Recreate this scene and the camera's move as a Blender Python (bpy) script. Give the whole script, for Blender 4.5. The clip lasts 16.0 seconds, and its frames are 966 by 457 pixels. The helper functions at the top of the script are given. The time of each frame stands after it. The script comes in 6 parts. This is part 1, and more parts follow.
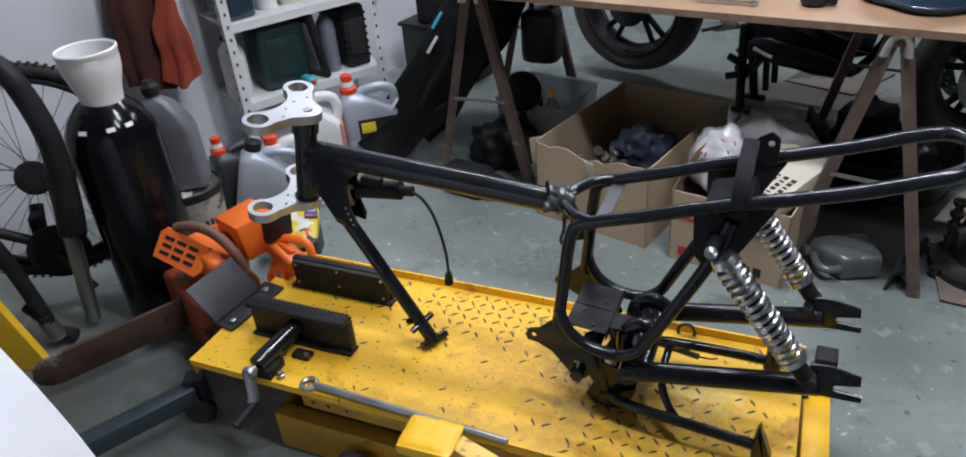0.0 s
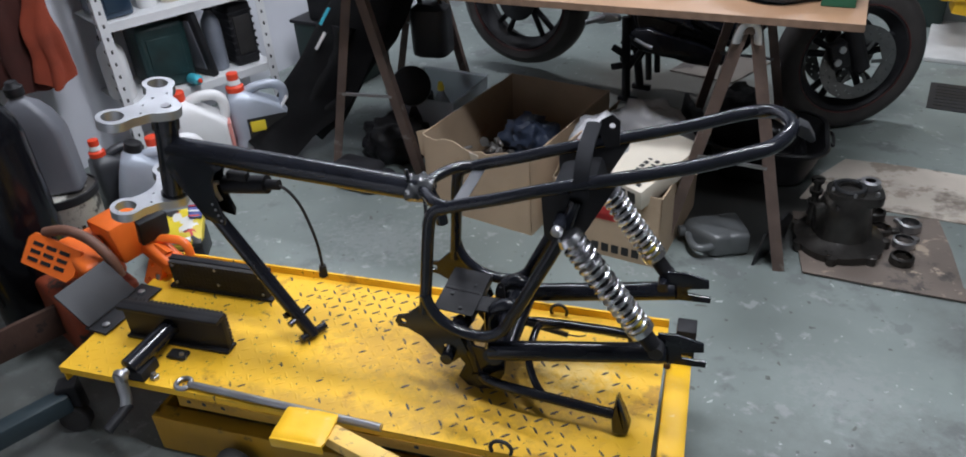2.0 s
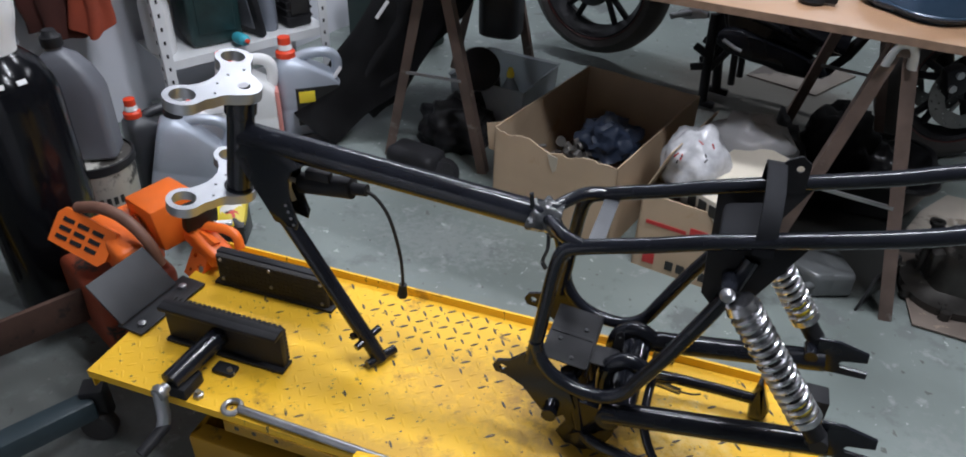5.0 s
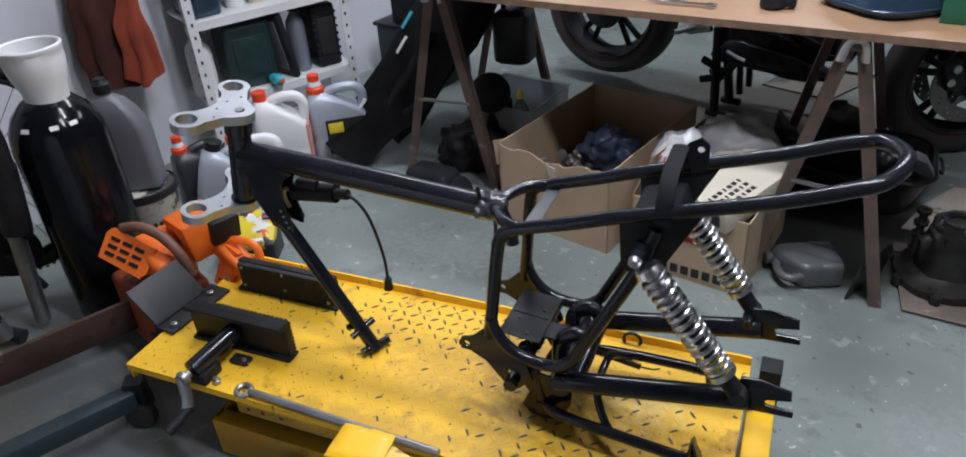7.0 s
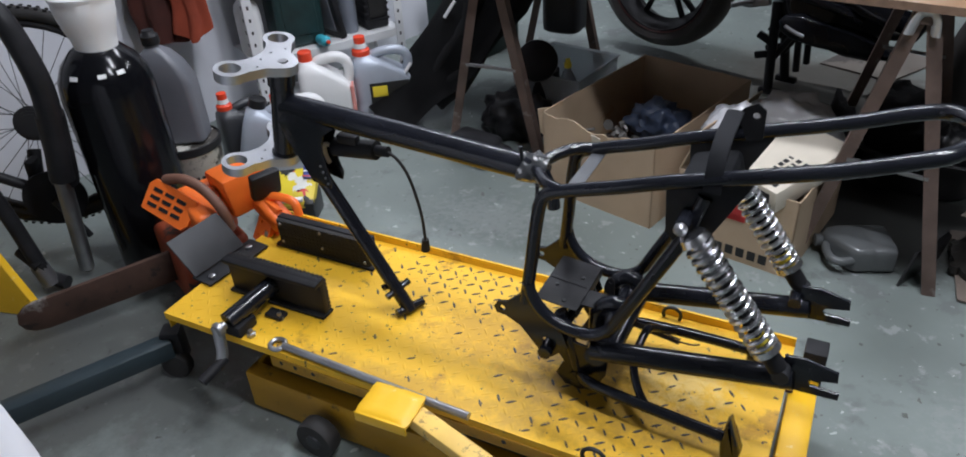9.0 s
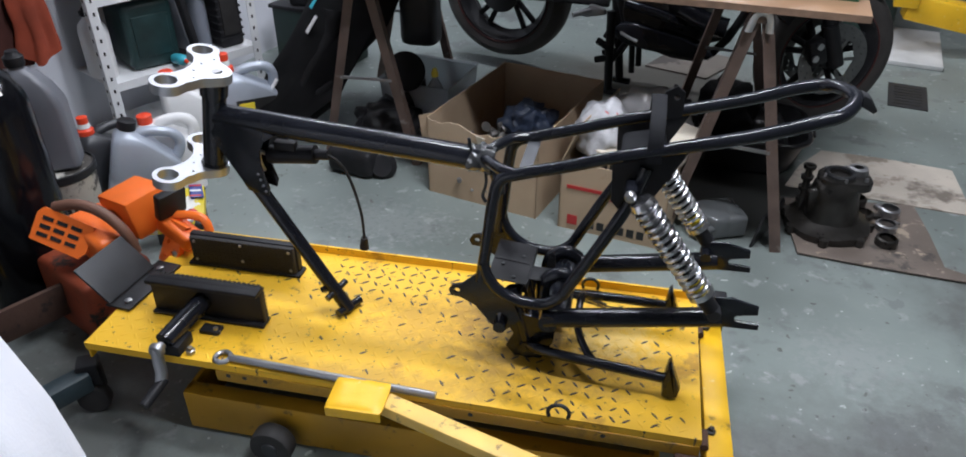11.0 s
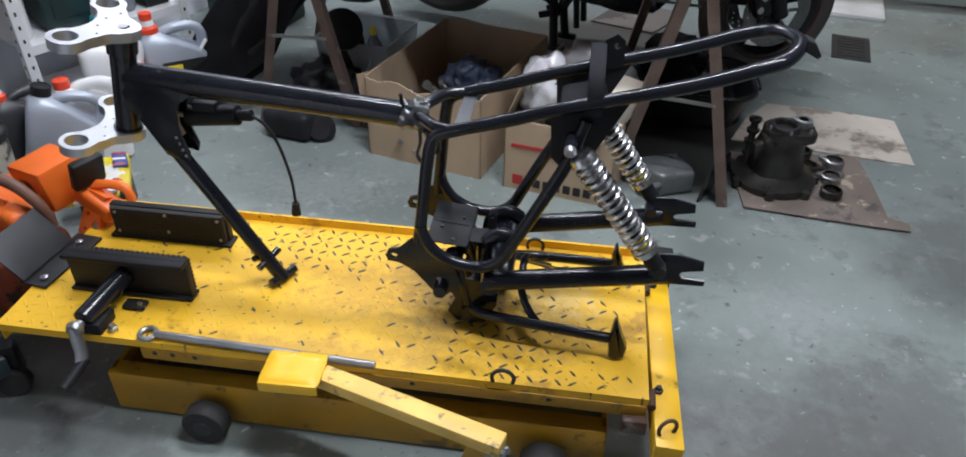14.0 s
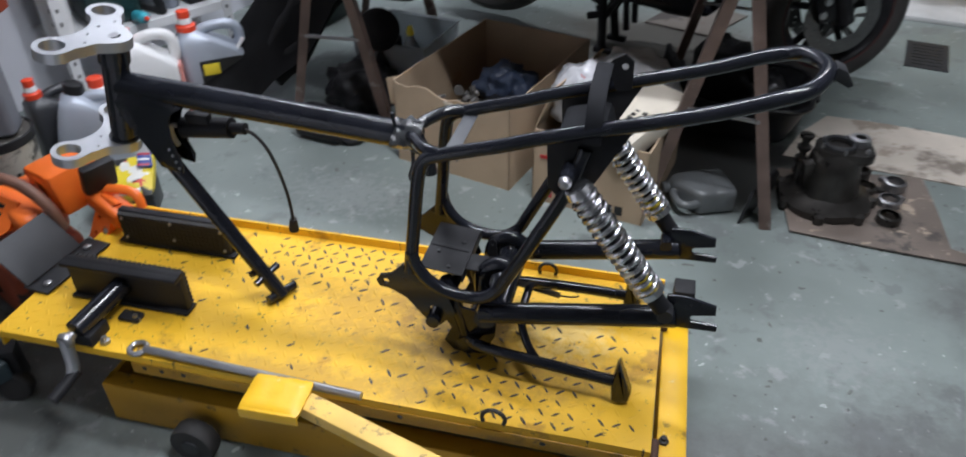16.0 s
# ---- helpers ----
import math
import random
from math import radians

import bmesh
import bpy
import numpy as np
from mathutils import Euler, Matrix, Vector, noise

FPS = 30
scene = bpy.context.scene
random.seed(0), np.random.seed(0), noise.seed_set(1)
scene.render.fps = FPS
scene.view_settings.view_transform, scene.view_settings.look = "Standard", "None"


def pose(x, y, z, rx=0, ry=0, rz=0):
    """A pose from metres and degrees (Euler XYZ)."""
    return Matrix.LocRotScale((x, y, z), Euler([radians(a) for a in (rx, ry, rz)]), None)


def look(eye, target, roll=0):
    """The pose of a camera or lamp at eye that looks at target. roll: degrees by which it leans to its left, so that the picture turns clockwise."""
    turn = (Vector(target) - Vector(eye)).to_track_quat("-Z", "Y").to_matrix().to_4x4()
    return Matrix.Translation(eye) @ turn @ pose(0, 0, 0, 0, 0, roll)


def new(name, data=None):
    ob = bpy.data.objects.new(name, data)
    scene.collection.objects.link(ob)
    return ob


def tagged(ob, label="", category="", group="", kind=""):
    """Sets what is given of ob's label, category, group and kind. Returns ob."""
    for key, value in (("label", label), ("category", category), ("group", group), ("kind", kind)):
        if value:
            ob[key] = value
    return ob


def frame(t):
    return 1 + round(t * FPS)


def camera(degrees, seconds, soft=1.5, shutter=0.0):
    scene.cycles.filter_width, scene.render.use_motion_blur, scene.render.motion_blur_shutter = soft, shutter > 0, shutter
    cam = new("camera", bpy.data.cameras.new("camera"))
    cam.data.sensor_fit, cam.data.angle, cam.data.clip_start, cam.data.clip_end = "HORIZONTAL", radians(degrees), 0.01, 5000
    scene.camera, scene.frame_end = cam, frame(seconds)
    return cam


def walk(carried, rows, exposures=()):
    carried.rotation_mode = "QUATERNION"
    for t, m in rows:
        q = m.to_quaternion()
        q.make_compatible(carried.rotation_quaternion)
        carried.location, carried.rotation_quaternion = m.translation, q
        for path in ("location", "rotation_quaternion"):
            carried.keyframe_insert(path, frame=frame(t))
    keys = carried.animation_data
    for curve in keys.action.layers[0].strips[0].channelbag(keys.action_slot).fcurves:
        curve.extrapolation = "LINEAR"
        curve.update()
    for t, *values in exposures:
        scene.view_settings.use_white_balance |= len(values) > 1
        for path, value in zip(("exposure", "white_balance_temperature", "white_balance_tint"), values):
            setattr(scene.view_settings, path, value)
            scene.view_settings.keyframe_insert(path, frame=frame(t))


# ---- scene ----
cam = camera(64.7, 16.0, soft=1.75, shutter=0.35)
PATH = [
    (0, (1.298, -1.005, 1.453), (0.582, 0.531, 0.391), -4.9),
    (0.5, (1.363, -0.989, 1.455), (0.574, 0.52, 0.406), -6.3),
    (1, (1.382, -0.987, 1.454), (0.597, 0.53, 0.414), -6.4),
    (1.5, (1.408, -0.995, 1.449), (0.776, 0.578, 0.389), -4.5),
    (2, (1.432, -0.999, 1.443), (0.897, 0.598, 0.365), -3.7),
    (2.5, (1.43, -1.0, 1.431), (0.9, 0.577, 0.321), -3.4),
    (3, (1.423, -0.983, 1.421), (0.81, 0.577, 0.33), -3.2),
    (3.5, (1.356, -0.92, 1.405), (0.729, 0.575, 0.234), -3.8),
    (4, (1.199, -0.831, 1.394), (0.629, 0.724, 0.274), -1.0),
    (4.5, (1.113, -0.8, 1.396), (0.613, 0.763, 0.253), 2.1),
    (7, (1.41, -0.916, 1.43), (0.69, 0.619, 0.37), -4.4),
    (7.5, (1.467, -0.921, 1.433), (0.696, 0.606, 0.396), -5.1),
    (8, (1.465, -0.922, 1.422), (0.661, 0.587, 0.384), -4.5),
    (8.5, (1.436, -0.92, 1.401), (0.645, 0.576, 0.336), -2.7),
    (9, (1.402, -0.906, 1.388), (0.599, 0.555, 0.283), -3.8),
    (9.5, (1.349, -0.926, 1.398), (0.685, 0.634, 0.338), -3.4),
    (10, (1.199, -1.005, 1.408), (0.792, 0.62, 0.315), -1.9),
    (12.5, (1.181, -1.176, 1.389), (0.846, 0.503, 0.354), 0.8),
    (13, (1.184, -1.161, 1.366), (0.89, 0.506, 0.3), 0.5),
    (13.5, (1.182, -1.135, 1.357), (0.961, 0.554, 0.309), 1.4),
    (14, (1.209, -1.064, 1.362), (0.985, 0.554, 0.208), 0.8),
    (14.5, (1.326, -0.928, 1.352), (0.891, 0.623, 0.168), -2.4),
    (15, (1.461, -0.82, 1.352), (0.885, 0.652, 0.125), -1.7),
    (15.5, (1.456, -0.823, 1.347), (0.844, 0.618, 0.103), -2.6),
    (16, (1.321, -0.916, 1.361), (0.925, 0.654, 0.188), -0.7),
]
walk(cam, [(t, look(eye, target, roll)) for t, eye, target, roll in PATH], [(0, -0.12), (2, -0.05), (3, -0.05), (4.5, -0.08), (7, -0.12), (8.5, -0.12), (10, 0.02), (12.5, 0.07), (14, 0.08), (15.5, -0.03), (16, 0.02)])

# ---------- world and lights ----------
world = bpy.data.worlds.new("world")
scene.world = world
world.use_nodes = True
world.node_tree.nodes["Background"].inputs[0].default_value = (0.75, 0.85, 1.0, 1)
world.node_tree.nodes["Background"].inputs[1].default_value = 0.02
# ceiling lights: place, turn, watts
LAMPS = [((1.9, 3.2, 2.93), -13.6, 38), ((-0.1, 2.4, 2.93), -13.6, 40), ((1.85, -0.1, 2.93), -13.6, 49), ((0.95, 0.75, 2.93), -13.6, 50)]
SHEET_AT, SHEET_R, SHEET_RZ = (0.28, -0.8, 0), (0.5, 0.3, 1.1), 0


# ---------- materials ----------
def mat(name, col, rough=0.5, metal=0.0, var=0.15, scale=6.0, fine=90.0, bump=0.05, col2=None, col3=None, wear=0.62, wscale=14.0, coat=0.0, rough_var=0.1, spec=0.5):
    """A surface with large blotches, fine grain, an optional second colour where it is worn, and relief."""
    m = bpy.data.materials.new(name)
    m.use_nodes = True
    nt = m.node_tree
    N, L = nt.nodes, nt.links
    b = N["Principled BSDF"]
    tc = N.new("ShaderNodeTexCoord")
    big = N.new("ShaderNodeTexNoise")
    big.inputs["Scale"].default_value, big.inputs["Detail"].default_value = scale, 6
    small = N.new("ShaderNodeTexNoise")
    small.inputs["Scale"].default_value, small.inputs["Detail"].default_value = fine, 3
    L.new(tc.outputs["Object"], big.inputs["Vector"]), L.new(tc.outputs["Object"], small.inputs["Vector"])
    lo, hi = [max(0, c * (1 - var)) for c in col], [min(1, c * (1 + var)) for c in col]
    ramp = N.new("ShaderNodeValToRGB")
    ramp.color_ramp.elements[0].position, ramp.color_ramp.elements[1].position = 0.3, 0.7
    ramp.color_ramp.elements[0].color, ramp.color_ramp.elements[1].color = (*lo, 1), (*hi, 1)
    L.new(big.outputs["Fac"], ramp.inputs["Fac"])
    out = ramp.outputs["Color"]
    for n, (c, thr, sc) in enumerate(((col2, wear, wscale), (col3, wear + 0.02, wscale * 3.1))):
        if c is None:
            continue
        w = N.new("ShaderNodeTexNoise")
        w.inputs["Scale"].default_value, w.inputs["Detail"].default_value, w.inputs["Roughness"].default_value = sc, 8, 0.65
        off = N.new("ShaderNodeVectorMath")
        off.operation = "ADD"
        off.inputs[1].default_value = (3.1 + n, 1.7, 5.3)
        L.new(tc.outputs["Object"], off.inputs[0]), L.new(off.outputs[0], w.inputs["Vector"])
        r = N.new("ShaderNodeValToRGB")
        r.color_ramp.elements[0].position, r.color_ramp.elements[1].position = thr, thr + 0.06
        L.new(w.outputs["Fac"], r.inputs["Fac"])
        mix = N.new("ShaderNodeMix")
        mix.data_type = "RGBA"
        L.new(r.outputs["Color"], mix.inputs["Factor"]), L.new(out, mix.inputs["A"])
        mix.inputs["B"].default_value = (*c, 1)
        out = mix.outputs["Result"]
    L.new(out, b.inputs["Base Color"])
    rr = N.new("ShaderNodeMapRange")
    rr.inputs["To Min"].default_value, rr.inputs["To Max"].default_value = max(0.02, rough - rough_var), min(1, rough + rough_var)
    L.new(big.outputs["Fac"], rr.inputs["Value"]), L.new(rr.outputs["Result"], b.inputs["Roughness"])
    b.inputs["Metallic"].default_value = metal
    b.inputs["Coat Weight"].default_value = coat
    b.inputs["Specular IOR Level"].default_value = spec
    if bump:
        bp = N.new("ShaderNodeBump")
        bp.inputs["Strength"].default_value, bp.inputs["Distance"].default_value = bump, 0.004
        L.new(small.outputs["Fac"], bp.inputs["Height"]), L.new(bp.outputs["Normal"], b.inputs["Normal"])
    return m


def glow(name, col, power):
    m = bpy.data.materials.new(name)
    m.use_nodes = True
    b = m.node_tree.nodes["Principled BSDF"]
    b.inputs["Base Color"].default_value = (0.8, 0.8, 0.8, 1)
    b.inputs["Emission Color"].default_value, b.inputs["Emission Strength"].default_value = (*col, 1), power
    return m


def clear(name, col, rough=0.1, ior=1.2, through_light=0.9):
    m = bpy.data.materials.new(name)
    m.use_nodes = True
    b = m.node_tree.nodes["Principled BSDF"]
    b.inputs["Base Color"].default_value, b.inputs["Roughness"].default_value = (*col, 1), rough
    b.inputs["Transmission Weight"].default_value, b.inputs["IOR"].default_value = through_light, ior
    return m


def specks(m, scale, size, col, share, seed):
    """Small splashes strewn over a material."""
    nt = m.node_tree
    b = nt.nodes["Principled BSDF"]
    old = b.inputs["Base Color"].links[0].from_socket
    tc = nt.nodes.new("ShaderNodeTexCoord")
    wob = nt.nodes.new("ShaderNodeTexNoise")
    wob.inputs["Scale"].default_value = scale * 4
    off = nt.nodes.new("ShaderNodeVectorMath")
    off.operation = "MULTIPLY_ADD"
    off.inputs[1].default_value = (0.5 / scale, 0.5 / scale, 0.5 / scale)
    nt.links.new(tc.outputs["Object"], wob.inputs["Vector"]), nt.links.new(wob.outputs["Color"], off.inputs[0]), nt.links.new(tc.outputs["Object"], off.inputs[2])
    mv = nt.nodes.new("ShaderNodeVectorMath")
    mv.inputs[1].default_value = (seed, seed * 0.7, 0)
    nt.links.new(off.outputs[0], mv.inputs[0])
    vo_ = nt.nodes.new("ShaderNodeTexVoronoi")
    vo_.voronoi_dimensions = "2D"
    vo_.inputs["Scale"].default_value = scale
    nt.links.new(mv.outputs[0], vo_.inputs["Vector"])
    sep = nt.nodes.new("ShaderNodeSeparateColor")
    nt.links.new(vo_.outputs["Color"], sep.inputs[0])
    pick = nt.nodes.new("ShaderNodeMath")
    pick.operation = "LESS_THAN"
    pick.inputs[1].default_value = share
    nt.links.new(sep.outputs[0], pick.inputs[0])
    rad = nt.nodes.new("ShaderNodeMath")
    rad.operation = "MULTIPLY"
    rad.inputs[1].default_value = size * scale
    nt.links.new(sep.outputs[1], rad.inputs[0])
    near = nt.nodes.new("ShaderNodeMath")
    near.operation = "LESS_THAN"
    nt.links.new(vo_.outputs["Distance"], near.inputs[0]), nt.links.new(rad.outputs[0], near.inputs[1])
    both = nt.nodes.new("ShaderNodeMath")
    both.operation = "MULTIPLY"
    nt.links.new(pick.outputs[0], both.inputs[0]), nt.links.new(near.outputs[0], both.inputs[1])
    mix = nt.nodes.new("ShaderNodeMix")
    mix.data_type = "RGBA"
    mix.inputs["B"].default_value = (*col, 1)
    nt.links.new(both.outputs[0], mix.inputs["Factor"]), nt.links.new(old, mix.inputs["A"]), nt.links.new(mix.outputs["Result"], b.inputs["Base Color"])
    return m


M_FLOOR = mat("floor_paint", (0.198, 0.230, 0.217), 0.44, var=0.24, scale=1.7, fine=160, bump=0.03, col2=(0.155, 0.172, 0.168), col3=(0.285, 0.305, 0.30), wear=0.57, wscale=4.5)
specks(M_FLOOR, 12, 0.007, (0.44, 0.47, 0.46), 0.26, 3.3)
specks(M_FLOOR, 28, 0.003, (0.42, 0.44, 0.43), 0.16, 8.1)
specks(M_FLOOR, 3.1, 0.035, (0.175, 0.195, 0.19), 0.5, 7.7)
specks(M_FLOOR, 5, 0.014, (0.12, 0.125, 0.115), 0.26, 5.7)
specks(M_FLOOR, 17, 0.006, (0.10, 0.105, 0.098), 0.2, 6.1)
specks(M_FLOOR, 24, 0.004, (0.12, 0.125, 0.12), 0.2, 1.9)
M_WALL = mat("wall_paint", (0.62, 0.63, 0.68), 0.7, var=0.06, scale=2.5, bump=0.05)
# greys for the unseen ceiling and far walls, kept dark against reflections
M_CEIL = mat("unseen_ceiling_grey", (0.3, 0.3, 0.3), 0.8, var=0.08)
M_WALL2 = mat("unseen_wall_grey", (0.28, 0.28, 0.28), 0.8, var=0.12, scale=1.5)
M_YELLOW = mat("yellow_paint", (0.84, 0.48, 0.022), 0.55, var=0.1, scale=5, fine=120, bump=0.05, col2=(0.55, 0.29, 0.02), col3=(0.20, 0.12, 0.03), wear=0.6, wscale=7)
specks(M_YELLOW, 26, 0.005, (0.14, 0.08, 0.03), 0.2, 2.2)
specks(M_YELLOW, 60, 0.0028, (0.10, 0.065, 0.03), 0.2, 4.7)
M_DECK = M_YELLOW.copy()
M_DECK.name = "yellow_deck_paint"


def grime_shade(m, centre, size, col, cover, scale, lo=0.12, hi=0.5):
    """A ragged-edged patch of colour: oily dirt, pale marks, and in places painted-in shade."""
    nt = m.node_tree
    b = nt.nodes["Principled BSDF"]
    old = b.inputs["Base Color"].links[0].from_socket
    tc = nt.nodes.new("ShaderNodeTexCoord")
    mp = nt.nodes.new("ShaderNodeMapping")
    mp.vector_type = "TEXTURE"
    mp.inputs["Location"].default_value, mp.inputs["Scale"].default_value = centre, size
    gr_ = nt.nodes.new("ShaderNodeTexGradient")
    gr_.gradient_type = "SPHERICAL"
    nt.links.new(tc.outputs["Object"], mp.inputs["Vector"]), nt.links.new(mp.outputs[0], gr_.inputs["Vector"])
    no = nt.nodes.new("ShaderNodeTexNoise")
    no.inputs["Scale"].default_value, no.inputs["Detail"].default_value, no.inputs["Roughness"].default_value = scale, 8, 0.7
    nt.links.new(tc.outputs["Object"], no.inputs["Vector"])
    mul = nt.nodes.new("ShaderNodeMath")
    mul.operation = "MULTIPLY"
    nt.links.new(gr_.outputs["Fac"], mul.inputs[0]), nt.links.new(no.outputs["Fac"], mul.inputs[1])
    r = nt.nodes.new("ShaderNodeMapRange")
    r.inputs["From Min"].default_value, r.inputs["From Max"].default_value, r.inputs["To Max"].default_value = lo, hi, cover
    nt.links.new(mul.outputs[0], r.inputs["Value"])
    mix = nt.nodes.new("ShaderNodeMix")
    mix.data_type = "RGBA"
    mix.inputs["B"].default_value = (*col, 1)
    nt.links.new(r.outputs[0], mix.inputs["Factor"]), nt.links.new(old, mix.inputs["A"]), nt.links.new(mix.outputs["Result"], b.inputs["Base Color"])


grime_shade(M_DECK, (0.36, -0.06, 0.23), (0.50, 0.30, 0.5), (0.26, 0.14, 0.03), 0.5, 26, 0.22, 0.40)
grime_shade(M_DECK, (0.30, 0.02, 0.23), (0.42, 0.24, 0.5), (0.09, 0.055, 0.025), 0.35, 75, 0.33, 0.41)
grime_shade(M_DECK, (0.22, 0.10, 0.23), (0.30, 0.18, 0.5), (0.30, 0.16, 0.03), 0.6, 30, 0.18, 0.4)
grime_shade(M_DECK, (0.50, 0.05, 0.23), (0.30, 0.22, 0.5), (0.80, 0.58, 0.20), 0.6, 40, 0.30, 0.42)
grime_shade(M_DECK, (0.05, 0.0, 0.23), (0.45, 0.25, 0.5), (0.50, 0.26, 0.025), 0.5, 34, 0.28, 0.42)
grime_shade(M_DECK, (-0.45, -0.05, 0.23), (0.30, 0.2, 0.5), (0.45, 0.24, 0.03), 0.5, 26, 0.2, 0.45)
grime_shade(M_DECK, (0.0, -0.2, 0.23), (0.7, 0.08, 0.5), (0.22, 0.12, 0.03), 0.4, 30, 0.2, 0.4)
grime_shade(M_FLOOR, (1.75, -0.15, 0), (0.75, 0.9, 1), (0.085, 0.085, 0.082), 0.8, 7, 0.12, 0.34)
# shade and oil between tub and canister, painted near-black on the floor
grime_shade(M_FLOOR, (1.56, 1.47, 0), (0.52, 0.42, 1), (0.022, 0.021, 0.020), 0.95, 6, 0.05, 0.20)
grime_shade(M_FLOOR, (2.5, 0.9, 0), (0.7, 0.6, 1), (0.105, 0.107, 0.103), 0.75, 9, 0.14, 0.36)
# front-left floor: the shade beside the lift painted in, together with dirt
grime_shade(M_FLOOR, (-0.30, -0.15, 0), (1.1, 1.0, 1), (0.06, 0.058, 0.053), 0.75, 5, 0.12, 0.38)
grime_shade(M_FLOOR, (0.4, 1.0, 0), (0.9, 0.5, 1), (0.30, 0.32, 0.315), 0.4, 45, 0.36, 0.44)
grime_shade(M_FLOOR, (1.85, 0.6, 0), (0.6, 0.5, 1), (0.27, 0.285, 0.28), 0.4, 38, 0.36, 0.46)
grime_shade(M_FLOOR, (2.05, 0.2, 0), (0.5, 0.7, 1), (0.10, 0.10, 0.097), 0.6, 16, 0.2, 0.4)
grime_shade(M_FLOOR, (1.3, 2.5, 0), (1.0, 0.6, 1), (0.13, 0.115, 0.098), 0.85, 4, 0.10, 0.36)
M_YELLOW2 = mat("yellow_enamel", (0.82, 0.47, 0.016), 0.42, var=0.1, scale=7, fine=140, bump=0.06, col2=(0.35, 0.2, 0.03), col3=(0.85, 0.62, 0.22), wear=0.61, wscale=12)
# yellow enamel darkened to hold the shade on the lift's front, plus dirt blotches
M_YELLOWSHADE = mat("shaded_dirty_yellow_enamel", (0.40, 0.21, 0.011), 0.5, var=0.22, scale=4, fine=140, bump=0.08, col2=(0.26, 0.14, 0.015), col3=(0.14, 0.08, 0.02), wear=0.56, wscale=3.5)
M_LEVER = mat("rubbed_yellow_paint", (0.82, 0.53, 0.13), 0.5, var=0.14, scale=9, fine=140, bump=0.06, col2=(0.78, 0.46, 0.03), col3=(0.34, 0.22, 0.08), wear=0.56, wscale=9)
M_TYRE = mat("dusty_tyre_rubber", (0.042, 0.037, 0.035), 0.7, var=0.25, scale=16, bump=0.2)
M_TREAD = mat("worn_tread", (0.07, 0.055, 0.04), 0.45, var=0.3, scale=30, col2=(0.5, 0.3, 0.02), wear=0.6, wscale=60, bump=0.02)
M_GLOSS = mat("black_enamel", (0.010, 0.011, 0.015), 0.17, var=0.3, scale=9, bump=0.015, rough_var=0.06, spec=0.4)
M_BLACK = mat("black_paint", (0.019, 0.019, 0.021), 0.45, var=0.3, scale=12, bump=0.05, spec=0.16)
M_RUBBER = mat("black_rubber", (0.020, 0.0185, 0.018), 0.75, var=0.3, scale=20, bump=0.2)
M_CHROME = mat("chrome", (0.70, 0.70, 0.72), 0.27, metal=1.0, var=0.05, bump=0.0, rough_var=0.04)
M_ALU = mat("machined_aluminium", (0.42, 0.43, 0.45), 0.40, metal=0.85, var=0.08, scale=12, bump=0.03)
M_STEEL = mat("plain_steel", (0.34, 0.34, 0.35), 0.38, metal=0.9, var=0.15, scale=14, col2=(0.2, 0.13, 0.09), wear=0.66)
M_DSTEEL = mat("dark_steel", (0.026, 0.027, 0.03), 0.55, metal=0.25, var=0.2, scale=12, bump=0.05)
M_CARD = mat("cardboard", (0.46, 0.345, 0.235), 0.85, var=0.1, scale=5, fine=200, bump=0.08, col2=(0.42, 0.29, 0.175), wear=0.62, wscale=7)
M_CARDOLD = mat("soiled_cardboard", (0.17, 0.15, 0.13), 0.9, var=0.12, scale=4, bump=0.1, col2=(0.08, 0.07, 0.065), col3=(0.16, 0.13, 0.11), wear=0.55, wscale=4)
M_ORANGE = mat("orange_plastic", (0.85, 0.16, 0.02), 0.4, var=0.1, scale=8, col2=(0.35, 0.08, 0.02), wear=0.68, wscale=16)
M_RUST = mat("rusty_steel", (0.078, 0.042, 0.03), 0.75, metal=0.2, var=0.45, scale=9, bump=0.25, col2=(0.24, 0.22, 0.20), col3=(0.03, 0.022, 0.018), wear=0.58, wscale=5)
M_WHITE = mat("white_plastic", (0.75, 0.75, 0.75), 0.4, var=0.04, scale=8)
M_SHELF = mat("white_shelf_paint", (0.72, 0.73, 0.74), 0.45, var=0.06, scale=9, col2=(0.4, 0.36, 0.3), wear=0.68, wscale=14)
M_GREY = mat("grey_plastic", (0.125, 0.13, 0.148), 0.42, var=0.1, scale=7)
M_GREYDK = mat("charcoal_plastic", (0.035, 0.037, 0.042), 0.4, var=0.1, scale=7)
M_LGREY = mat("silver_plastic", (0.40, 0.44, 0.51), 0.34, metal=0.15, var=0.1, scale=7)
M_TANK = mat("dark_bottle_paint", (0.0048, 0.005, 0.0065), 0.16, var=0.3, scale=5, col2=(0.012, 0.012, 0.012), wear=0.66, bump=0.015, spec=0.25, rough_var=0.05)
M_CLOTH = mat("rust_red_cloth", (0.055, 0.013, 0.009), 0.95, var=0.25, scale=9, fine=240, bump=0.25)
M_BCLOTH = mat("black_cloth", (0.013, 0.013, 0.014), 0.85, var=0.3, scale=9, fine=240, bump=0.25, spec=0.2)
M_SHEET = mat("white_sheet", (0.72, 0.73, 0.78), 0.85, var=0.06, scale=4, fine=200, bump=0.15)
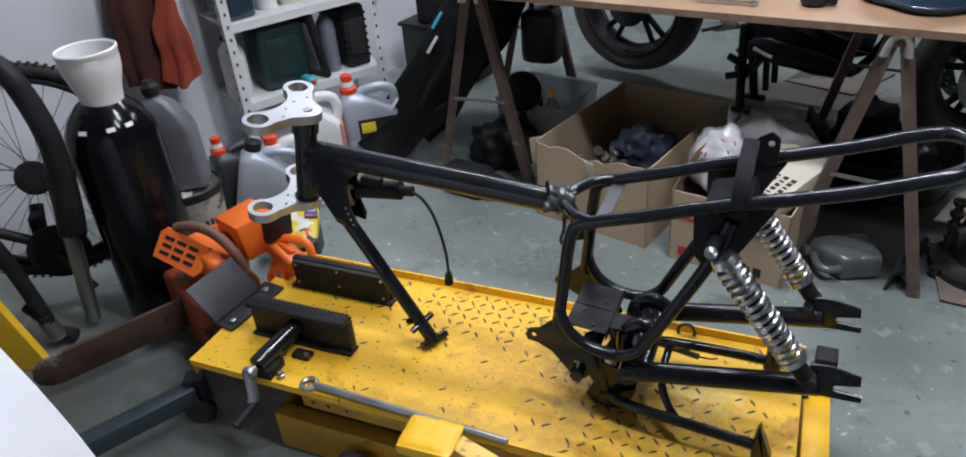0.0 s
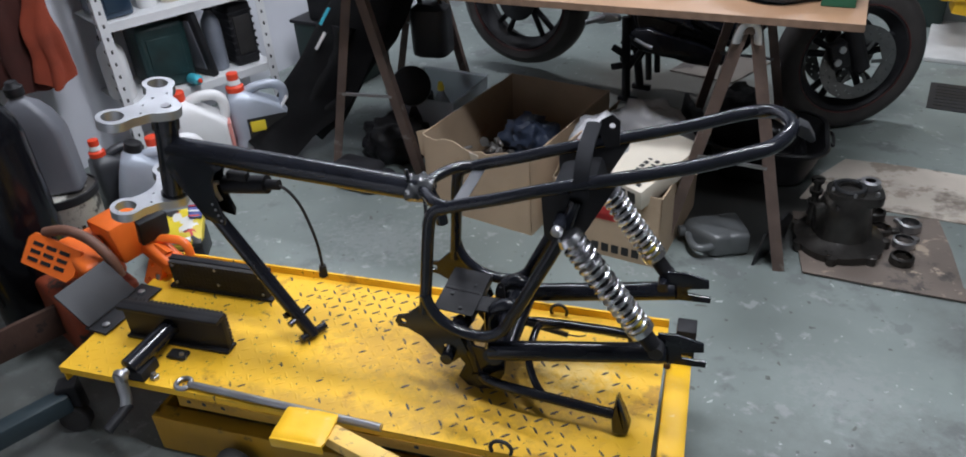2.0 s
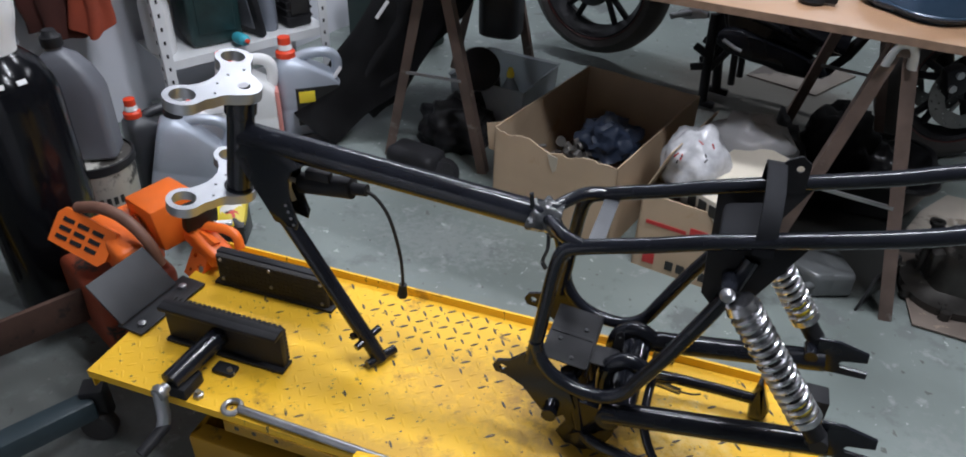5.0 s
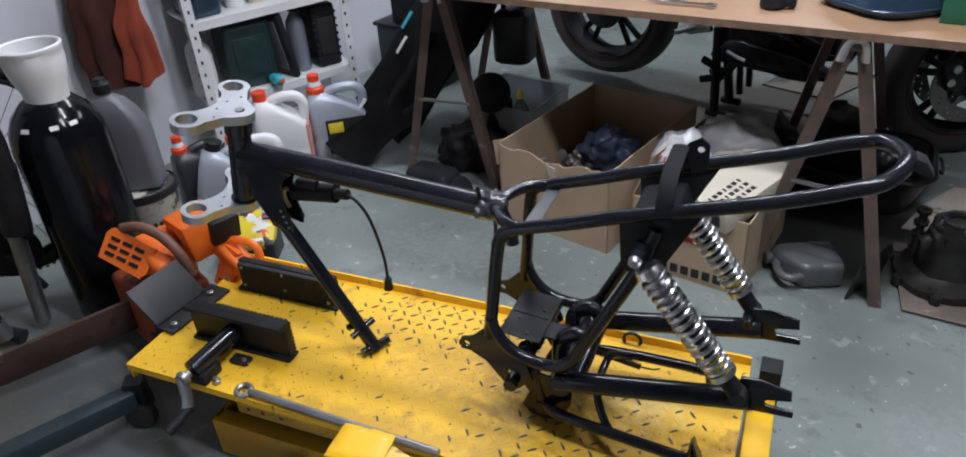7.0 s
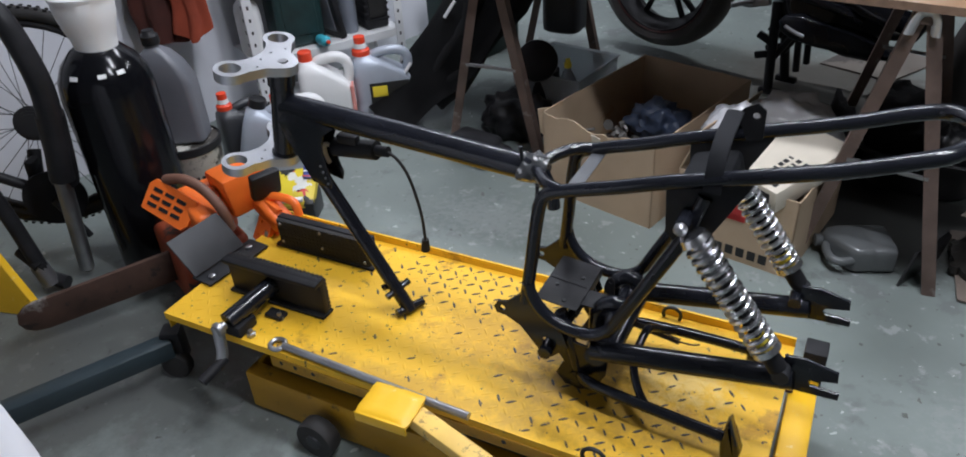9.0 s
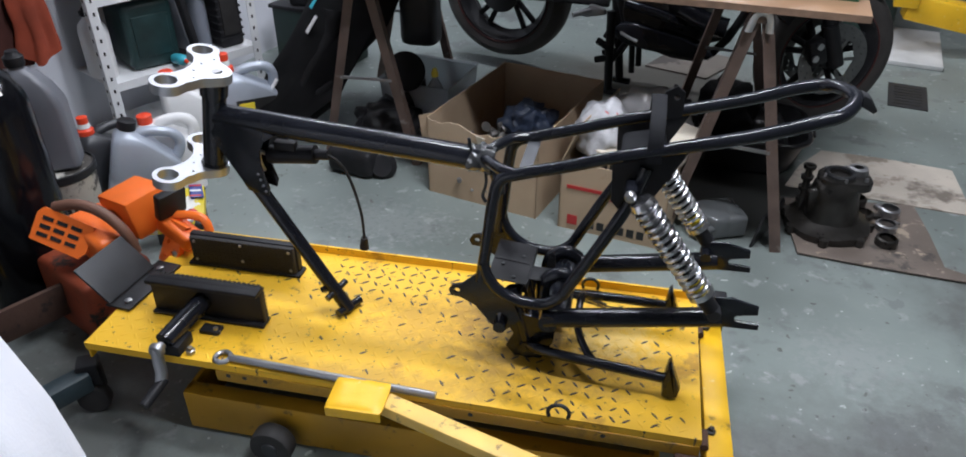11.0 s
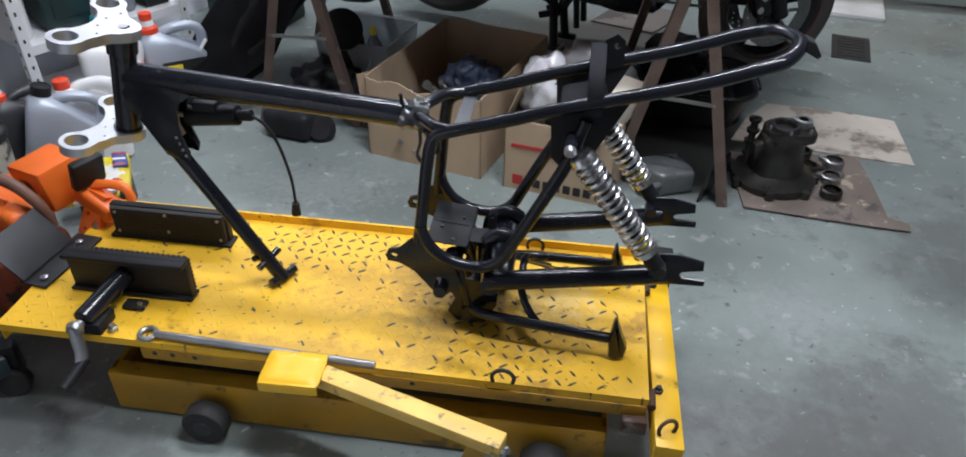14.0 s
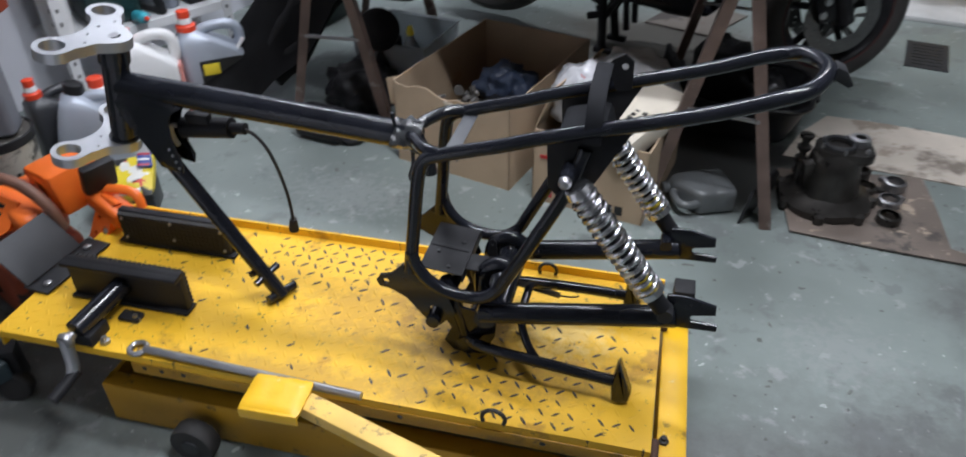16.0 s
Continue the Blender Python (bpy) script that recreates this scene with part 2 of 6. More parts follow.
M_WOOD = mat("brown_painted_steel", (0.125, 0.085, 0.07), 0.55, var=0.25, scale=14, bump=0.08, col2=(0.22, 0.19, 0.175), wear=0.62, wscale=16)
M_BOARD = mat("laminate_board", (0.30, 0.175, 0.10), 0.45, var=0.12, scale=5, bump=0.04, col2=(0.22, 0.13, 0.075), wear=0.62, wscale=6)
M_EDGE = mat("board_edge", (0.19, 0.12, 0.08), 0.8, var=0.2, scale=30, bump=0.2)
M_RED = mat("red_plastic", (0.75, 0.06, 0.02), 0.4, var=0.08)
M_BLUE = mat("blue_metal", (0.03, 0.055, 0.09), 0.22, metal=0.3, var=0.15, scale=9, coat=0.3)
M_BLUEBAG = mat("dark_blue_bag", (0.032, 0.047, 0.085), 0.45, var=0.2, scale=12, bump=0.2)
M_JACK = mat("blue_grey_paint", (0.018, 0.030, 0.036), 0.4, var=0.15, scale=9)
M_GREEN = mat("green_box", (0.02, 0.13, 0.075), 0.5, var=0.1)
M_CREAM = mat("cream_card", (0.66, 0.6, 0.5), 0.7, var=0.06, scale=8)
M_FOIL = mat("white_film", (0.46, 0.46, 0.48), 0.22, var=0.25, scale=24, fine=60, bump=0.5)
M_INK = mat("black_ink", (0.015, 0.015, 0.015), 0.6, var=0.1)
M_REDINK = mat("red_ink", (0.45, 0.03, 0.03), 0.6, var=0.1)
M_BLUEINK = mat("blue_ink", (0.03, 0.05, 0.25), 0.4, var=0.1)
M_YLABEL = mat("yellow_label", (0.8, 0.62, 0.04), 0.5, var=0.05)
M_TEAL = mat("teal_plastic", (0.05, 0.4, 0.5), 0.4, var=0.1)
M_GEAR = mat("oily_cast_metal", (0.04, 0.037, 0.034), 0.30, metal=0.5, var=0.4, scale=18, bump=0.2, col2=(0.12, 0.11, 0.10), wear=0.64, wscale=14)
M_DISC = mat("brake_disc_steel", (0.15, 0.15, 0.15), 0.4, metal=0.8, var=0.15, scale=20, bump=0.05)
M_SCRAP = mat("grey_cast_scrap", (0.22, 0.21, 0.2), 0.5, metal=0.5, var=0.4, scale=20, bump=0.15)
M_PINK = mat("pink_fluid_plastic", (0.62, 0.25, 0.22), 0.35, var=0.08)
M_SILVERDK = mat("grey_silver_plastic", (0.12, 0.127, 0.13), 0.25, metal=0.2, var=0.15, scale=7)
M_TEALDK = mat("dark_teal_plastic", (0.012, 0.035, 0.035), 0.4, var=0.3, scale=16)
M_BLUEGREY = mat("blue_grey_plastic", (0.20, 0.22, 0.26), 0.4, var=0.08, scale=8)
M_TUB = mat("black_tub_plastic", (0.02, 0.02, 0.022), 0.32, var=0.3, scale=12, bump=0.1, spec=0.35)
M_CARDPALE = mat("pale_worn_cardboard", (0.46, 0.41, 0.35), 0.9, var=0.18, scale=4, bump=0.1, col2=(0.17, 0.145, 0.12), col3=(0.25, 0.21, 0.17), wear=0.53, wscale=2.6)
M_CARDOIL = mat("oil_soaked_cardboard", (0.15, 0.12, 0.10), 0.6, var=0.25, scale=4, bump=0.1, col2=(0.05, 0.045, 0.04), col3=(0.36, 0.29, 0.22), wear=0.56, wscale=5)
M_TAPE = mat("grey_clear_tape", (0.05, 0.052, 0.055), 0.14, var=0.4, scale=40, fine=150, bump=0.3, col2=(0.35, 0.35, 0.36), wear=0.6, wscale=60)
M_MATTE = mat("matt_black_paint", (0.010, 0.0105, 0.0125), 0.7, var=0.3, scale=12, bump=0.05, spec=0.12)
M_CROSS = mat("pale_grey_primer", (0.06, 0.063, 0.07), 0.5, var=0.12, scale=20, bump=0.05)
M_GLOVE = mat("grey_glove_cloth", (0.42, 0.42, 0.43), 0.95, var=0.15, scale=14, bump=0.2)
M_PAIL = mat("stained_white_tin", (0.55, 0.53, 0.48), 0.5, var=0.1, scale=9, col2=(0.05, 0.045, 0.04), wear=0.56, wscale=9)
M_SAWRED = mat("oily_red_casting", (0.30, 0.055, 0.02), 0.6, var=0.25, scale=9, bump=0.1, col2=(0.03, 0.025, 0.02), wear=0.55, wscale=8)
M_RUSTBAR = mat("worn_brown_grip", (0.16, 0.075, 0.05), 0.6, var=0.25, scale=12, bump=0.08)
M_CLOTH2 = mat("orange_red_cloth", (0.26, 0.045, 0.02), 0.95, var=0.2, scale=9, fine=240, bump=0.25)
M_ALUDULL = mat("dull_aluminium", (0.6, 0.6, 0.6), 0.5, metal=0.7, var=0.1, scale=12, bump=0.05)
M_RIMRED = mat("red_rim_paint", (0.07, 0.013, 0.011), 0.4, var=0.1)
M_GREENDK = mat("dark_green_paint", (0.012, 0.03, 0.026), 0.5, var=0.2, scale=6)
M_FLOORPALE = mat("bare_concrete", (0.5, 0.5, 0.49), 0.8, var=0.15, scale=6, bump=0.1)
M_FILMBAG = clear("cloudy_film", (0.72, 0.71, 0.72), 0.2, 1.3, 0.55)
M_CLEARBIN = clear("clear_bin_plastic", (0.62, 0.66, 0.70), 0.25, 1.25, 0.6)
M_ART = bpy.data.materials.new("printed_art")
M_ART.use_nodes = True
vo, rp_ = M_ART.node_tree.nodes.new("ShaderNodeTexVoronoi"), M_ART.node_tree.nodes.new("ShaderNodeValToRGB")
vo.inputs["Scale"].default_value = 15
tc_, wb_, ad_ = (M_ART.node_tree.nodes.new(n_) for n_ in ("ShaderNodeTexCoord", "ShaderNodeTexNoise", "ShaderNodeVectorMath"))
wb_.inputs["Scale"].default_value = 30
ad_.operation = "MULTIPLY_ADD"
ad_.inputs[1].default_value = (0.09, 0.09, 0.09)
M_ART.node_tree.links.new(tc_.outputs["Object"], wb_.inputs["Vector"]), M_ART.node_tree.links.new(wb_.outputs["Color"], ad_.inputs[0])
M_ART.node_tree.links.new(tc_.outputs["Object"], ad_.inputs[2]), M_ART.node_tree.links.new(ad_.outputs[0], vo.inputs["Vector"])
rp_.color_ramp.interpolation = "CONSTANT"
for k_, (pos_, c_) in enumerate(((0.0, (0.75, 0.6, 0.03)), (0.38, (0.02, 0.02, 0.02)), (0.52, (0.7, 0.55, 0.05)), (0.66, (0.6, 0.05, 0.03)), (0.76, (0.7, 0.7, 0.65)), (0.9, (0.03, 0.06, 0.3)))):
    e_ = rp_.color_ramp.elements[k_] if k_ < 2 else rp_.color_ramp.elements.new(pos_)
    e_.position, e_.color = pos_, (*c_, 1)
M_ART.node_tree.links.new(vo.outputs["Color"], rp_.inputs["Fac"])
M_ART.node_tree.links.new(rp_.outputs["Color"], M_ART.node_tree.nodes["Principled BSDF"].inputs["Base Color"])


# ---------- mesh helpers ----------
def rot(rx=0, ry=0, rz=0):
    return Euler([radians(a) for a in (rx, ry, rz)]).to_matrix().to_4x4()


def box(bm, c, s, r=(0, 0, 0), bev=0.0, seg=2):
    """A block with centre c and sizes s, its edges rounded by bev."""
    g = bmesh.ops.create_cube(bm, size=1)
    vs = g["verts"]
    bmesh.ops.scale(bm, vec=s, verts=vs)
    if bev:
        es = list({e for v in vs for e in v.link_edges})
        o = bmesh.ops.bevel(bm, geom=es, offset=bev, segments=seg, profile=0.5, affect="EDGES")
        vs = list({v for f in o["faces"] for v in f.verts} | {v for v in vs if v.is_valid})
    bmesh.ops.transform(bm, matrix=Matrix.Translation(c) @ rot(*r), verts=vs)
    return bm


def lathe(bm, prof, c=(0, 0, 0), r=(0, 0, 0), seg=24, cap=True):
    """A body of revolution about z from (radius, height) pairs."""
    m = Matrix.Translation(c) @ rot(*r)
    rings = []
    for rad, z in prof:
        rings.append([bm.verts.new(m @ Vector((rad * math.cos(2 * math.pi * k / seg), rad * math.sin(2 * math.pi * k / seg), z))) for k in range(seg)])
    for a, b in zip(rings, rings[1:]):
        for k in range(seg):
            bm.faces.new((a[k], a[(k + 1) % seg], b[(k + 1) % seg], b[k]))
    if cap:
        bm.faces.new(rings[0][::-1]), bm.faces.new(rings[-1])
    return bm


def smooth_path(pts, n=5, closed=False):
    """Points along a curve that passes through pts."""
    P = [Vector(p) for p in pts]
    out = []
    count = len(P) if closed else len(P) - 1
    for i in range(count):
        if closed:
            a, b, c, d = P[i - 1], P[i], P[(i + 1) % len(P)], P[(i + 2) % len(P)]
        else:
            a, b, c, d = P[max(i - 1, 0)], P[i], P[i + 1], P[min(i + 2, len(P) - 1)]
        for k in range(n):
            t = k / n
            out.append(0.5 * (2 * b + (c - a) * t + (2 * a - 5 * b + 4 * c - d) * t * t + (3 * b - a - 3 * c + d) * t ** 3))
    if not closed:
        out.append(P[-1])
    return out


def tube(bm, pts, rad, seg=12, n=5, closed=False, flat=1.0):
    """A round bar along pts; rad may be one radius or one for each end."""
    P = smooth_path(pts, n, closed) if n > 1 else [Vector(p) for p in pts]
    ra, rb = (rad, rad) if isinstance(rad, (int, float)) else rad
    up = None
    rings = []
    for i, p in enumerate(P):
        nxt, prv = (P[(i + 1) % len(P)], P[i - 1]) if closed else (P[min(i + 1, len(P) - 1)], P[max(i - 1, 0)])
        t = (nxt - prv).normalized()
        if up is None:
            up = t.orthogonal().normalized()
        up = (up - t * up.dot(t)).normalized()
        side = t.cross(up)
        rr = ra + (rb - ra) * i / max(1, len(P) - 1)
        rings.append([bm.verts.new(p + rr * (math.cos(2 * math.pi * k / seg) * up + flat * math.sin(2 * math.pi * k / seg) * side)) for k in range(seg)])
    pairs = list(zip(rings, rings[1:])) + ([(rings[-1], rings[0])] if closed else [])
    for a, b in pairs:
        for k in range(seg):
            bm.faces.new((a[k], a[(k + 1) % seg], b[(k + 1) % seg], b[k]))
    if not closed:
        bm.faces.new(rings[0][::-1]), bm.faces.new(rings[-1])
    return bm


def prism(bm, poly, depth, m=None, bev=0.0):
    """A flat plate: a polygon in the local x-z plane, depth thick along local y, centred."""
    m = m or Matrix()
    a = [bm.verts.new((x, -depth / 2, z)) for x, z in poly]
    b = [bm.verts.new((x, depth / 2, z)) for x, z in poly]
    k = len(poly)
    fs = [bm.faces.new(a), bm.faces.new(b[::-1])]
    for i in range(k):
        fs.append(bm.faces.new((a[i], b[i], b[(i + 1) % k], a[(i + 1) % k])))
    vs = a + b
    if bev:
        es = list({e for f in fs[:2] for e in f.edges})
        o = bmesh.ops.bevel(bm, geom=es, offset=bev, segments=2, profile=0.5, affect="EDGES")
        vs = list({v for f in o["faces"] for v in f.verts} | {v for v in vs if v.is_valid})
    bmesh.ops.transform(bm, matrix=m, verts=vs)
    return bm


def holed(bm, poly, holes, depth, m, seg=16):
    """A plate with round holes: outline and holes (x, z, radius) filled by triangulation, then thickened."""
    def ring(pts):
        vs = [bm.verts.new(m @ Vector((x, -depth / 2, z))) for x, z in pts]
        return vs, [bm.edges.new((vs[i], vs[(i + 1) % len(vs)])) for i in range(len(vs))]
    edges = ring(poly)[1]
    for x, z, r in holes:
        edges += ring([(x + r * math.cos(2 * math.pi * k / seg), z + r * math.sin(2 * math.pi * k / seg)) for k in range(seg)])[1]
    fs = [f for f in bmesh.ops.triangle_fill(bm, use_beauty=True, use_dissolve=False, edges=edges)["geom"] if isinstance(f, bmesh.types.BMFace)]
    g = bmesh.ops.extrude_face_region(bm, geom=fs)
    vs = [v for v in g["geom"] if isinstance(v, bmesh.types.BMVert)]
    bmesh.ops.translate(bm, vec=(m.to_3x3() @ Vector((0, depth, 0))), verts=vs)
    bmesh.ops.recalc_face_normals(bm, faces=bm.faces)
    return bm


def coil(bm, a, b, rad, wire, turns, seg=8, per=18):
    a, b = Vector(a), Vector(b)
    t = (b - a).normalized()
    u = t.orthogonal().normalized()
    v = t.cross(u)
    n = int(turns * per)
    pts = [a + (b - a) * (i / n) + rad * (math.cos(2 * math.pi * i / per) * u + math.sin(2 * math.pi * i / per) * v) for i in range(n + 1)]
    return tube(bm, pts, wire, seg, 1)


def rumple(bm, amount, scale, seed=0.0):
    """Uneven, hand-made surfaces: moves the points along a noise field."""
    for v in bm.verts:
        v.co += amount * noise.noise_vector(v.co * scale + Vector((seed, seed * 1.7, -seed)))
    return bm


def data(name, bm, material, sharp=38):
    bmesh.ops.recalc_face_normals(bm, faces=bm.faces)
    me = bpy.data.meshes.new(name)
    bm.to_mesh(me)
    bm.free()
    me.materials.append(material)
    me.polygons.foreach_set("use_smooth", [True] * len(me.polygons))
    me.set_sharp_from_angle(angle=radians(sharp))
    return me


def part(name, bm, material, parent=None, label="", sharp=38):
    ob = new(name, data(name, bm, material, sharp))
    if parent is not None:
        ob.parent = parent
    if label:
        ob["label"] = label
    return ob


def thing(name, label, category, at=(0, 0, 0), rz=0.0, group="", kind=""):
    ob = new(name)
    ob.matrix_basis = pose(*at, 0, 0, rz)
    return tagged(ob, label, category, group, kind)


def words(text, size, m, material, parent, name="lettering", depth=0.0006, align="CENTER"):
    """Raised print in the built-in font, lying in the local x-y plane of m."""
    cu = bpy.data.curves.new(name, "FONT")
    cu.body, cu.size, cu.extrude, cu.align_x, cu.align_y = text, size, depth, align, "CENTER"
    tmp = bpy.data.objects.new(name, cu)
    me = bpy.data.meshes.new_from_object(tmp)
    bpy.data.objects.remove(tmp)
    me.materials.append(material)
    ob = new(name, me)
    ob.parent = parent
    ob.matrix_basis = m
    return ob


B = bmesh.new


def wpart(name, bm, material, parent, label="", sharp=38):
    """A part given in world coordinates, linked under a thing or under a part of one."""
    root = parent
    while root.parent is not None:
        root = root.parent
    bmesh.ops.transform(bm, matrix=root.matrix_basis.inverted(), verts=bm.verts)
    return part(name, bm, material, parent, label, sharp)


def sheet(name, bm, material, label, category="", kind="structure"):
    return tagged(part(name, bm, material), label, category, "", kind)


# ---------- the room ----------
RZ = -13.6  # the room's turn against the lift
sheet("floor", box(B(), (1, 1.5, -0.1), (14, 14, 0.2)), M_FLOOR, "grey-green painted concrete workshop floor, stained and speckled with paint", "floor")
sheet("wall_west", box(B(), (-1.42, 0.3, 1.5), (0.2, 9, 3.0), (0, 0, RZ)), M_WALL, "pale grey-white painted plaster wall", "wall")
# the next three walls are added out of view to close the room dimly
sheet("wall_north", box(B(), (2, 6.0, 1.5), (9, 0.2, 3.0), (0, 0, RZ)), M_WALL2, "unseen closing wall, dull grey to cut bounced light", "wall")
sheet("wall_east", box(B(), (6.4, 0.5, 1.5), (0.2, 12, 3.0), (0, 0, RZ)), M_WALL2, "unseen closing wall, dull grey to cut bounced light", "wall")
sheet("wall_south", box(B(), (1, -3.8, 1.5), (10, 0.2, 3.0), (0, 0, RZ)), M_WALL2, "unseen closing wall, dull grey to cut bounced light", "wall")
sheet("ceiling", box(B(), (1, 1.5, 3.1), (14, 14, 0.2)), M_CEIL, "unseen workshop ceiling, dark grey to cut reflections", "ceiling")


def tube_light(at, rz, power):
    th = thing("ceiling_light", "white twin fluorescent batten light fixed to the ceiling", "ceiling light", at, rz, "ceiling lights")
    part("housing", box(B(), (0, 0, 0.03), (1.25, 0.16, 0.05), bev=0.008), M_WHITE, th)
    for dy in (-0.045, 0.045):
        part("lamp_tube", tube(B(), [(-0.6, dy, -0.012), (0.6, dy, -0.012)], 0.013, 10, 1), M_TUBE, th)
    la = bpy.data.lights.new("lamp", "AREA")
    la.shape, la.size, la.size_y, la.energy, la.color = "RECTANGLE", 1.2, 0.14, power, (0.872, 0.908, 1.0)
    ob = new("light_source", la)
    ob.parent = th
    ob.matrix_basis = pose(0, 0, -0.03)
    return th


M_TUBE = glow("lamp_glow", (0.872, 0.908, 1.0), 12)
for at, rz, p in LAMPS:
    tube_light(at, rz, p)


# ---------- the lift ----------
D = 0.23
lift = thing("motorcycle_lift", "yellow steel motorcycle lift with worn chequer plate deck, lowered", "motorcycle lift", (0.7, 0.23, 0))
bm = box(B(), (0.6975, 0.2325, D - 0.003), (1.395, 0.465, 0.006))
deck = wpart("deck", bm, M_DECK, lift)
wpart("front_lip", box(B(), (0.6975, 0.002, D - 0.0125), (1.395, 0.004, 0.013)), M_YELLOW, lift)
wpart("hole_strip", box(B(), (0.862, -0.0008, D - 0.034), (1.065, 0.004, 0.03), bev=0.0015), M_YELLOWSHADE, lift)
wpart("back_lip", box(B(), (0.6975, 0.4685, D - 0.010), (1.395, 0.006, 0.062)), M_YELLOW, lift)
wpart("end_lip", box(B(), (0.002, 0.2325, D - 0.027), (0.004, 0.455, 0.042)), M_YELLOW2, lift)
for x in (0.36, 0.40, 0.45, 0.62, 0.92, 1.2):
    wpart("lip_bolt", lathe(B(), [(0.006, 0), (0.006, 0.003), (0.003, 0.005)], (x, 0.0, D - 0.03), (90, 0, 0), 8), M_DSTEEL, lift)
worn, plain = B(), B()
rn = random.Random(11)
PITCH = 0.0285
for i in range(49):
    for j in range(16):
        x, y = 0.018 + i * PITCH, 0.018 + j * PITCH
        if x > 1.38 or y > 0.452:
            continue
        near = math.exp(-((x - 0.68) / 0.24) ** 2 - ((y - 0.40) / 0.11) ** 2)
        side = math.exp(-((x - 1.15) / 0.22) ** 2 - ((y - 0.12) / 0.16) ** 2)
        bm = worn if rn.random() < 1.3 * near + 0.65 * side + (0.13 if x > 0.8 else 0.05) else plain
        a = (38 if (i + j) % 2 else -52) + rn.uniform(-3, 3)
        c, s = math.cos(radians(a)), math.sin(radians(a))
        f = rn.uniform(0.75, 1.0) if bm is worn else 1.0
        L, W, h = 0.0125 * f, 0.0029 * f, 0.0014 if bm is worn else 0.0008
        base = [(-L, 0), (-L * 0.5, -W), (L * 0.5, -W), (L, 0), (L * 0.5, W), (-L * 0.5, W)]
        vs = [bm.verts.new((x + c * u - s * v, y + s * u + c * v, D + 0.0002)) for u, v in base]
        ts = [bm.verts.new((x + 0.75 * (c * u - s * v), y + 0.75 * (s * u + c * v), D + h)) for u, v in base]
        for q in range(6):
            bm.faces.new((vs[q], vs[(q + 1) % 6], ts[(q + 1) % 6], ts[q]))
        bm.faces.new(ts)
tagged(wpart("tread", worn, M_TREAD, deck, "chequer plate bars worn to dark steel"), kind="stuff")
tagged(wpart("painted_tread", plain, M_DECK, deck, "painted chequer plate bars"), kind="stuff")
bm = box(B(), (1.430, 0.160, D - 0.052), (0.055, 0.50, 0.05), (0, 4, 0.8), bev=0.003)
wpart("end_flap", bm, M_YELLOW2, lift)
for y in (0.018, 0.37):
    bm = tube(B(), [(1.402, y - 0.022, D - 0.017), (1.402, y + 0.022, D - 0.017)], 0.0085, 12, 1)
    wpart("hinge_knuckle", bm, M_RUST, lift)
wpart("corner_block", box(B(), (1.372, -0.012, D - 0.062), (0.05, 0.02, 0.036), bev=0.003), M_RUST, lift)
bm = tube(B(), [(1.43 + 0.017 * math.cos(q), -0.055 + 0.008 * math.cos(q), D - 0.014 + 0.022 * math.sin(q)) for q in [radians(a) for a in range(-60, 245, 20)]], 0.004, 8, 2)
wpart("rusty_shackle", bm, M_RUST, lift)
# base frame takes the darkened yellow: shade under the deck put into colour
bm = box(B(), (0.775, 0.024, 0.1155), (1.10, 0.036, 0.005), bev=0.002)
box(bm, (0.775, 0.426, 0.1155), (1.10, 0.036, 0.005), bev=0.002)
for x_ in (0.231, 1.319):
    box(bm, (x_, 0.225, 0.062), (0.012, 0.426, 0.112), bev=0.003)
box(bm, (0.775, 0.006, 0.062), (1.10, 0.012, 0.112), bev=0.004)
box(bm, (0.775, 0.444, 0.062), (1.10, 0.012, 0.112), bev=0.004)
wpart("base_frame", bm, M_YELLOWSHADE, lift, "yellow base frame, dirty, its colour darkened for shade")
bm = box(B(), (0.5, 0.225, 0.165), (0.8, 0.30, 0.06), bev=0.004)
wpart("scissor_arm", bm, M_BLACK, lift)
for x, y in ((0.465, -0.045), (1.2, -0.045), (0.465, 0.49), (1.2, 0.49)):
    bm = lathe(B(), [(0.02, -0.02), (0.047, -0.02), (0.05, -0.014), (0.05, 0.014), (0.047, 0.02), (0.02, 0.02)], (x, y, 0.05), (90, 0, 0), 24)
    w = wpart("castor_wheel", bm, M_RUBBER, lift)
    wpart("hub", lathe(B(), [(0.004, -0.024), (0.018, -0.024), (0.02, -0.02), (0.02, 0.02), (0.018, 0.024), (0.004, 0.024)], (x, y, 0.05), (90, 0, 0), 16), M_DSTEEL, w)
# pedal and its lever
lever_m = Matrix.Translation((0.69, -0.047, 0.254)) @ rot(2, 0, 2)
bm = B()
bmesh.ops.create_grid(bm, x_segments=14, y_segments=10, size=0.5)
for v in bm.verts:
    u, w = v.co.x * 2, v.co.y * 2
    edge = max(abs(u), abs(w)) ** 6
    v.co = Vector((0.061 * u * (1 - 0.05 * abs(w) ** 4), 0.046 * w * (1 - 0.04 * abs(u) ** 4), 0.004 - 0.007 * edge + 0.0022 * noise.noise(Vector((u * 2.1, w * 2.1, 3.3)))))
bmesh.ops.solidify(bm, geom=list(bm.faces), thickness=0.006)
box(bm, (0, -0.044, -0.012), (0.118, 0.006, 0.026), bev=0.002)
bmesh.ops.transform(bm, matrix=lever_m, verts=bm.verts)
wpart("pedal", bm, M_YELLOW2, lift)
bm = B()
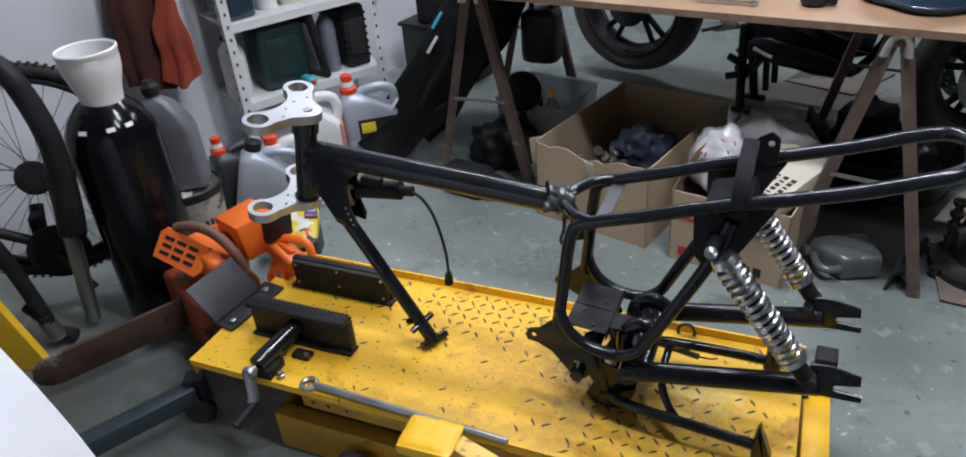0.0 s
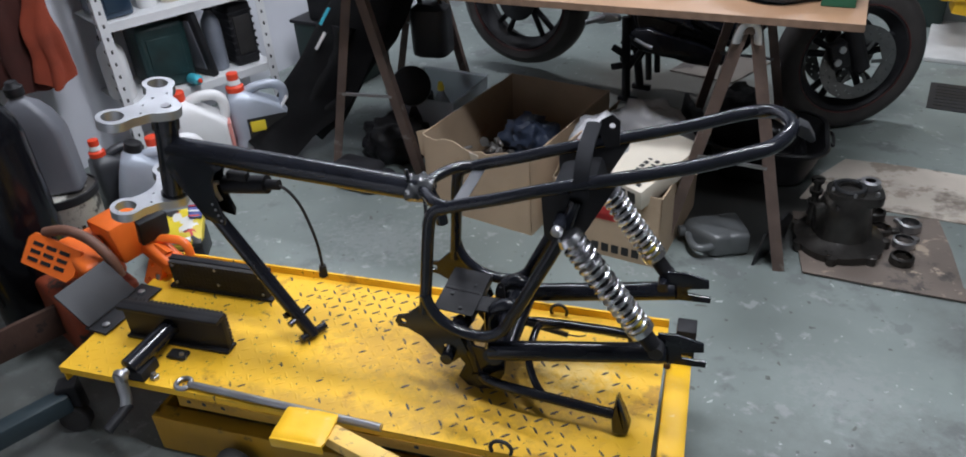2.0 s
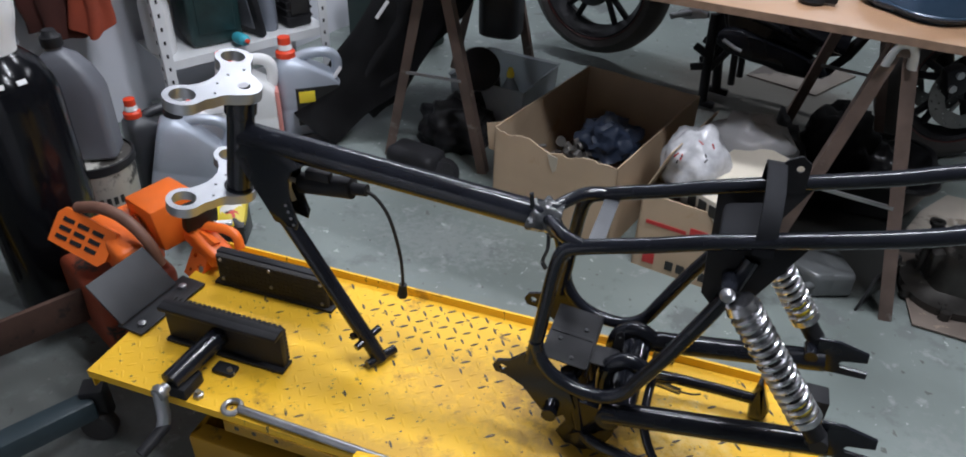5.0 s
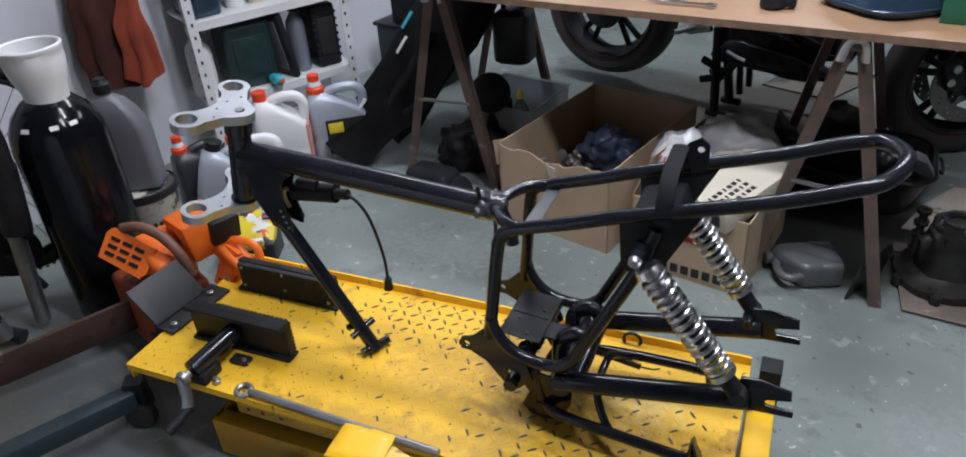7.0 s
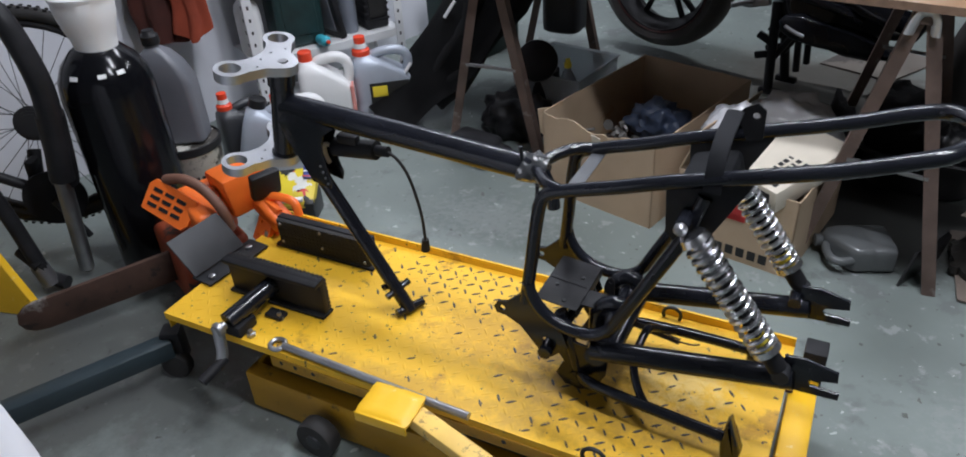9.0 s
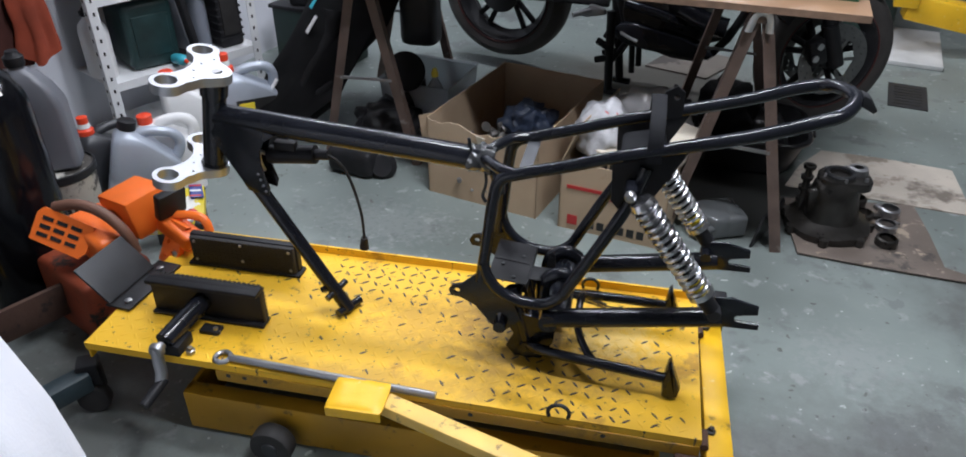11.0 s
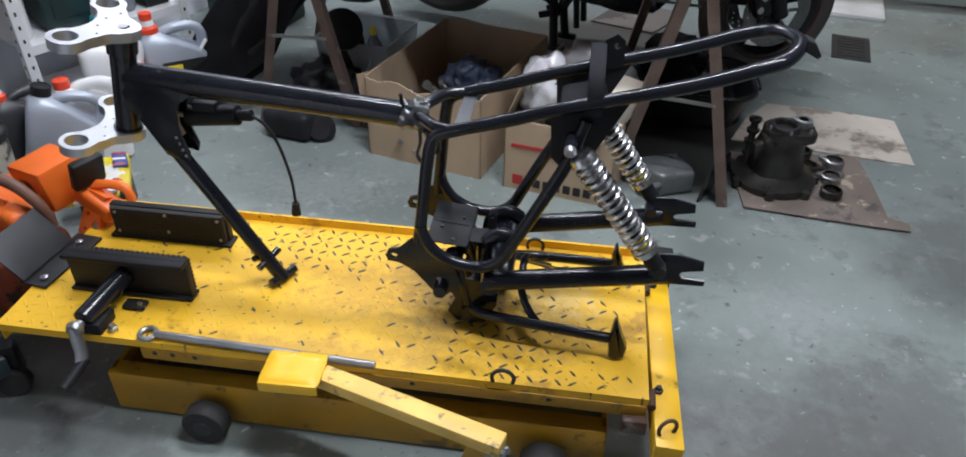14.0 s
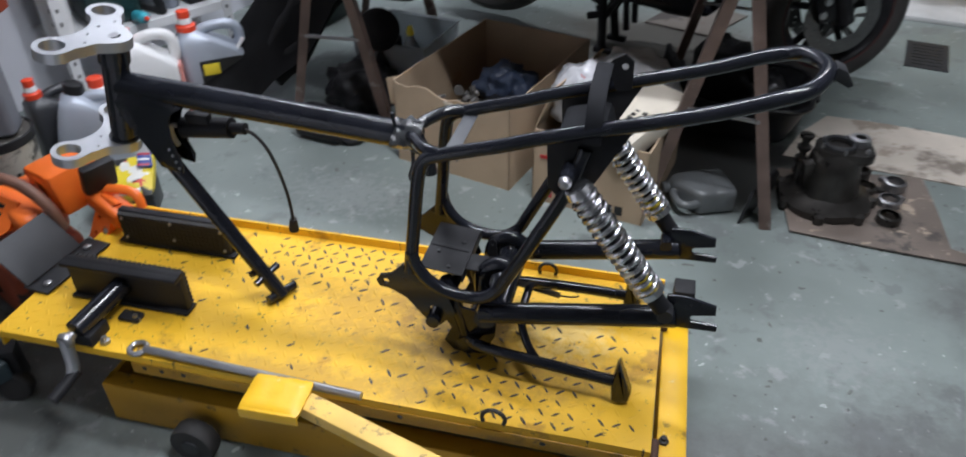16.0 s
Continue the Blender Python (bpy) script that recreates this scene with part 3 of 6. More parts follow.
a, b = Vector((0.745, -0.040, 0.232)), Vector((1.125, -0.148, 0.222))
d = (b - a)
ang = math.degrees(math.atan2(d.y, d.x))
box(bm, (a + b) / 2, (d.length, 0.042, 0.03), (0, 1.4, ang), bev=0.004)
wpart("pedal_lever", bm, M_LEVER, lift, "lever rubbed pale along its top")
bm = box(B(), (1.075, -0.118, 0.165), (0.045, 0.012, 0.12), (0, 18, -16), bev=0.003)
lb = wpart("lever_bracket", bm, M_YELLOWSHADE, lift)
for p in ((1.10, -0.133, 0.185), (1.13, -0.135, 0.198)):
    wpart("bracket_bolt", lathe(B(), [(0.010, 0), (0.010, 0.007), (0.006, 0.009), (0.006, 0.016)], p, (90, 0, -16), 6), M_STEEL, lb)
# wheel vice
bm = box(B(), (0.243, 0.150, D + 0.055), (0.285, 0.016, 0.10), bev=0.002)
jaw = wpart("vice_jaw", bm, M_BLACK, lift)
wpart("top_rail", box(B(), (0.243, 0.140, D + 0.0985), (0.2855, 0.03, 0.012), bev=0.003), M_BLACK, jaw)
wpart("foot_flange", box(B(), (0.243, 0.150, D + 0.006), (0.29, 0.04, 0.008), bev=0.002), M_BLACK, jaw)
bm = box(B(), (0.243, 0.164, D + 0.055), (0.275, 0.012, 0.09), bev=0.002)
for k in range(8):
    box(bm, (0.381, 0.164, D + 0.017 + k * 0.0108), (0.004, 0.013, 0.006))
for k in range(22):
    box(bm, (0.115 + k * 0.0122, 0.165, D + 0.1000), (0.007, 0.012, 0.004))
wpart("rubber_pad", bm, M_RUBBER, jaw)
bm = box(B(), (0.232, 0.366, D + 0.045), (0.30, 0.02, 0.088), bev=0.002)
jaw2 = wpart("vice_jaw", bm, M_BLACK, lift)
wpart("foot_flange", box(B(), (0.232, 0.36, D + 0.005), (0.315, 0.045, 0.008), bev=0.002), M_BLACK, jaw2)
bm = box(B(), (0.232, 0.350, D + 0.046), (0.29, 0.012, 0.08), bev=0.002)
for i in range(24):
    for k in range(7):
        box(bm, (0.095 + i * 0.0119, 0.3435, D + 0.0105 + k * 0.0118), (0.0082, 0.003, 0.0082))
pad = wpart("rubber_pad", bm, M_RUBBER, jaw2)
for x, z in ((0.10, 0.02), (0.232, 0.078), (0.232, 0.03), (0.365, 0.02), (0.365, 0.075), (0.10, 0.075)):
    wpart("screw", lathe(B(), [(0.0042, -0.006), (0.0042, 0.0), (0.003, 0.0015)], (x, 0.3405, D + z), (90, 0, 0), 10), M_STEEL, jaw2)
bm = tube(B(), [(0.213, 0.005, 0.268), (0.236, 0.142, 0.285)], 0.023, 20, 1)
sc = wpart("screw_housing", bm, M_GLOSS, lift)
bm = box(B(), (0.222, 0.03, D + 0.015), (0.05, 0.06, 0.03), bev=0.004)
box(bm, (0.27, 0.1, D + 0.006), (0.05, 0.03, 0.012), bev=0.004)
wpart("screw_bracket", bm, M_BLACK, lift)
for p in ((0.262, 0.02, D), (0.285, 0.095, D)):
    wpart("nut", lathe(B(), [(0.011, 0), (0.011, 0.009), (0.006, 0.011), (0.006, 0.018)], p, seg=6), M_STEEL, lift)
bm = tube(B(), [(0.212, -0.005, 0.266), (0.211, -0.022, 0.265)], 0.011, 14, 1)
lathe(bm, [(0.018, -0.006), (0.019, 0.0), (0.015, 0.008)], (0.211, -0.024, 0.266), (90, 0, 0), 16)
tube(bm, [(0.211, -0.024, 0.272), (0.213, -0.03, 0.235), (0.217, -0.036, 0.212), (0.215, -0.045, 0.188)], 0.0135, 12, 4, flat=0.5)
crank = wpart("crank", bm, M_STEEL, lift)
wpart("crank_handle", tube(B(), [(0.217, -0.035, 0.19), (0.206, -0.105, 0.172)], 0.0125, 14, 1), M_BLACK, crank)
# bolt-on angle bracket at the front of the deck
bm = box(B(), (0.015, 0.225, D + 0.006), (0.07, 0.20, 0.006), (0, 0, -6), bev=0.001)
br = wpart("angle_bracket", bm, M_DSTEEL, lift)
bm = box(B(), (-0.050, 0.215, D + 0.052), (0.006, 0.165, 0.115), (0, -46, -6), bev=0.001)
wpart("bracket_plate", bm, M_DSTEEL, br)
for y in (0.15, 0.29):
    wpart("bolt", lathe(B(), [(0.010, 0), (0.010, 0.006), (0.007, 0.008)], (0.02, y, D + 0.009), seg=6), M_STEEL, br)
# deck shackle, hinge block
bm = tube(B(), [(1.106 + 0.022 * math.cos(q), -0.003, D + 0.016 + 0.022 * math.sin(q)) for q in [radians(a) for a in range(-30, 215, 20)]], 0.0042, 8, 2)
wpart("tie_ring", bm, M_DSTEEL, lift)
wpart("tie_ring", tube(B(), [(1.13 + 0.02 * math.cos(q), 0.452, D + 0.014 + 0.02 * math.sin(q)) for q in [radians(a) for a in range(-30, 215, 20)]], 0.004, 8, 2), M_DSTEEL, lift)
bm = box(B(), (1.437, 0.43, D - 0.005), (0.045, 0.05, 0.10), bev=0.003)
wpart("hinge_block", bm, M_BLACK, lift)
for y in (0.05, 0.39):
    wpart("hinge_bolt", lathe(B(), [(0.010, 0), (0.010, 0.008), (0.006, 0.01), (0.006, 0.016)], (1.418, y, D - 0.028), seg=6), M_DSTEEL, lift)

# steel bar with an eye lying on the deck
bar = thing("tie_bar", "long plain steel bar with a ring end on the deck", "steel bar", (0.34, 0.016, D))
bm = tube(B(), [(0.362, 0.014, D + 0.0105), (0.845, -0.003, D + 0.0105)], 0.0085, 12, 1)
tube(bm, [(0.345 + 0.017 * math.cos(q), 0.015 + 0.017 * math.sin(q), D + 0.008) for q in [radians(a) for a in range(0, 360, 30)]], 0.006, 8, 2, closed=True)
wpart("rod", bm, M_STEEL, bar)


# ---------- the motorcycle frame ----------
C = 0.2385
bike = thing("motorcycle_chassis", "bare black-enamelled motorcycle chassis with chrome shock absorbers on its centre stand", "motorcycle chassis", (1.0, C, D))


def loop_pts():
    near = [(0.912, 0.138, 0.452), (0.922, 0.142, 0.53), (0.935, 0.15, 0.645), (0.948, 0.154, 0.688), (0.985, 0.155, 0.705), (1.08, 0.155, 0.733), (1.17, 0.155, 0.762),
            (1.385, 0.155, 0.823), (1.49, 0.157, 0.860), (1.540, 0.175, 0.875)]
    far = [(x, 2 * C - y, z) for x, y, z in reversed(near)]
    return near + [(1.565, C, 0.881)] + far


wpart("rear_subframe", tube(B(), loop_pts(), 0.0125, 14, 5), M_GLOSS, bike)
bm = tube(B(), [(0.278, C, 0.600), (0.286, C, 0.640), (0.306, C, 0.745), (0.313, C, 0.785)], 0.025, 20, 1)
head = wpart("head_tube", bm, M_GLOSS, bike)
for a, b in (((0.311, C, 0.775), (0.3185, C, 0.810)), ((0.276, C, 0.588), (0.280, C, 0.612))):
    wpart("bearing_cup", tube(B(), [a, b], 0.029, 20, 1), M_GLOSS, head)
wpart("top_tube", tube(B(), [(0.31, C, 0.728), (0.895, C, 0.685)], 0.0255, 20, 1), M_GLOSS, bike)
wpart("down_tube", tube(B(), [(0.30, C, 0.690), (0.562, C, 0.238)], 0.0165, 16, 1), M_GLOSS, bike)
bm = B()
for dy in (-0.022, 0.022):
    prism(bm, [(0.30, 0.70), (0.312, 0.662), (0.345, 0.604), (0.366, 0.562), (0.412, 0.552), (0.418, 0.572), (0.409, 0.60), (0.404, 0.63), (0.406, 0.66), (0.418, 0.685), (0.45, 0.703), (0.33, 0.73)], 0.005, Matrix.Translation((0, C + dy, 0)), 0.001)
gus = wpart("gusset_plate", bm, M_GLOSS, bike)
for i in range(4):
    wpart("rivet", lathe(B(), [(0.003, 0), (0.003, 0.002)], (0.409 - 0.004 * i, C - 0.0255, 0.565 + i * 0.014), (90, 0, 0), 8), M_STEEL, gus)
bm = tube(B(), [(0.545, C - 0.03, 0.232 + 0.012), (0.578, C + 0.035, 0.232 + 0.012)], 0.010, 12, 1)
wpart("engine_bolt", bm, M_GLOSS, bike)
bm = tube(B(), [(0.522, C - 0.03, 0.285), (0.548, C + 0.03, 0.300)], 0.008, 12, 1)
tube(bm, [(0.515, C - 0.012, 0.304), (0.505, C - 0.012, 0.296)], 0.008, 10, 1)
wpart("bracket_stud", bm, M_GLOSS, bike)
# joint between top tube and subframe
bm = tube(B(), [(0.868, C, 0.6875), (0.885, C, 0.687), (0.902, C, 0.686), (0.918, C, 0.684)], 0.0285, 22, 5)
rumple(bm, 0.009, 60, 3)
wrap = wpart("tape_wrap", bm, M_TAPE, bike, "crumpled clear tape wrapped round the joint")
wpart("tape_end", tube(B(), [(0.905, C - 0.02, 0.67), (0.908, C - 0.03, 0.645), (0.902, C - 0.034, 0.62), (0.908, C - 0.03, 0.602)], 0.004, 8, 5, flat=0.4), M_TAPE, wrap)
bm = tube(B(), [(0.875, C, 0.692), (0.915, C, 0.688)], 0.024, 18, 1)
for s in (-1, 1):
    tube(bm, [(0.895, C + s * 0.005, 0.690), (0.915, C + s * 0.035, 0.700), (0.945, C + s * 0.07, 0.704), (0.975, C + s * 0.083, 0.704)], 0.0115, 12, 4)
wpart("frame_joint", bm, M_GLOSS, bike)
bm = tube(B(), [(0.905, C, 0.69), (0.925, C, 0.645), (0.93, C, 0.61)], 0.013, 12, 3)
tube(bm, [(0.872, C - 0.012, 0.705), (0.869, C - 0.012, 0.735)], 0.004, 8, 1)
wpart("joint_gusset", bm, M_GLOSS, bike)
bm = box(B(), (0.9905, C, 0.6985), (0.026, 0.158, 0.003), bev=0.001)
wpart("cross_plate", bm, M_CROSS, bike, "pale grey flat plate across the rails")
# side cradles
for s, yy in ((-1, 0.137), (1, 0.34)):
    bm = tube(B(), [(0.918, yy, 0.500), (0.925, yy, 0.470), (0.948, yy, 0.436), (0.988, yy, 0.414), (1.042, yy, 0.410), (1.078, yy, 0.432), (1.10, yy, 0.472), (1.142, yy + 0.002 * s, 0.556), (1.195, yy - 0.012 * s, 0.662), (1.222, yy - 0.02 * s, 0.745)], 0.0125, 14, 5)
    wpart("side_cradle", bm, M_GLOSS, bike)
    m = Matrix.Translation((0, yy - s * 0.002, 0))
    poly = [(0.842, 0.418), (0.850, 0.432), (0.872, 0.438), (0.905, 0.470), (0.930, 0.47), (0.955, 0.425), (0.985, 0.40), (1.0, 0.36), (0.965, 0.325), (0.94, 0.335), (0.90, 0.385), (0.868, 0.402), (0.848, 0.404)]
    bm = holed(B(), poly, [(0.861, 0.419, 0.0065), (0.955, 0.365, 0.009)], 0.006, m)
    lug = wpart("engine_mount", bm, M_GLOSS, bike)
    wpart("mount_bolt", tube(B(), [(0.956, yy + s * 0.018, 0.345), (0.956, yy - s * 0.03, 0.345)], 0.014, 12, 1), M_GLOSS, lug)
    poly = [(0.955, 0.36), (1.005, 0.355), (1.075, 0.345), (1.07, 0.29), (1.045, 0.238), (0.985, 0.237), (0.965, 0.262), (0.982, 0.30), (0.962, 0.33)]
    wpart("lower_plate", holed(B(), poly, [(1.03, 0.275, 0.009)], 0.006, Matrix.Translation((0, yy + (0.028 if s < 0 else -0.028), 0))), M_GLOSS, bike)
bm = tube(B(), [(1.06, 0.12, 0.372), (1.06, 2 * C - 0.12, 0.372)], 0.021, 16, 1)
tube(bm, [(1.015, 0.155, 0.262), (1.015, 2 * C - 0.155, 0.262)], 0.022, 14, 1)
tube(bm, [(0.985, 0.14, 0.40), (0.985, 2 * C - 0.14, 0.40)], 0.011, 12, 1)
wpart("cross_tube", bm, M_GLOSS, bike)
for yy in (0.195, 0.282):
    wpart("bent_tube", tube(B(), [(1.105, yy, 0.438), (1.075, yy, 0.452), (1.043, yy, 0.43), (1.038, yy, 0.38), (1.052, yy, 0.325), (1.035, yy, 0.262)], 0.016, 14, 5), M_GLOSS, bike)
for yy in (0.17, 0.305):
    wpart("brace_tube", tube(B(), [(0.972, yy, 0.42), (0.995, yy, 0.34), (1.015, yy, 0.262)], 0.013, 12, 3), M_GLOSS, bike)
# battery tray
bm = box(B(), (0.963, C, 0.440), (0.085, 0.15, 0.003), (0, 6, 0), bev=0.001)
box(bm, (0.963, C, 0.442), (0.078, 0.008, 0.003), (0, 6, 0), bev=0.001)
tray = wpart("battery_tray", bm, M_BLACK, bike, "black sheet-metal battery tray")
wpart("tray_flange", box(B(), (1.006, C, 0.429), (0.003, 0.15, 0.022), bev=0.001), M_BLACK, tray)
wpart("tray_shelf", box(B(), (1.03, C - 0.03, 0.4365), (0.045, 0.05, 0.003), bev=0.001), M_BLACK, tray)
wpart("tray_tab", holed(B(), [(1.038, 0.437), (1.058, 0.437), (1.056, 0.47), (1.050, 0.478), (1.042, 0.47)], [(1.049, 0.465, 0.003)], 0.003, Matrix.Translation((0, C, 0))), M_BLACK, tray)
for x, y in ((0.945, -0.02), (0.985, 0.022), (0.975, -0.06)):
    wpart("rivet", lathe(B(), [(0.0045, 0), (0.0045, 0.002), (0.002, 0.003)], (x, C + y, 0.4425 - (x - 0.963) * 0.105), seg=10), M_DSTEEL, tray)
# shock mounts and hoop
for yy in (0.160, 2 * C - 0.160):
    wpart("shock_plate", prism(B(), [(1.158, 0.755), (1.163, 0.665), (1.178, 0.648), (1.225, 0.650), (1.30, 0.795), (1.285, 0.805)], 0.006, Matrix.Translation((0, yy, 0)), 0.001), M_BLACK, bike)
bm = B()
prof = [(0.1415, 0.755), (0.147, 0.79), (0.165, 0.815), (0.20, 0.832), (2 * C - 0.20, 0.836), (2 * C - 0.165, 0.822), (2 * C - 0.147, 0.79), (2 * C - 0.1415, 0.755)]
prof = [(y, z + 0.006) for y, z in prof]
inner = [(C + (y - C) * 0.95, z - (0.006 if z > 0.82 else 0.0)) for y, z in reversed(prof)]
prism(bm, prof + inner, 0.028, Matrix.Translation((1.232, 0, 0)) @ rot(0, 0, 90), 0.0008)
hoop = wpart("hoop_strap", bm, M_MATTE, bike)
wpart("strap_tab", holed(B(), [(1.236, 0.834), (1.254, 0.790), (1.280, 0.796), (1.279, 0.846), (1.264, 0.858), (1.244, 0.846)], [(1.265, 0.836, 0.006)], 0.004, Matrix.Translation((0, C + 0.045, 0))), M_BLACK, hoop)
bm = box(B(), (1.215, C, 0.735), (0.085, 0.12, 0.05), (0, -14, 0), bev=0.012)
wpart("cross_box", bm, M_MATTE, bike)
# swingarm
bm = B()
for yy in (0.138, 0.339):
    tube(bm, [(1.05, yy, 0.374), (1.405, yy, 0.438)], 0.0205, 16, 1)
tube(bm, [(1.085, 0.138, 0.38), (1.085, 0.339, 0.38)], 0.018, 14, 1)
arm = wpart("swingarm", bm, M_GLOSS, bike)
for yy in (0.138, 0.339):
    poly = [(1.385, 0.415), (1.478, 0.418), (1.478, 0.431), (1.432, 0.432), (1.425, 0.440), (1.432, 0.449), (1.472, 0.455), (1.470, 0.474), (1.42, 0.487), (1.385, 0.485)]
    wpart("dropout_plate", prism(B(), poly, 0.007, Matrix.Translation((0, yy, 0)), 0.0012), M_GLOSS, arm)
    o = -1 if yy < C else 1
    wpart("shock_lug", tube(B(), [(1.378, yy - 0.018, 0.452), (1.378, yy + 0.018, 0.452)], 0.012, 12, 1), M_GLOSS, arm)
# shock absorbers
for s in (-1, 1):
    yt, yb = C + s * 0.128, C + s * 0.122
    top, bot = Vector((1.208, yt, 0.712)), Vector((1.385, yb, 0.462))
    u = (bot - top).normalized()
    bm = tube(B(), [top + u * 0.02, bot - u * 0.01], 0.0105, 14, 1)
    sh = wpart("shock_absorber", bm, M_BLACK, bike, "chrome-sprung shock absorber")
    wpart("spring", coil(B(), top + u * 0.027, bot - u * 0.058, 0.0215, 0.0046, 14.5), M_CHROME, sh, "bright chrome coil spring")
    wpart("spring_cap", tube(B(), [top + u * 0.014, top + u * 0.019, top + u * 0.026], (0.021, 0.0255), 20, 1), M_CHROME, sh)
    wpart("chrome_sleeve", tube(B(), [top + u * 0.02, top + u * 0.085], 0.0160, 18, 1), M_CHROME, sh)
    wpart("spring_seat", tube(B(), [bot - u * 0.062, bot - u * 0.05], 0.026, 20, 1), M_CHROME, sh)
    wpart("damper_body", tube(B(), [bot - u * 0.062, bot - u * 0.012], 0.0165, 16, 1), M_BLACK, sh)
    wpart("lower_eye", tube(B(), [bot + Vector((0, -0.014, 0)), bot + Vector((0, 0.014, 0))], 0.014, 14, 1), M_DSTEEL, sh)
    wpart("warning_label", tube(B(), [bot - u * 0.085, bot - u * 0.066], 0.0125, 16, 1), M_YLABEL, sh)
    wpart("top_bolt", tube(B(), [(1.198, C + s * 0.07, 0.708), (1.198, C + s * 0.128, 0.708)], 0.0125, 14, 1), M_GLOSS, sh)
    wpart("acorn_nut", lathe(B(), [(0.011, 0), (0.011, 0.007), (0.007, 0.012), (0.0, 0.0135)], (1.198, C + s * 0.128, 0.708), (-90 * s, 0, 0), 12, False), M_STEEL, sh)
# tail tab
wpart("tail_tab", prism(B(), [(1.57, 0.872), (1.598, 0.858), (1.603, 0.864), (1.59, 0.884), (1.575, 0.89)], 0.03, Matrix.Translation((0, C, 0)), 0.001), M_DSTEEL, bike)
# centre stand
bm = tube(B(), [(1.02, 0.16, 0.275), (1.06, 0.132, 0.287), (1.2, 0.118, 0.284), (1.318, 0.112, 0.277)], 0.0115, 14, 3)
tube(bm, [(1.02, 2 * C - 0.16, 0.275), (1.06, 2 * C - 0.132, 0.287), (1.2, 2 * C - 0.118, 0.284), (1.318, 2 * C - 0.112, 0.277)], 0.0115, 14, 3)
tube(bm, [(1.165, 0.122, 0.286), (1.142, 0.145, 0.298), (1.124, 0.172, 0.32), (1.118, 0.20, 0.335), (1.118, 2 * C - 0.20, 0.335), (1.124, 2 * C - 0.172, 0.32), (1.142, 2 * C - 0.145, 0.298), (1.165, 2 * C - 0.122, 0.286)], 0.0085, 12, 5)
st = wpart("centre_stand", bm, M_GLOSS, bike)
for yy in (0.112, 2 * C - 0.112):
    bm = prism(B(), [(1.316, 0.325), (1.322, 0.335), (1.332, 0.30), (1.348, 0.262), (1.345, 0.24), (1.328, 0.230), (1.312, 0.236), (1.309, 0.27)], 0.032, Matrix.Translation((0, yy, 0)), 0.008)
    wpart("stand_foot", bm, M_GLOSS, st)
bm = coil(B(), (1.075, 0.30, 0.325), (1.175, 0.335, 0.275), 0.0062, 0.0016, 24, 5, 8)
tube(bm, [(1.175, 0.335, 0.275), (1.20, 0.343, 0.268), (1.215, 0.346, 0.272)], 0.0018, 6, 3)
wpart("stand_spring", bm, M_DSTEEL, bike)
# yokes
YU = Matrix.Translation((0.327, C - 0.001, 0.818)) @ rot(0, 11, 0) @ rot(-90, 0, 0)
def arc(cx, cy, r, a0, a1, n):
    """Points along part of a circle, in degrees."""
    return [(cx + r * math.cos(radians(a0 + (a1 - a0) * k / (n - 1))), cy + r * math.sin(radians(a0 + (a1 - a0) * k / (n - 1)))) for k in range(n)]


half = arc(0.0, 0.0, 0.034, 0, 62, 6) + [(0.004, 0.040), (-0.008, 0.046), (-0.016, 0.056), (-0.022, 0.070), (-0.031, 0.082)] + arc(-0.072, 0.092, 0.037, 8, 232, 18) + [(-0.083, 0.056), (-0.072, 0.040), (-0.064, 0.020)]
yoke_poly = half + [(-0.062, 0.0)] + [(x, -y) for x, y in reversed(half[1:])]


def yoke(name, m, lab, yaw):
    holes = [(-0.074, 0.092, 0.024), (-0.074, -0.092, 0.024), (0.0, 0.0, 0.012), (-0.03, 0.055, 0.003), (-0.03, -0.055, 0.003), (-0.045, 0.02, 0.003), (-0.045, -0.02, 0.003)]
    yk = wpart(name, holed(B(), yoke_poly, holes, 0.022, m @ rot(0, yaw, 0) @ Matrix.Scale(0.92, 4), 22), M_ALU, bike, lab)
    return yk


yk = yoke("upper_yoke", YU, "machined aluminium upper fork yoke", -5)
wpart("stem_nut", tube(B(), [(0.319, C, 0.79), (0.3245, C, 0.829)], 0.0115, 16, 1), M_STEEL, yk)
yk = yoke("lower_yoke", Matrix.Translation((0.278, C, 0.598)) @ rot(0, 11, 0) @ rot(-90, 0, 0), "machined aluminium lower fork yoke", -5)
# coil and lead
bm = tube(B(), [(0.405, 0.262, 0.632), (0.515, 0.262, 0.643)], 0.021, 16, 1)
tube(bm, [(0.515, 0.262, 0.643), (0.545, 0.262, 0.645)], 0.012, 12, 1)
box(bm, (0.45, 0.255, 0.662), (0.05, 0.02, 0.02), bev=0.003)
co = wpart("ignition_coil", bm, M_BLACK, bike)
bm = tube(B(), [(0.54, 0.262, 0.645), (0.565, 0.264, 0.628), (0.588, 0.266, 0.585), (0.604, 0.27, 0.50), (0.605, 0.273, 0.425)], 0.0035, 8, 6)
lead = wpart("ignition_lead", bm, M_RUBBER, co)
wpart("plug_cap", tube(B(), [(0.605, 0.273, 0.43), (0.602, 0.274, 0.40)], (0.008, 0.011), 12, 1), M_RUBBER, lead)
bm = tube(B(), [(0.405, 0.255, 0.635), (0.39, 0.25, 0.642), (0.384, 0.25, 0.62), (0.392, 0.25, 0.595)], 0.005, 8, 4)
wpart("coil_clip", bm, M_WHITE, co)

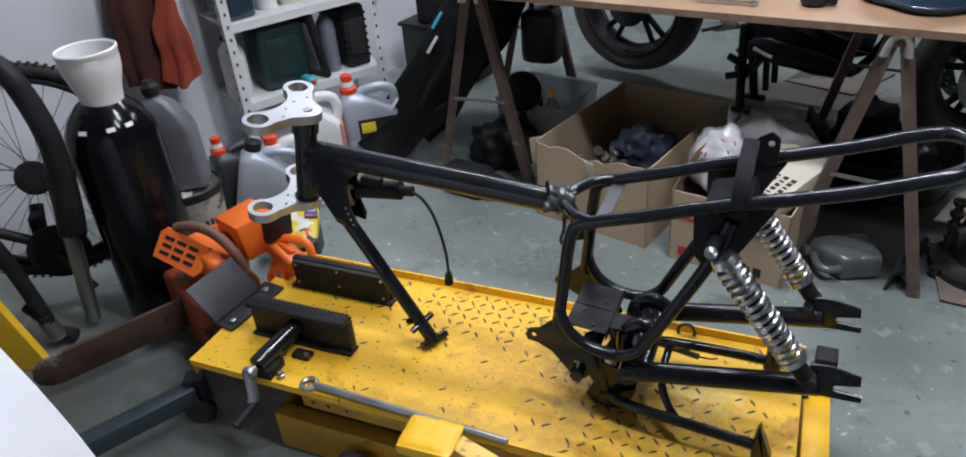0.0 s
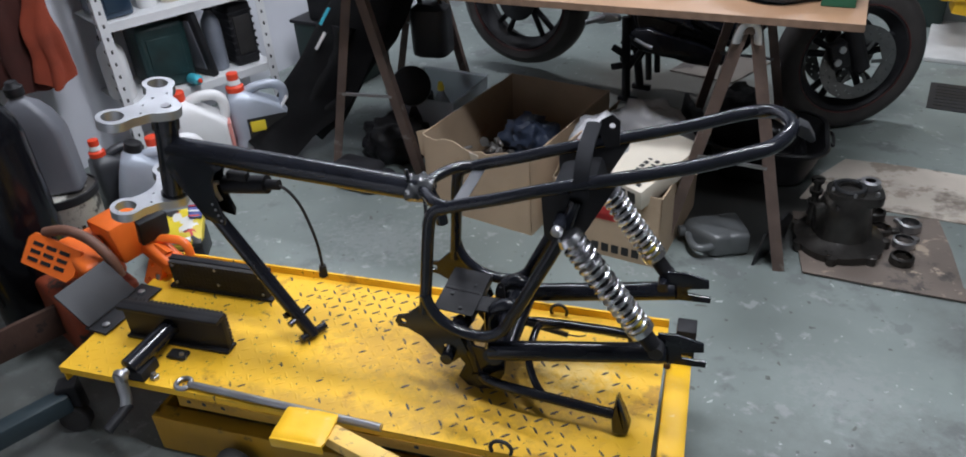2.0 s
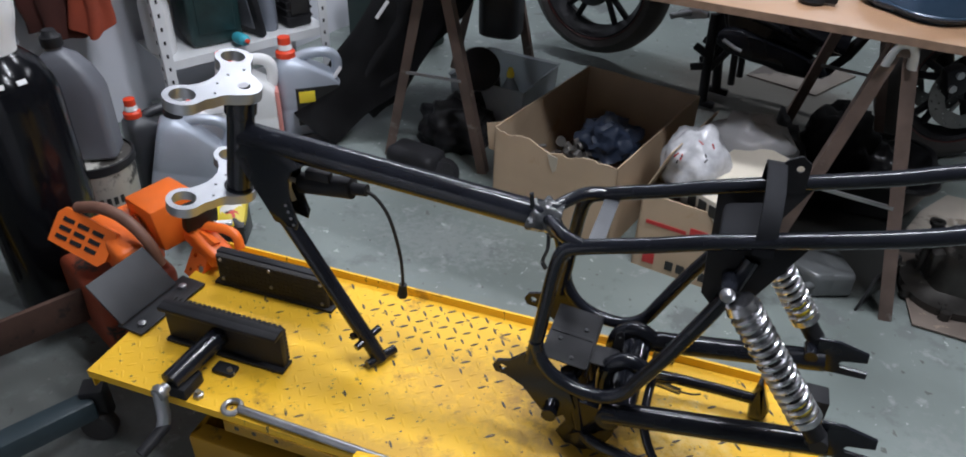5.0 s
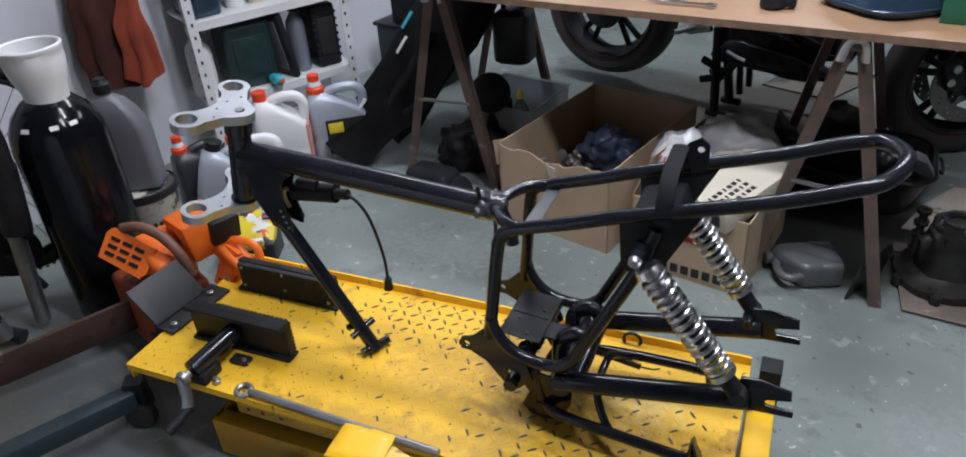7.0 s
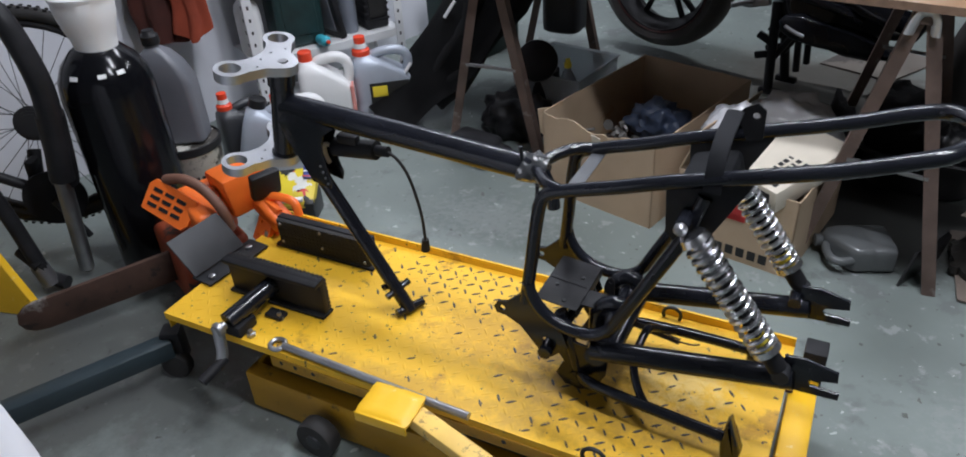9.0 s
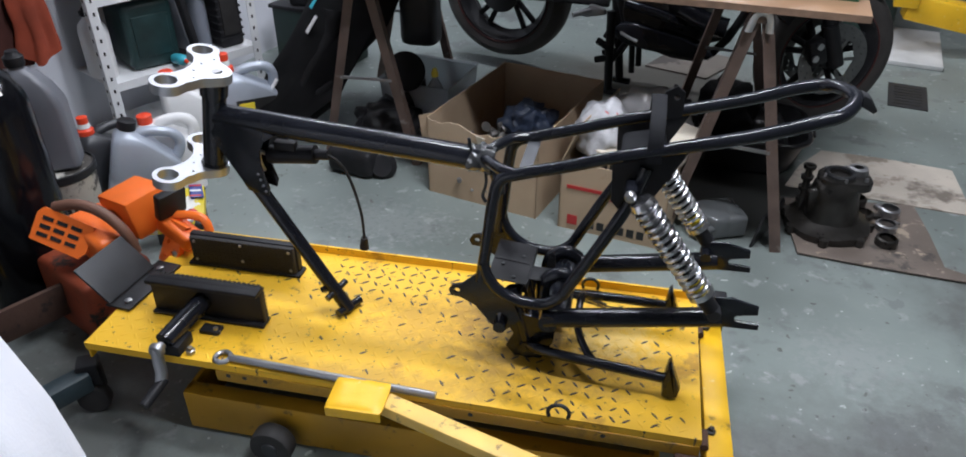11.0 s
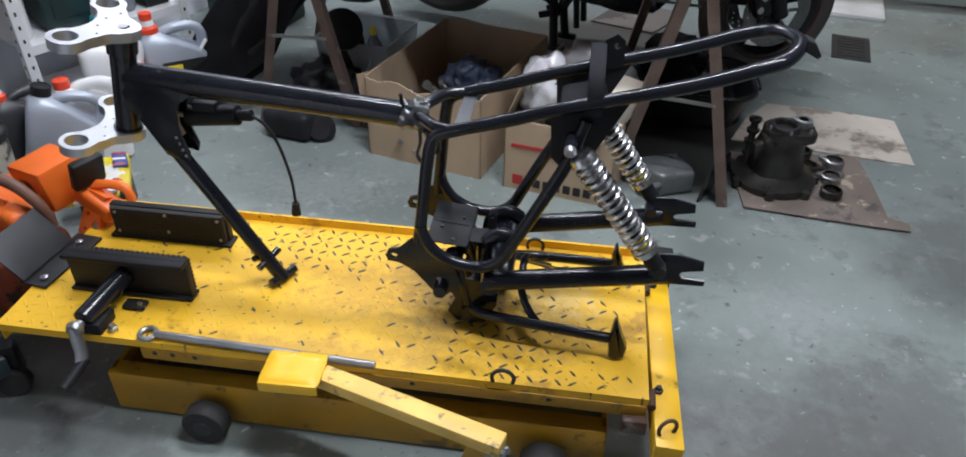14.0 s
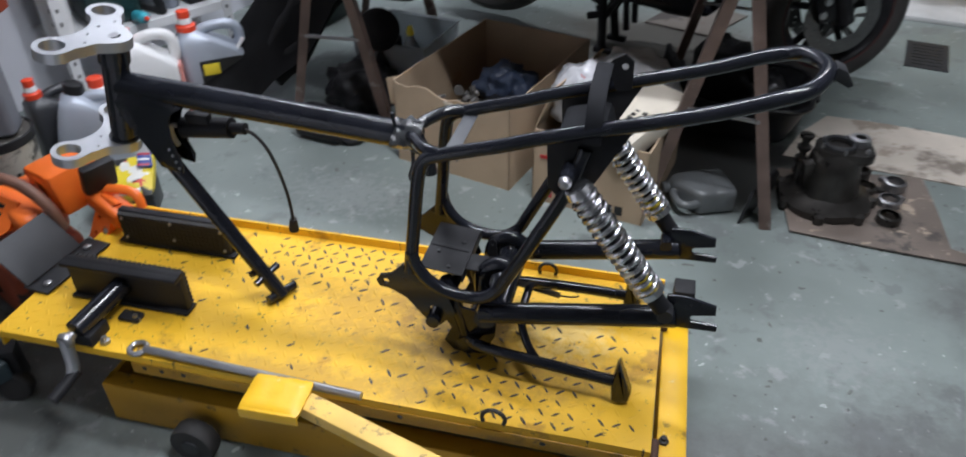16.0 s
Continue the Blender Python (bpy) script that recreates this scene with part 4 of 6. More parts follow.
# ---------- left side: bottle, canisters, saw ----------
gas = thing("gas_bottle", "tall black steel gas bottle with a white valve guard", "gas bottle", (-0.50, 0.39, 0))
wpart("bottle", lathe(B(), [(0.11, 0), (0.126, 0.012), (0.126, 0.59), (0.120, 0.632), (0.10, 0.672), (0.068, 0.705), (0.045, 0.718), (0.04, 0.735)], (-0.485, 0.395, 0), seg=40), M_TANK, gas)
bm = lathe(B(), [(0.050, 0.702), (0.055, 0.706), (0.057, 0.722), (0.060, 0.742), (0.068, 0.768), (0.075, 0.795), (0.0785, 0.82), (0.078, 0.842), (0.0815, 0.847), (0.0815, 0.855), (0.077, 0.858), (0.072, 0.854), (0.071, 0.825), (0.064, 0.785), (0.052, 0.75), (0.0, 0.745)], (-0.478, 0.399, 0), seg=40, cap=False)
rumple(bm, 0.0012, 30, 2)
wpart("valve_guard", bm, M_WHITE, gas)
wpart("valve", lathe(B(), [(0.018, 0.745), (0.018, 0.80), (0.032, 0.802), (0.034, 0.815), (0.03, 0.822), (0.012, 0.823), (0.012, 0.83)], (-0.478, 0.399, 0), seg=18), M_STEEL, gas)
for a in (-78, -38, -12):
    q = radians(a)
    wpart("sticker", box(B(), (-0.485 + 0.1085 * math.cos(q), 0.395 + 0.1085 * math.sin(q), 0.6585), (0.003, 0.022, 0.012), (0, -27, a)), M_WHITE, gas)


def rounded(hx, hy, r, z, n=7):
    """A ring of points round a rectangle with rounded corners."""
    pts = []
    for cx, cy, a0 in ((1, 1, 0), (-1, 1, 90), (-1, -1, 180), (1, -1, 270)):
        for k in range(n):
            a = math.radians(a0 + 90 * k / (n - 1))
            pts.append((cx * (hx - r) + r * math.cos(a), cy * (hy - r) + r * math.sin(a), z))
    return pts


def skin_rings(bm, levels, cap_first=True, cap_last=True):
    """Rings of equal count skinned one to the next."""
    rows = [[bm.verts.new(p) for p in lv] for lv in levels]
    for a, b in zip(rows, rows[1:]):
        for k in range(len(a)):
            bm.faces.new((a[k], a[(k + 1) % len(a)], b[(k + 1) % len(a)], b[k]))
    if cap_first:
        bm.faces.new(rows[0][::-1])
    if cap_last:
        bm.faces.new(rows[-1])
    return bm


def jug(name, label, at, rz, size, body, cap, tilt=(0, 0, 0), handle=True, group="", spout=False):
    """A canister with rounded shoulders, a grip with an opening and a screw cap."""
    w, d, h = size
    th = thing(name, label, "canister", at, rz, group)
    th.matrix_basis = pose(*at, *tilt[:2], rz)
    if handle:
        levels = []
        for x0, x1, f, z in ((-0.46, 0.46, 0.9, 0.0), (-0.5, 0.5, 1, 0.02), (-0.5, 0.5, 1, 0.30), (-0.49, 0.49, 0.97, 0.33), (-0.49, 0.49, 0.97, 0.36), (-0.5, 0.5, 1, 0.39), (-0.5, 0.5, 1, 0.58), (-0.5, 0.47, 0.98, 0.64), (-0.5, 0.33, 0.95, 0.72), (-0.49, 0.14, 0.9, 0.80), (-0.48, -0.02, 0.8, 0.87), (-0.45, -0.13, 0.62, 0.92), (-0.42, -0.20, 0.45, 0.95)):
            hx, hy = w * (x1 - x0) / 2, d * f / 2
            levels.append([(x + w * (x0 + x1) / 2, y, zz) for x, y, zz in rounded(hx, hy, min(hx, hy) * (0.45 if z < 0.9 else 0.9), h * z, 5)])
        part("body", skin_rings(B(), levels), body, th, sharp=50)
        gr = tube(B(), [(w * 0.40, 0, h * 0.62), (w * 0.455, 0, h * 0.76), (w * 0.43, 0, h * 0.88), (w * 0.30, 0, h * 0.945), (w * 0.08, 0, h * 0.95), (-w * 0.10, 0, h * 0.92), (-w * 0.2, 0, h * 0.86)], d * 0.15, 12, 5)
        part("grip", gr, body, th)
        if spout:
            part("spout", lathe(B(), [(w * 0.15, h * 0.94), (w * 0.15, h * 1.0), (w * 0.11, h * 1.02), (w * 0.085, h * 1.12)], (-w * 0.31, 0, 0), seg=20), cap, th)
            part("spout_band", lathe(B(), [(w * 0.112, h * 1.03), (w * 0.095, h * 1.09)], (-w * 0.31, 0, 0), seg=20, cap=False), M_WHITE, th)
            part("cap", lathe(B(), [(w * 0.095, h * 1.10), (w * 0.095, h * 1.17), (w * 0.06, h * 1.18)], (-w * 0.31, 0, 0), seg=20), cap, th)
        else:
            part("cap", lathe(B(), [(w * 0.10, h * 0.94), (w * 0.13, h * 0.95), (w * 0.13, h * 1.05), (w * 0.11, h * 1.06)], (-w * 0.31, 0, 0), seg=20), cap, th)
    else:
        bm = lathe(B(), [(w * 0.46, 0), (w / 2, 0.012), (w / 2, h * 0.66), (w * 0.45, h * 0.76), (w * 0.24, h * 0.86), (w * 0.17, h * 0.89), (w * 0.17, h * 0.93)], seg=28)
        for v in bm.verts:
            v.co.y *= d / w
        part("body", bm, body, th)
        part("cap", lathe(B(), [(w * 0.19, h * 0.92), (w * 0.2, h * 0.93), (w * 0.2, h * 0.98), (w * 0.15, h), (w * 0.12, h * 1.04)], seg=20), cap, th)
    return th


# white-and-black pail with a grey canister upside on it
pail = thing("oil_pail", "dirty white oil pail with dark lettering, stained", "pail", (-0.52, 0.63, 0))
wpart("pail_body", lathe(B(), [(0.085, 0.0), (0.088, 0.005), (0.10, 0.29), (0.103, 0.295), (0.103, 0.305), (0.097, 0.307)], (-0.52, 0.63, 0), seg=32), M_PAIL, pail)
wpart("rim", lathe(B(), [(0.1015, 0.285), (0.106, 0.29), (0.106, 0.312), (0.1, 0.314)], (-0.52, 0.63, 0), seg=32, cap=False), M_BLACK, pail)
for k in range(5):
    q = radians(-62 + k * 11)
    wpart("print_bar", box(B(), (-0.52 + 0.0975 * math.cos(q), 0.63 + 0.0975 * math.sin(q), 0.20), (0.002, 0.011, 0.024), (0, 2, -62 + k * 11)), M_INK, pail)
gc = thing("oil_canister", "tall dark grey plastic oil canister standing on the pail", "canister", (-0.52, 0.63, 0.314), 28)
lv = [[(x + ox, y, z) for x, y, z in rounded(hx, hy, rr_, zz, 6)] for hx, hy, rr_, ox, zz in ((0.070, 0.045, 0.018, 0, 0.0), (0.075, 0.050, 0.02, 0, 0.008), (0.075, 0.050, 0.02, 0, 0.19), (0.073, 0.049, 0.02, -0.002, 0.21), (0.062, 0.044, 0.02, -0.010, 0.255), (0.044, 0.036, 0.018, -0.018, 0.29), (0.026, 0.026, 0.02, -0.022, 0.305), (0.0215, 0.0215, 0.021, -0.022, 0.31), (0.0215, 0.0215, 0.021, -0.022, 0.322))]
part("body", skin_rings(B(), lv), M_GREY, gc, sharp=30)
part("cap", lathe(B(), [(0.025, 0.318), (0.027, 0.321), (0.027, 0.345), (0.02, 0.35), (0.016, 0.362)], (-0.022, 0, 0), seg=20), M_BLACK, gc)

# chainsaw
saw = thing("chainsaw", "orange chainsaw with a long rusty guide bar lying on the floor", "chainsaw", (-0.25, 0.36, 0))
bm = box(B(), (-0.25, 0.36, 0.10), (0.28, 0.20, 0.2), (0, 0, -25), bev=0.02, seg=3)
wpart("crankcase", bm, M_SAWRED, saw)
bm = box(B(), (-0.115, 0.435, 0.328), (0.145, 0.125, 0.112), (5, -7, -24), bev=0.008, seg=2)
cov = wpart("engine_cover", bm, M_ORANGE, saw)
bm = box(B(), (-0.19, 0.36, 0.275), (0.17, 0.12, 0.09), (0, 12, -24), bev=0.02, seg=3)
wpart("starter_housing", bm, M_ORANGE, saw)
bm = box(B(), (0.015, 0.41, 0.285), (0.12, 0.06, 0.05), (0, 22, -18), bev=0.012, seg=3)
wpart("muffler_guard", bm, M_ORANGE, saw)
wpart("cross_bar", tube(B(), [(-0.04, 0.42, 0.318), (0.03, 0.425, 0.328), (0.085, 0.425, 0.322), (0.10, 0.42, 0.285)], 0.012, 10, 4, flat=0.7), M_ORANGE, saw)
bm = holed(B(), [(-0.03, -0.06), (0.022, -0.065), (0.03, -0.03), (0.024, 0.045), (0.034, 0.06), (-0.022, 0.062), (-0.028, 0.02)], [(-0.006, 0.042, 0.006), (0.012, 0.02, 0.005), (-0.012, 0.0, 0.006), (0.01, -0.025, 0.006), (-0.012, -0.042, 0.005)], 0.02, Matrix.Translation((0.008, 0.386, 0.258)) @ rot(-24, 10, -16), 10)
wpart("perforated_bracket", bm, M_ORANGE, saw)
wpart("clamp_screw", lathe(B(), [(0.009, 0), (0.009, 0.006), (0.005, 0.008)], (0.018, 0.369, 0.235), (64, 0, -16), 10), M_STEEL, saw)
# dark plate on the cover's face paints the shade of a recess
bm = prism(B(), [(-0.035, -0.03), (0.012, -0.034), (0.014, 0.004), (-0.008, 0.022), (-0.034, 0.02)], 0.004, Matrix.Translation((-0.139, 0.371, 0.325)) @ rot(5, -7, -24), 0.001)
wpart("recess_shade", bm, M_SAWRED, cov)
GM = Matrix.Translation((-0.245, 0.292, 0.315)) @ rot(-36, 22, 6)
bm = holed(B(), [(-0.072, -0.042), (0.06, -0.05), (0.074, -0.03), (0.07, 0.042), (-0.066, 0.048), (-0.078, 0.03)], [], 0.014, GM)
guard = wpart("hand_guard", bm, M_ORANGE, saw)
for dx in (-0.045, -0.008, 0.03):
    for dz in (0.022, 0.0, -0.022):
        bm = box(B(), (dx, -0.008, dz), (0.028, 0.003, 0.010))
        bmesh.ops.transform(bm, matrix=GM, verts=bm.verts)
        wpart("vent_slot", bm, M_BLACK, guard)
wpart("handle_bar", tube(B(), [(-0.275, 0.325, 0.372), (-0.205, 0.325, 0.388), (-0.138, 0.325, 0.372), (-0.082, 0.322, 0.322), (-0.065, 0.322, 0.26)], 0.0145, 12, 5), M_RUSTBAR, saw)
wpart("filter_cover", box(B(), (0.0, 0.42, 0.365), (0.026, 0.085, 0.08), (0, 14, -24), bev=0.006), M_BLACK, saw)
bm = B()
L = 0.43
poly = [(0, -0.055), (L - 0.06, -0.052), (L - 0.03, -0.045), (L - 0.008, -0.026), (L, 0.0), (L - 0.008, 0.026), (L - 0.03, 0.045), (L - 0.06, 0.052), (0, 0.055)]
prism(bm, poly, 0.012, Matrix.Translation((-0.285, 0.275, 0.11)) @ rot(0, 0, 180 + 57) @ rot(-8, 3, 0), 0.002)
wpart("guide_bar", bm, M_RUST, saw, "rusty brown steel guide bar")

# colourful box and canisters on the floor by the shelf
cb = thing("printed_packet", "glossy packet printed yellow, red and black with a blue corner", "packet", (-0.24, 0.745, 0))
cb.matrix_basis = pose(-0.24, 0.745, 0.122, 26, -5, 22)
bm = B()
bmesh.ops.create_grid(bm, x_segments=16, y_segments=12, size=0.5)
for v in bm.verts:
    u, w = v.co.x * 2, v.co.y * 2
    v.co = Vector((0.095 * u, 0.075 * w, 0.022 * (1 - u ** 4) * (1 - w ** 4) + 0.006 * noise.noise(Vector((u * 2, w * 2, 1.1)))))
bmesh.ops.solidify(bm, geom=list(bm.faces), thickness=0.02)
part("wrapper", bm, M_ART, cb)
part("blue_corner", box(B(), (0.075, 0.045, 0.016), (0.042, 0.055, 0.012), (0, 22, 8), bev=0.004), M_BLUEINK, cb)
for k in range(3):
    part("red_stripe", box(B(), (0.074, 0.024 + 0.02 * k, 0.0222), (0.036, 0.006, 0.004), (0, 22, 8)), (M_REDINK, M_WHITE, M_REDINK)[k], cb)
part("pale_strip", box(B(), (-0.01, -0.062, 0.014), (0.15, 0.016, 0.012), (-14, 0, 0), bev=0.003), M_WHITE, cb)
bx = thing("dark_carton", "low dark carton on the floor under the packet", "carton", (-0.24, 0.765, 0), 22)
part("carton", box(B(), (0, 0.01, 0.045), (0.15, 0.10, 0.09), bev=0.004), M_GREYDK, bx)

jug("oil_canister", "dark grey oil canister with a red cap, on the floor", (-0.64, 1.00, 0.0), 60, (0.19, 0.11, 0.27), M_GREYDK, M_RED, spout=True)
jug("oil_canister", "silver-grey oil canister with an open grip and a black cap", (-0.505, 0.935, 0), 36, (0.23, 0.12, 0.30), M_LGREY, M_BLACK, tilt=(0, 16, 0))
jug("white_canister", "white plastic canister with a red cap, on the floor", (-0.45, 1.085, 0), 34, (0.20, 0.14, 0.28), M_WHITE, M_RED)
cj = jug("coolant_canister", "white translucent canister of pink coolant beside the shelf", (-0.505, 1.345, 0), 38, (0.21, 0.14, 0.34), M_WHITE, M_RED)
part("fluid_stripe", box(B(), (0.098, 0.0, 0.12), (0.016, 0.144, 0.2), bev=0.004), M_PINK, cj, "pink fluid showing through")
j = jug("oil_canister", "silver-grey engine oil canister with a red spout cap and dark label", (-0.36, 1.53, 0), 38, (0.24, 0.13, 0.32), M_LGREY, M_RED, spout=True)
part("label", box(B(), (0.02, -0.0665, 0.12), (0.16, 0.003, 0.15)), M_INK, j)
part("badge", box(B(), (-0.02, -0.069, 0.16), (0.06, 0.003, 0.045), bev=0.001), M_YLABEL, j)
for k in range(2):
    part("print_bar", box(B(), (0.015, -0.069, 0.115 - 0.035 * k), (0.08 - 0.04 * k, 0.003, 0.018)), (M_YLABEL, M_WHITE)[k], j)

# ---------- the white shelf ----------
SH = Matrix.Translation((-0.80, 1.28, 0)) @ rot(0, 0, math.degrees(math.atan2(0.863, 0.506)))
LEN, DEP, TOP = 0.68, 0.34, 1.75
shelf = thing("metal_shelf", "white boltless metal shelf with perforated posts, crowded", "shelf unit")
shelf.matrix_basis = SH
for x in (0, LEN):
    for y in (0, DEP):
        sx, sy = (1 if x == 0 else -1), (1 if y == 0 else -1)
        bm = box(B(), (x + sx * 0.018, y, TOP / 2), (0.036, 0.003, TOP))
        box(bm, (x, y + sy * 0.018, TOP / 2), (0.003, 0.036, TOP))
        po = part("post", bm, M_SHELF, shelf)
        if y == 0:
            for k in range(24):
                part("slot_hole", box(B(), (x + sx * 0.018, -0.001, 0.06 + k * 0.05), (0.008, 0.0035, 0.014)), M_INK, po)
            for k in range(24):
                part("slot_hole", box(B(), (x - sx * 0.001, sy * 0.02, 0.06 + k * 0.05), (0.0035, 0.008, 0.014)), M_INK, po)
SHELVES = (0.03, 0.285, 0.615, 0.95, 1.3)
for z in SHELVES:
    bm = box(B(), (LEN / 2, DEP / 2, z - 0.002), (LEN - 0.006, DEP - 0.006, 0.003))
    for y in (0.005, DEP - 0.005):
        box(bm, (LEN / 2, y, z - 0.017), (LEN - 0.006, 0.003, 0.034))
    part("shelf_board", bm, M_SHELF, shelf)


def on_shelf(x, y, z):
    return SH @ Vector((x, y, z))


def case(at, rz, size, material, label, lid=M_BLACK, name="tool_case"):
    th = thing(name, label, "case", at, rz)
    w, d, h = size
    part("shell", box(B(), (0, 0, h / 2), size, bev=min(size) * 0.12, seg=3), material, th)
    part("recess", box(B(), (0, -d / 2 - 0.002, h * 0.5), (w * 0.7, 0.01, h * 0.6), bev=0.004), lid, th)
    part("grip", tube(B(), [(-w * 0.2, 0, h), (-w * 0.18, 0, h + 0.025), (w * 0.18, 0, h + 0.025), (w * 0.2, 0, h)], 0.008, 8, 3), lid, th)
    return th


srz = math.degrees(math.atan2(0.863, 0.506))


def drape(name, label, category, at, r, h, material, seed, lean=(0, 0), folds=7, amp=0.22, squash=0.6):
    """A hanging cloth with folds, wider at the bottom."""
    bm = B()
    rings = []
    for i in range(15):
        v = i / 14
        z = h * (1 - v)
        rad = r * (0.25 + 0.75 * math.sin(min(1, v * 1.15) * 1.6))
        ring = []
        for k in range(56):
            a = 2 * math.pi * k / 56
            f = 1 + amp * v * math.sin(folds * a + seed + 2.3 * v) + 0.08 * math.sin(3 * a + seed * 2)
            ring.append(bm.verts.new((rad * f * math.cos(a) + lean[0] * v, squash * rad * f * math.sin(a) + lean[1] * v, z + 0.02 * math.sin(2 * a + seed) * v)))
        rings.append(ring)
    for a, b in zip(rings, rings[1:]):
        for k in range(56):
            bm.faces.new((a[k], a[(k + 1) % 56], b[(k + 1) % 56], b[k]))
    bm.faces.new(rings[0]), bm.faces.new(rings[-1][::-1])
    rumple(bm, 0.02, 9, seed)
    ob = part(name, bm, material, sharp=80)
    ob.matrix_basis = pose(*at, 0, 0, srz)
    return tagged(ob, label, category)


p = on_shelf(0.05, 0.14, 0.285)
jug("white_canister", "dirty white canister with a black mark, on the shelf", p, srz + 90, (0.16, 0.10, 0.26), M_WHITE, M_BLACK, handle=False)
case(on_shelf(0.25, 0.17, 0.285), srz - 6, (0.20, 0.24, 0.27), M_TEALDK, "large dark green-black plastic tool case standing on the shelf", M_TEALDK)
lid = thing("case_lid", "black tool case lid with a grey lining leaning on the shelf", "case lid", on_shelf(0.385, 0.14, 0.285), srz + 14)
lid.matrix_basis = pose(*on_shelf(0.385, 0.14, 0.287), 0, -9, srz + 14)
part("lid_shell", box(B(), (0, 0, 0.145), (0.03, 0.24, 0.29), bev=0.01), M_BLACK, lid)
part("lid_lining", box(B(), (-0.017, 0, 0.145), (0.006, 0.18, 0.22), bev=0.002), M_GREY, lid)
jug("oil_canister", "blue-grey oil bottle standing on the shelf", on_shelf(0.475, 0.12, 0.285), srz + 80, (0.11, 0.08, 0.28), M_BLUEGREY, M_BLACK, handle=False)
bt_ = case(on_shelf(0.585, 0.14, 0.285), srz, (0.11, 0.18, 0.27), M_BLACK, "ribbed black battery box on the shelf", M_RUBBER, "battery_box")
for k in range(7):
    part("rib", box(B(), (0, 0, 0.04 + k * 0.032), (0.116, 0.186, 0.012), bev=0.004), M_BLACK, bt_)
jug("glue_bottle", "small teal bottle with a red cap lying on the shelf edge", on_shelf(0.30, 0.03, 0.31), srz, (0.045, 0.045, 0.10), M_TEAL, M_RED, handle=False, tilt=(82, 0, 0))
gl = drape("work_gloves", "grey-white work gloves hanging on the shelf post", "gloves", on_shelf(0.72, -0.01, 0.60), 0.055, 0.22, M_GLOVE, 3.0, (0, 0), 4, 0.35)
case(on_shelf(0.09, 0.13, 0.615), srz + 5, (0.13, 0.18, 0.14), M_BLUE, "small dark blue metal box on the shelf", M_BLUE, "metal_box")
jug("white_bottle", "white plastic bottle on the shelf", on_shelf(0.24, 0.12, 0.615), srz, (0.08, 0.08, 0.2), M_WHITE, M_WHITE, handle=False)
jug("white_bottle", "cream plastic bottle on the shelf", on_shelf(0.34, 0.12, 0.615), srz, (0.09, 0.08, 0.18), M_CREAM, M_RED, handle=False)
case(on_shelf(0.52, 0.16, 0.615), srz, (0.2, 0.2, 0.16), M_BLACK, "black plastic box on the shelf")



drape("jacket", "rust-red and dark cloth jacket hanging on the shelf end", "jacket", (-1.005, 1.09, 0.45), 0.108, 0.68, M_CLOTH, 1.0, (0, 0.0))
drape("rag", "orange-red cloth hanging beside the jacket", "cloth", (-0.905, 1.12, 0.46), 0.055, 0.40, M_CLOTH2, 2.2, (0, 0.0), 5, 0.3)

# ---------- bicycle ----------
cyc = thing("bicycle", "black mountain bicycle with a knobbly tyre leaning by the wall", "bicycle", (-0.85, 0.25, 0))
HUB = Vector((-0.85, 0.37, 0.44))
WM = Matrix.Translation(HUB) @ rot(0, 0, 42) @ rot(-6, 0, 0)
bm = B()
tube(bm, [WM @ Vector((0.325 * math.cos(q), 0, 0.325 * math.sin(q))) for q in [2 * math.pi * k / 48 for k in range(48)]], 0.021, 12, 1, closed=True)
for k in range(96):
    q = 2 * math.pi * k / 96
    for dy in (-0.012, 0.012):
        e = 0.3465 if (k % 2) else 0.3455
        co = WM @ Vector((e * math.cos(q), dy, e * math.sin(q)))
        box(bm, co, (0.010, 0.009, 0.004), tuple(math.degrees(v) for v in (WM.to_3x3() @ Matrix.Rotation(-q + math.pi / 2, 3, "Y")).to_euler()))
whl = wpart("tyre", bm, M_RUBBER, cyc)
wpart("rim", tube(B(), [WM @ Vector((0.295 * math.cos(q), 0, 0.295 * math.sin(q))) for q in [2 * math.pi * k / 48 for k in range(48)]], 0.011, 8, 1, closed=True), M_BLACK, cyc)
bm = B()
for k in range(32):
    q, q2 = 2 * math.pi * k / 32, 2 * math.pi * (k + (3 if k % 4 < 2 else -3)) / 32
    tube(bm, [WM @ Vector((0.022 * math.cos(q2), 0.028 * (1 if k % 2 else -1), 0.022 * math.sin(q2))), WM @ Vector((0.288 * math.cos(q), 0, 0.288 * math.sin(q)))], 0.0012, 5, 1)
wpart("spokes", bm, M_DSTEEL, cyc)
wpart("brake_disc", tube(B(), [WM @ Vector((0, -0.032, 0)), WM @ Vector((0, -0.035, 0))], 0.055, 28, 1), M_DSTEEL, cyc)
wpart("hub", tube(B(), [WM @ Vector((0, -0.05, 0)), WM @ Vector((0, 0.05, 0))], 0.018, 14, 1), M_BLACK, cyc)
bm = tube(B(), [(-0.80, 0.20, 0.90), (-0.65, 0.20, 0.90), (-0.545, 0.21, 0.85), (-0.505, 0.22, 0.70), (-0.515, 0.22, 0.57), (-0.555, 0.21, 0.38)], (0.026, 0.034), 14, 5)
wpart("fork_leg", bm, M_BLACK, cyc)
bm = tube(B(), [(-0.52, 0.225, 0.58), (-0.555, 0.225, 0.42), (-0.58, 0.23, 0.36)], 0.038, 14, 3)
wpart("fork_slider", bm, M_BLACK, cyc)
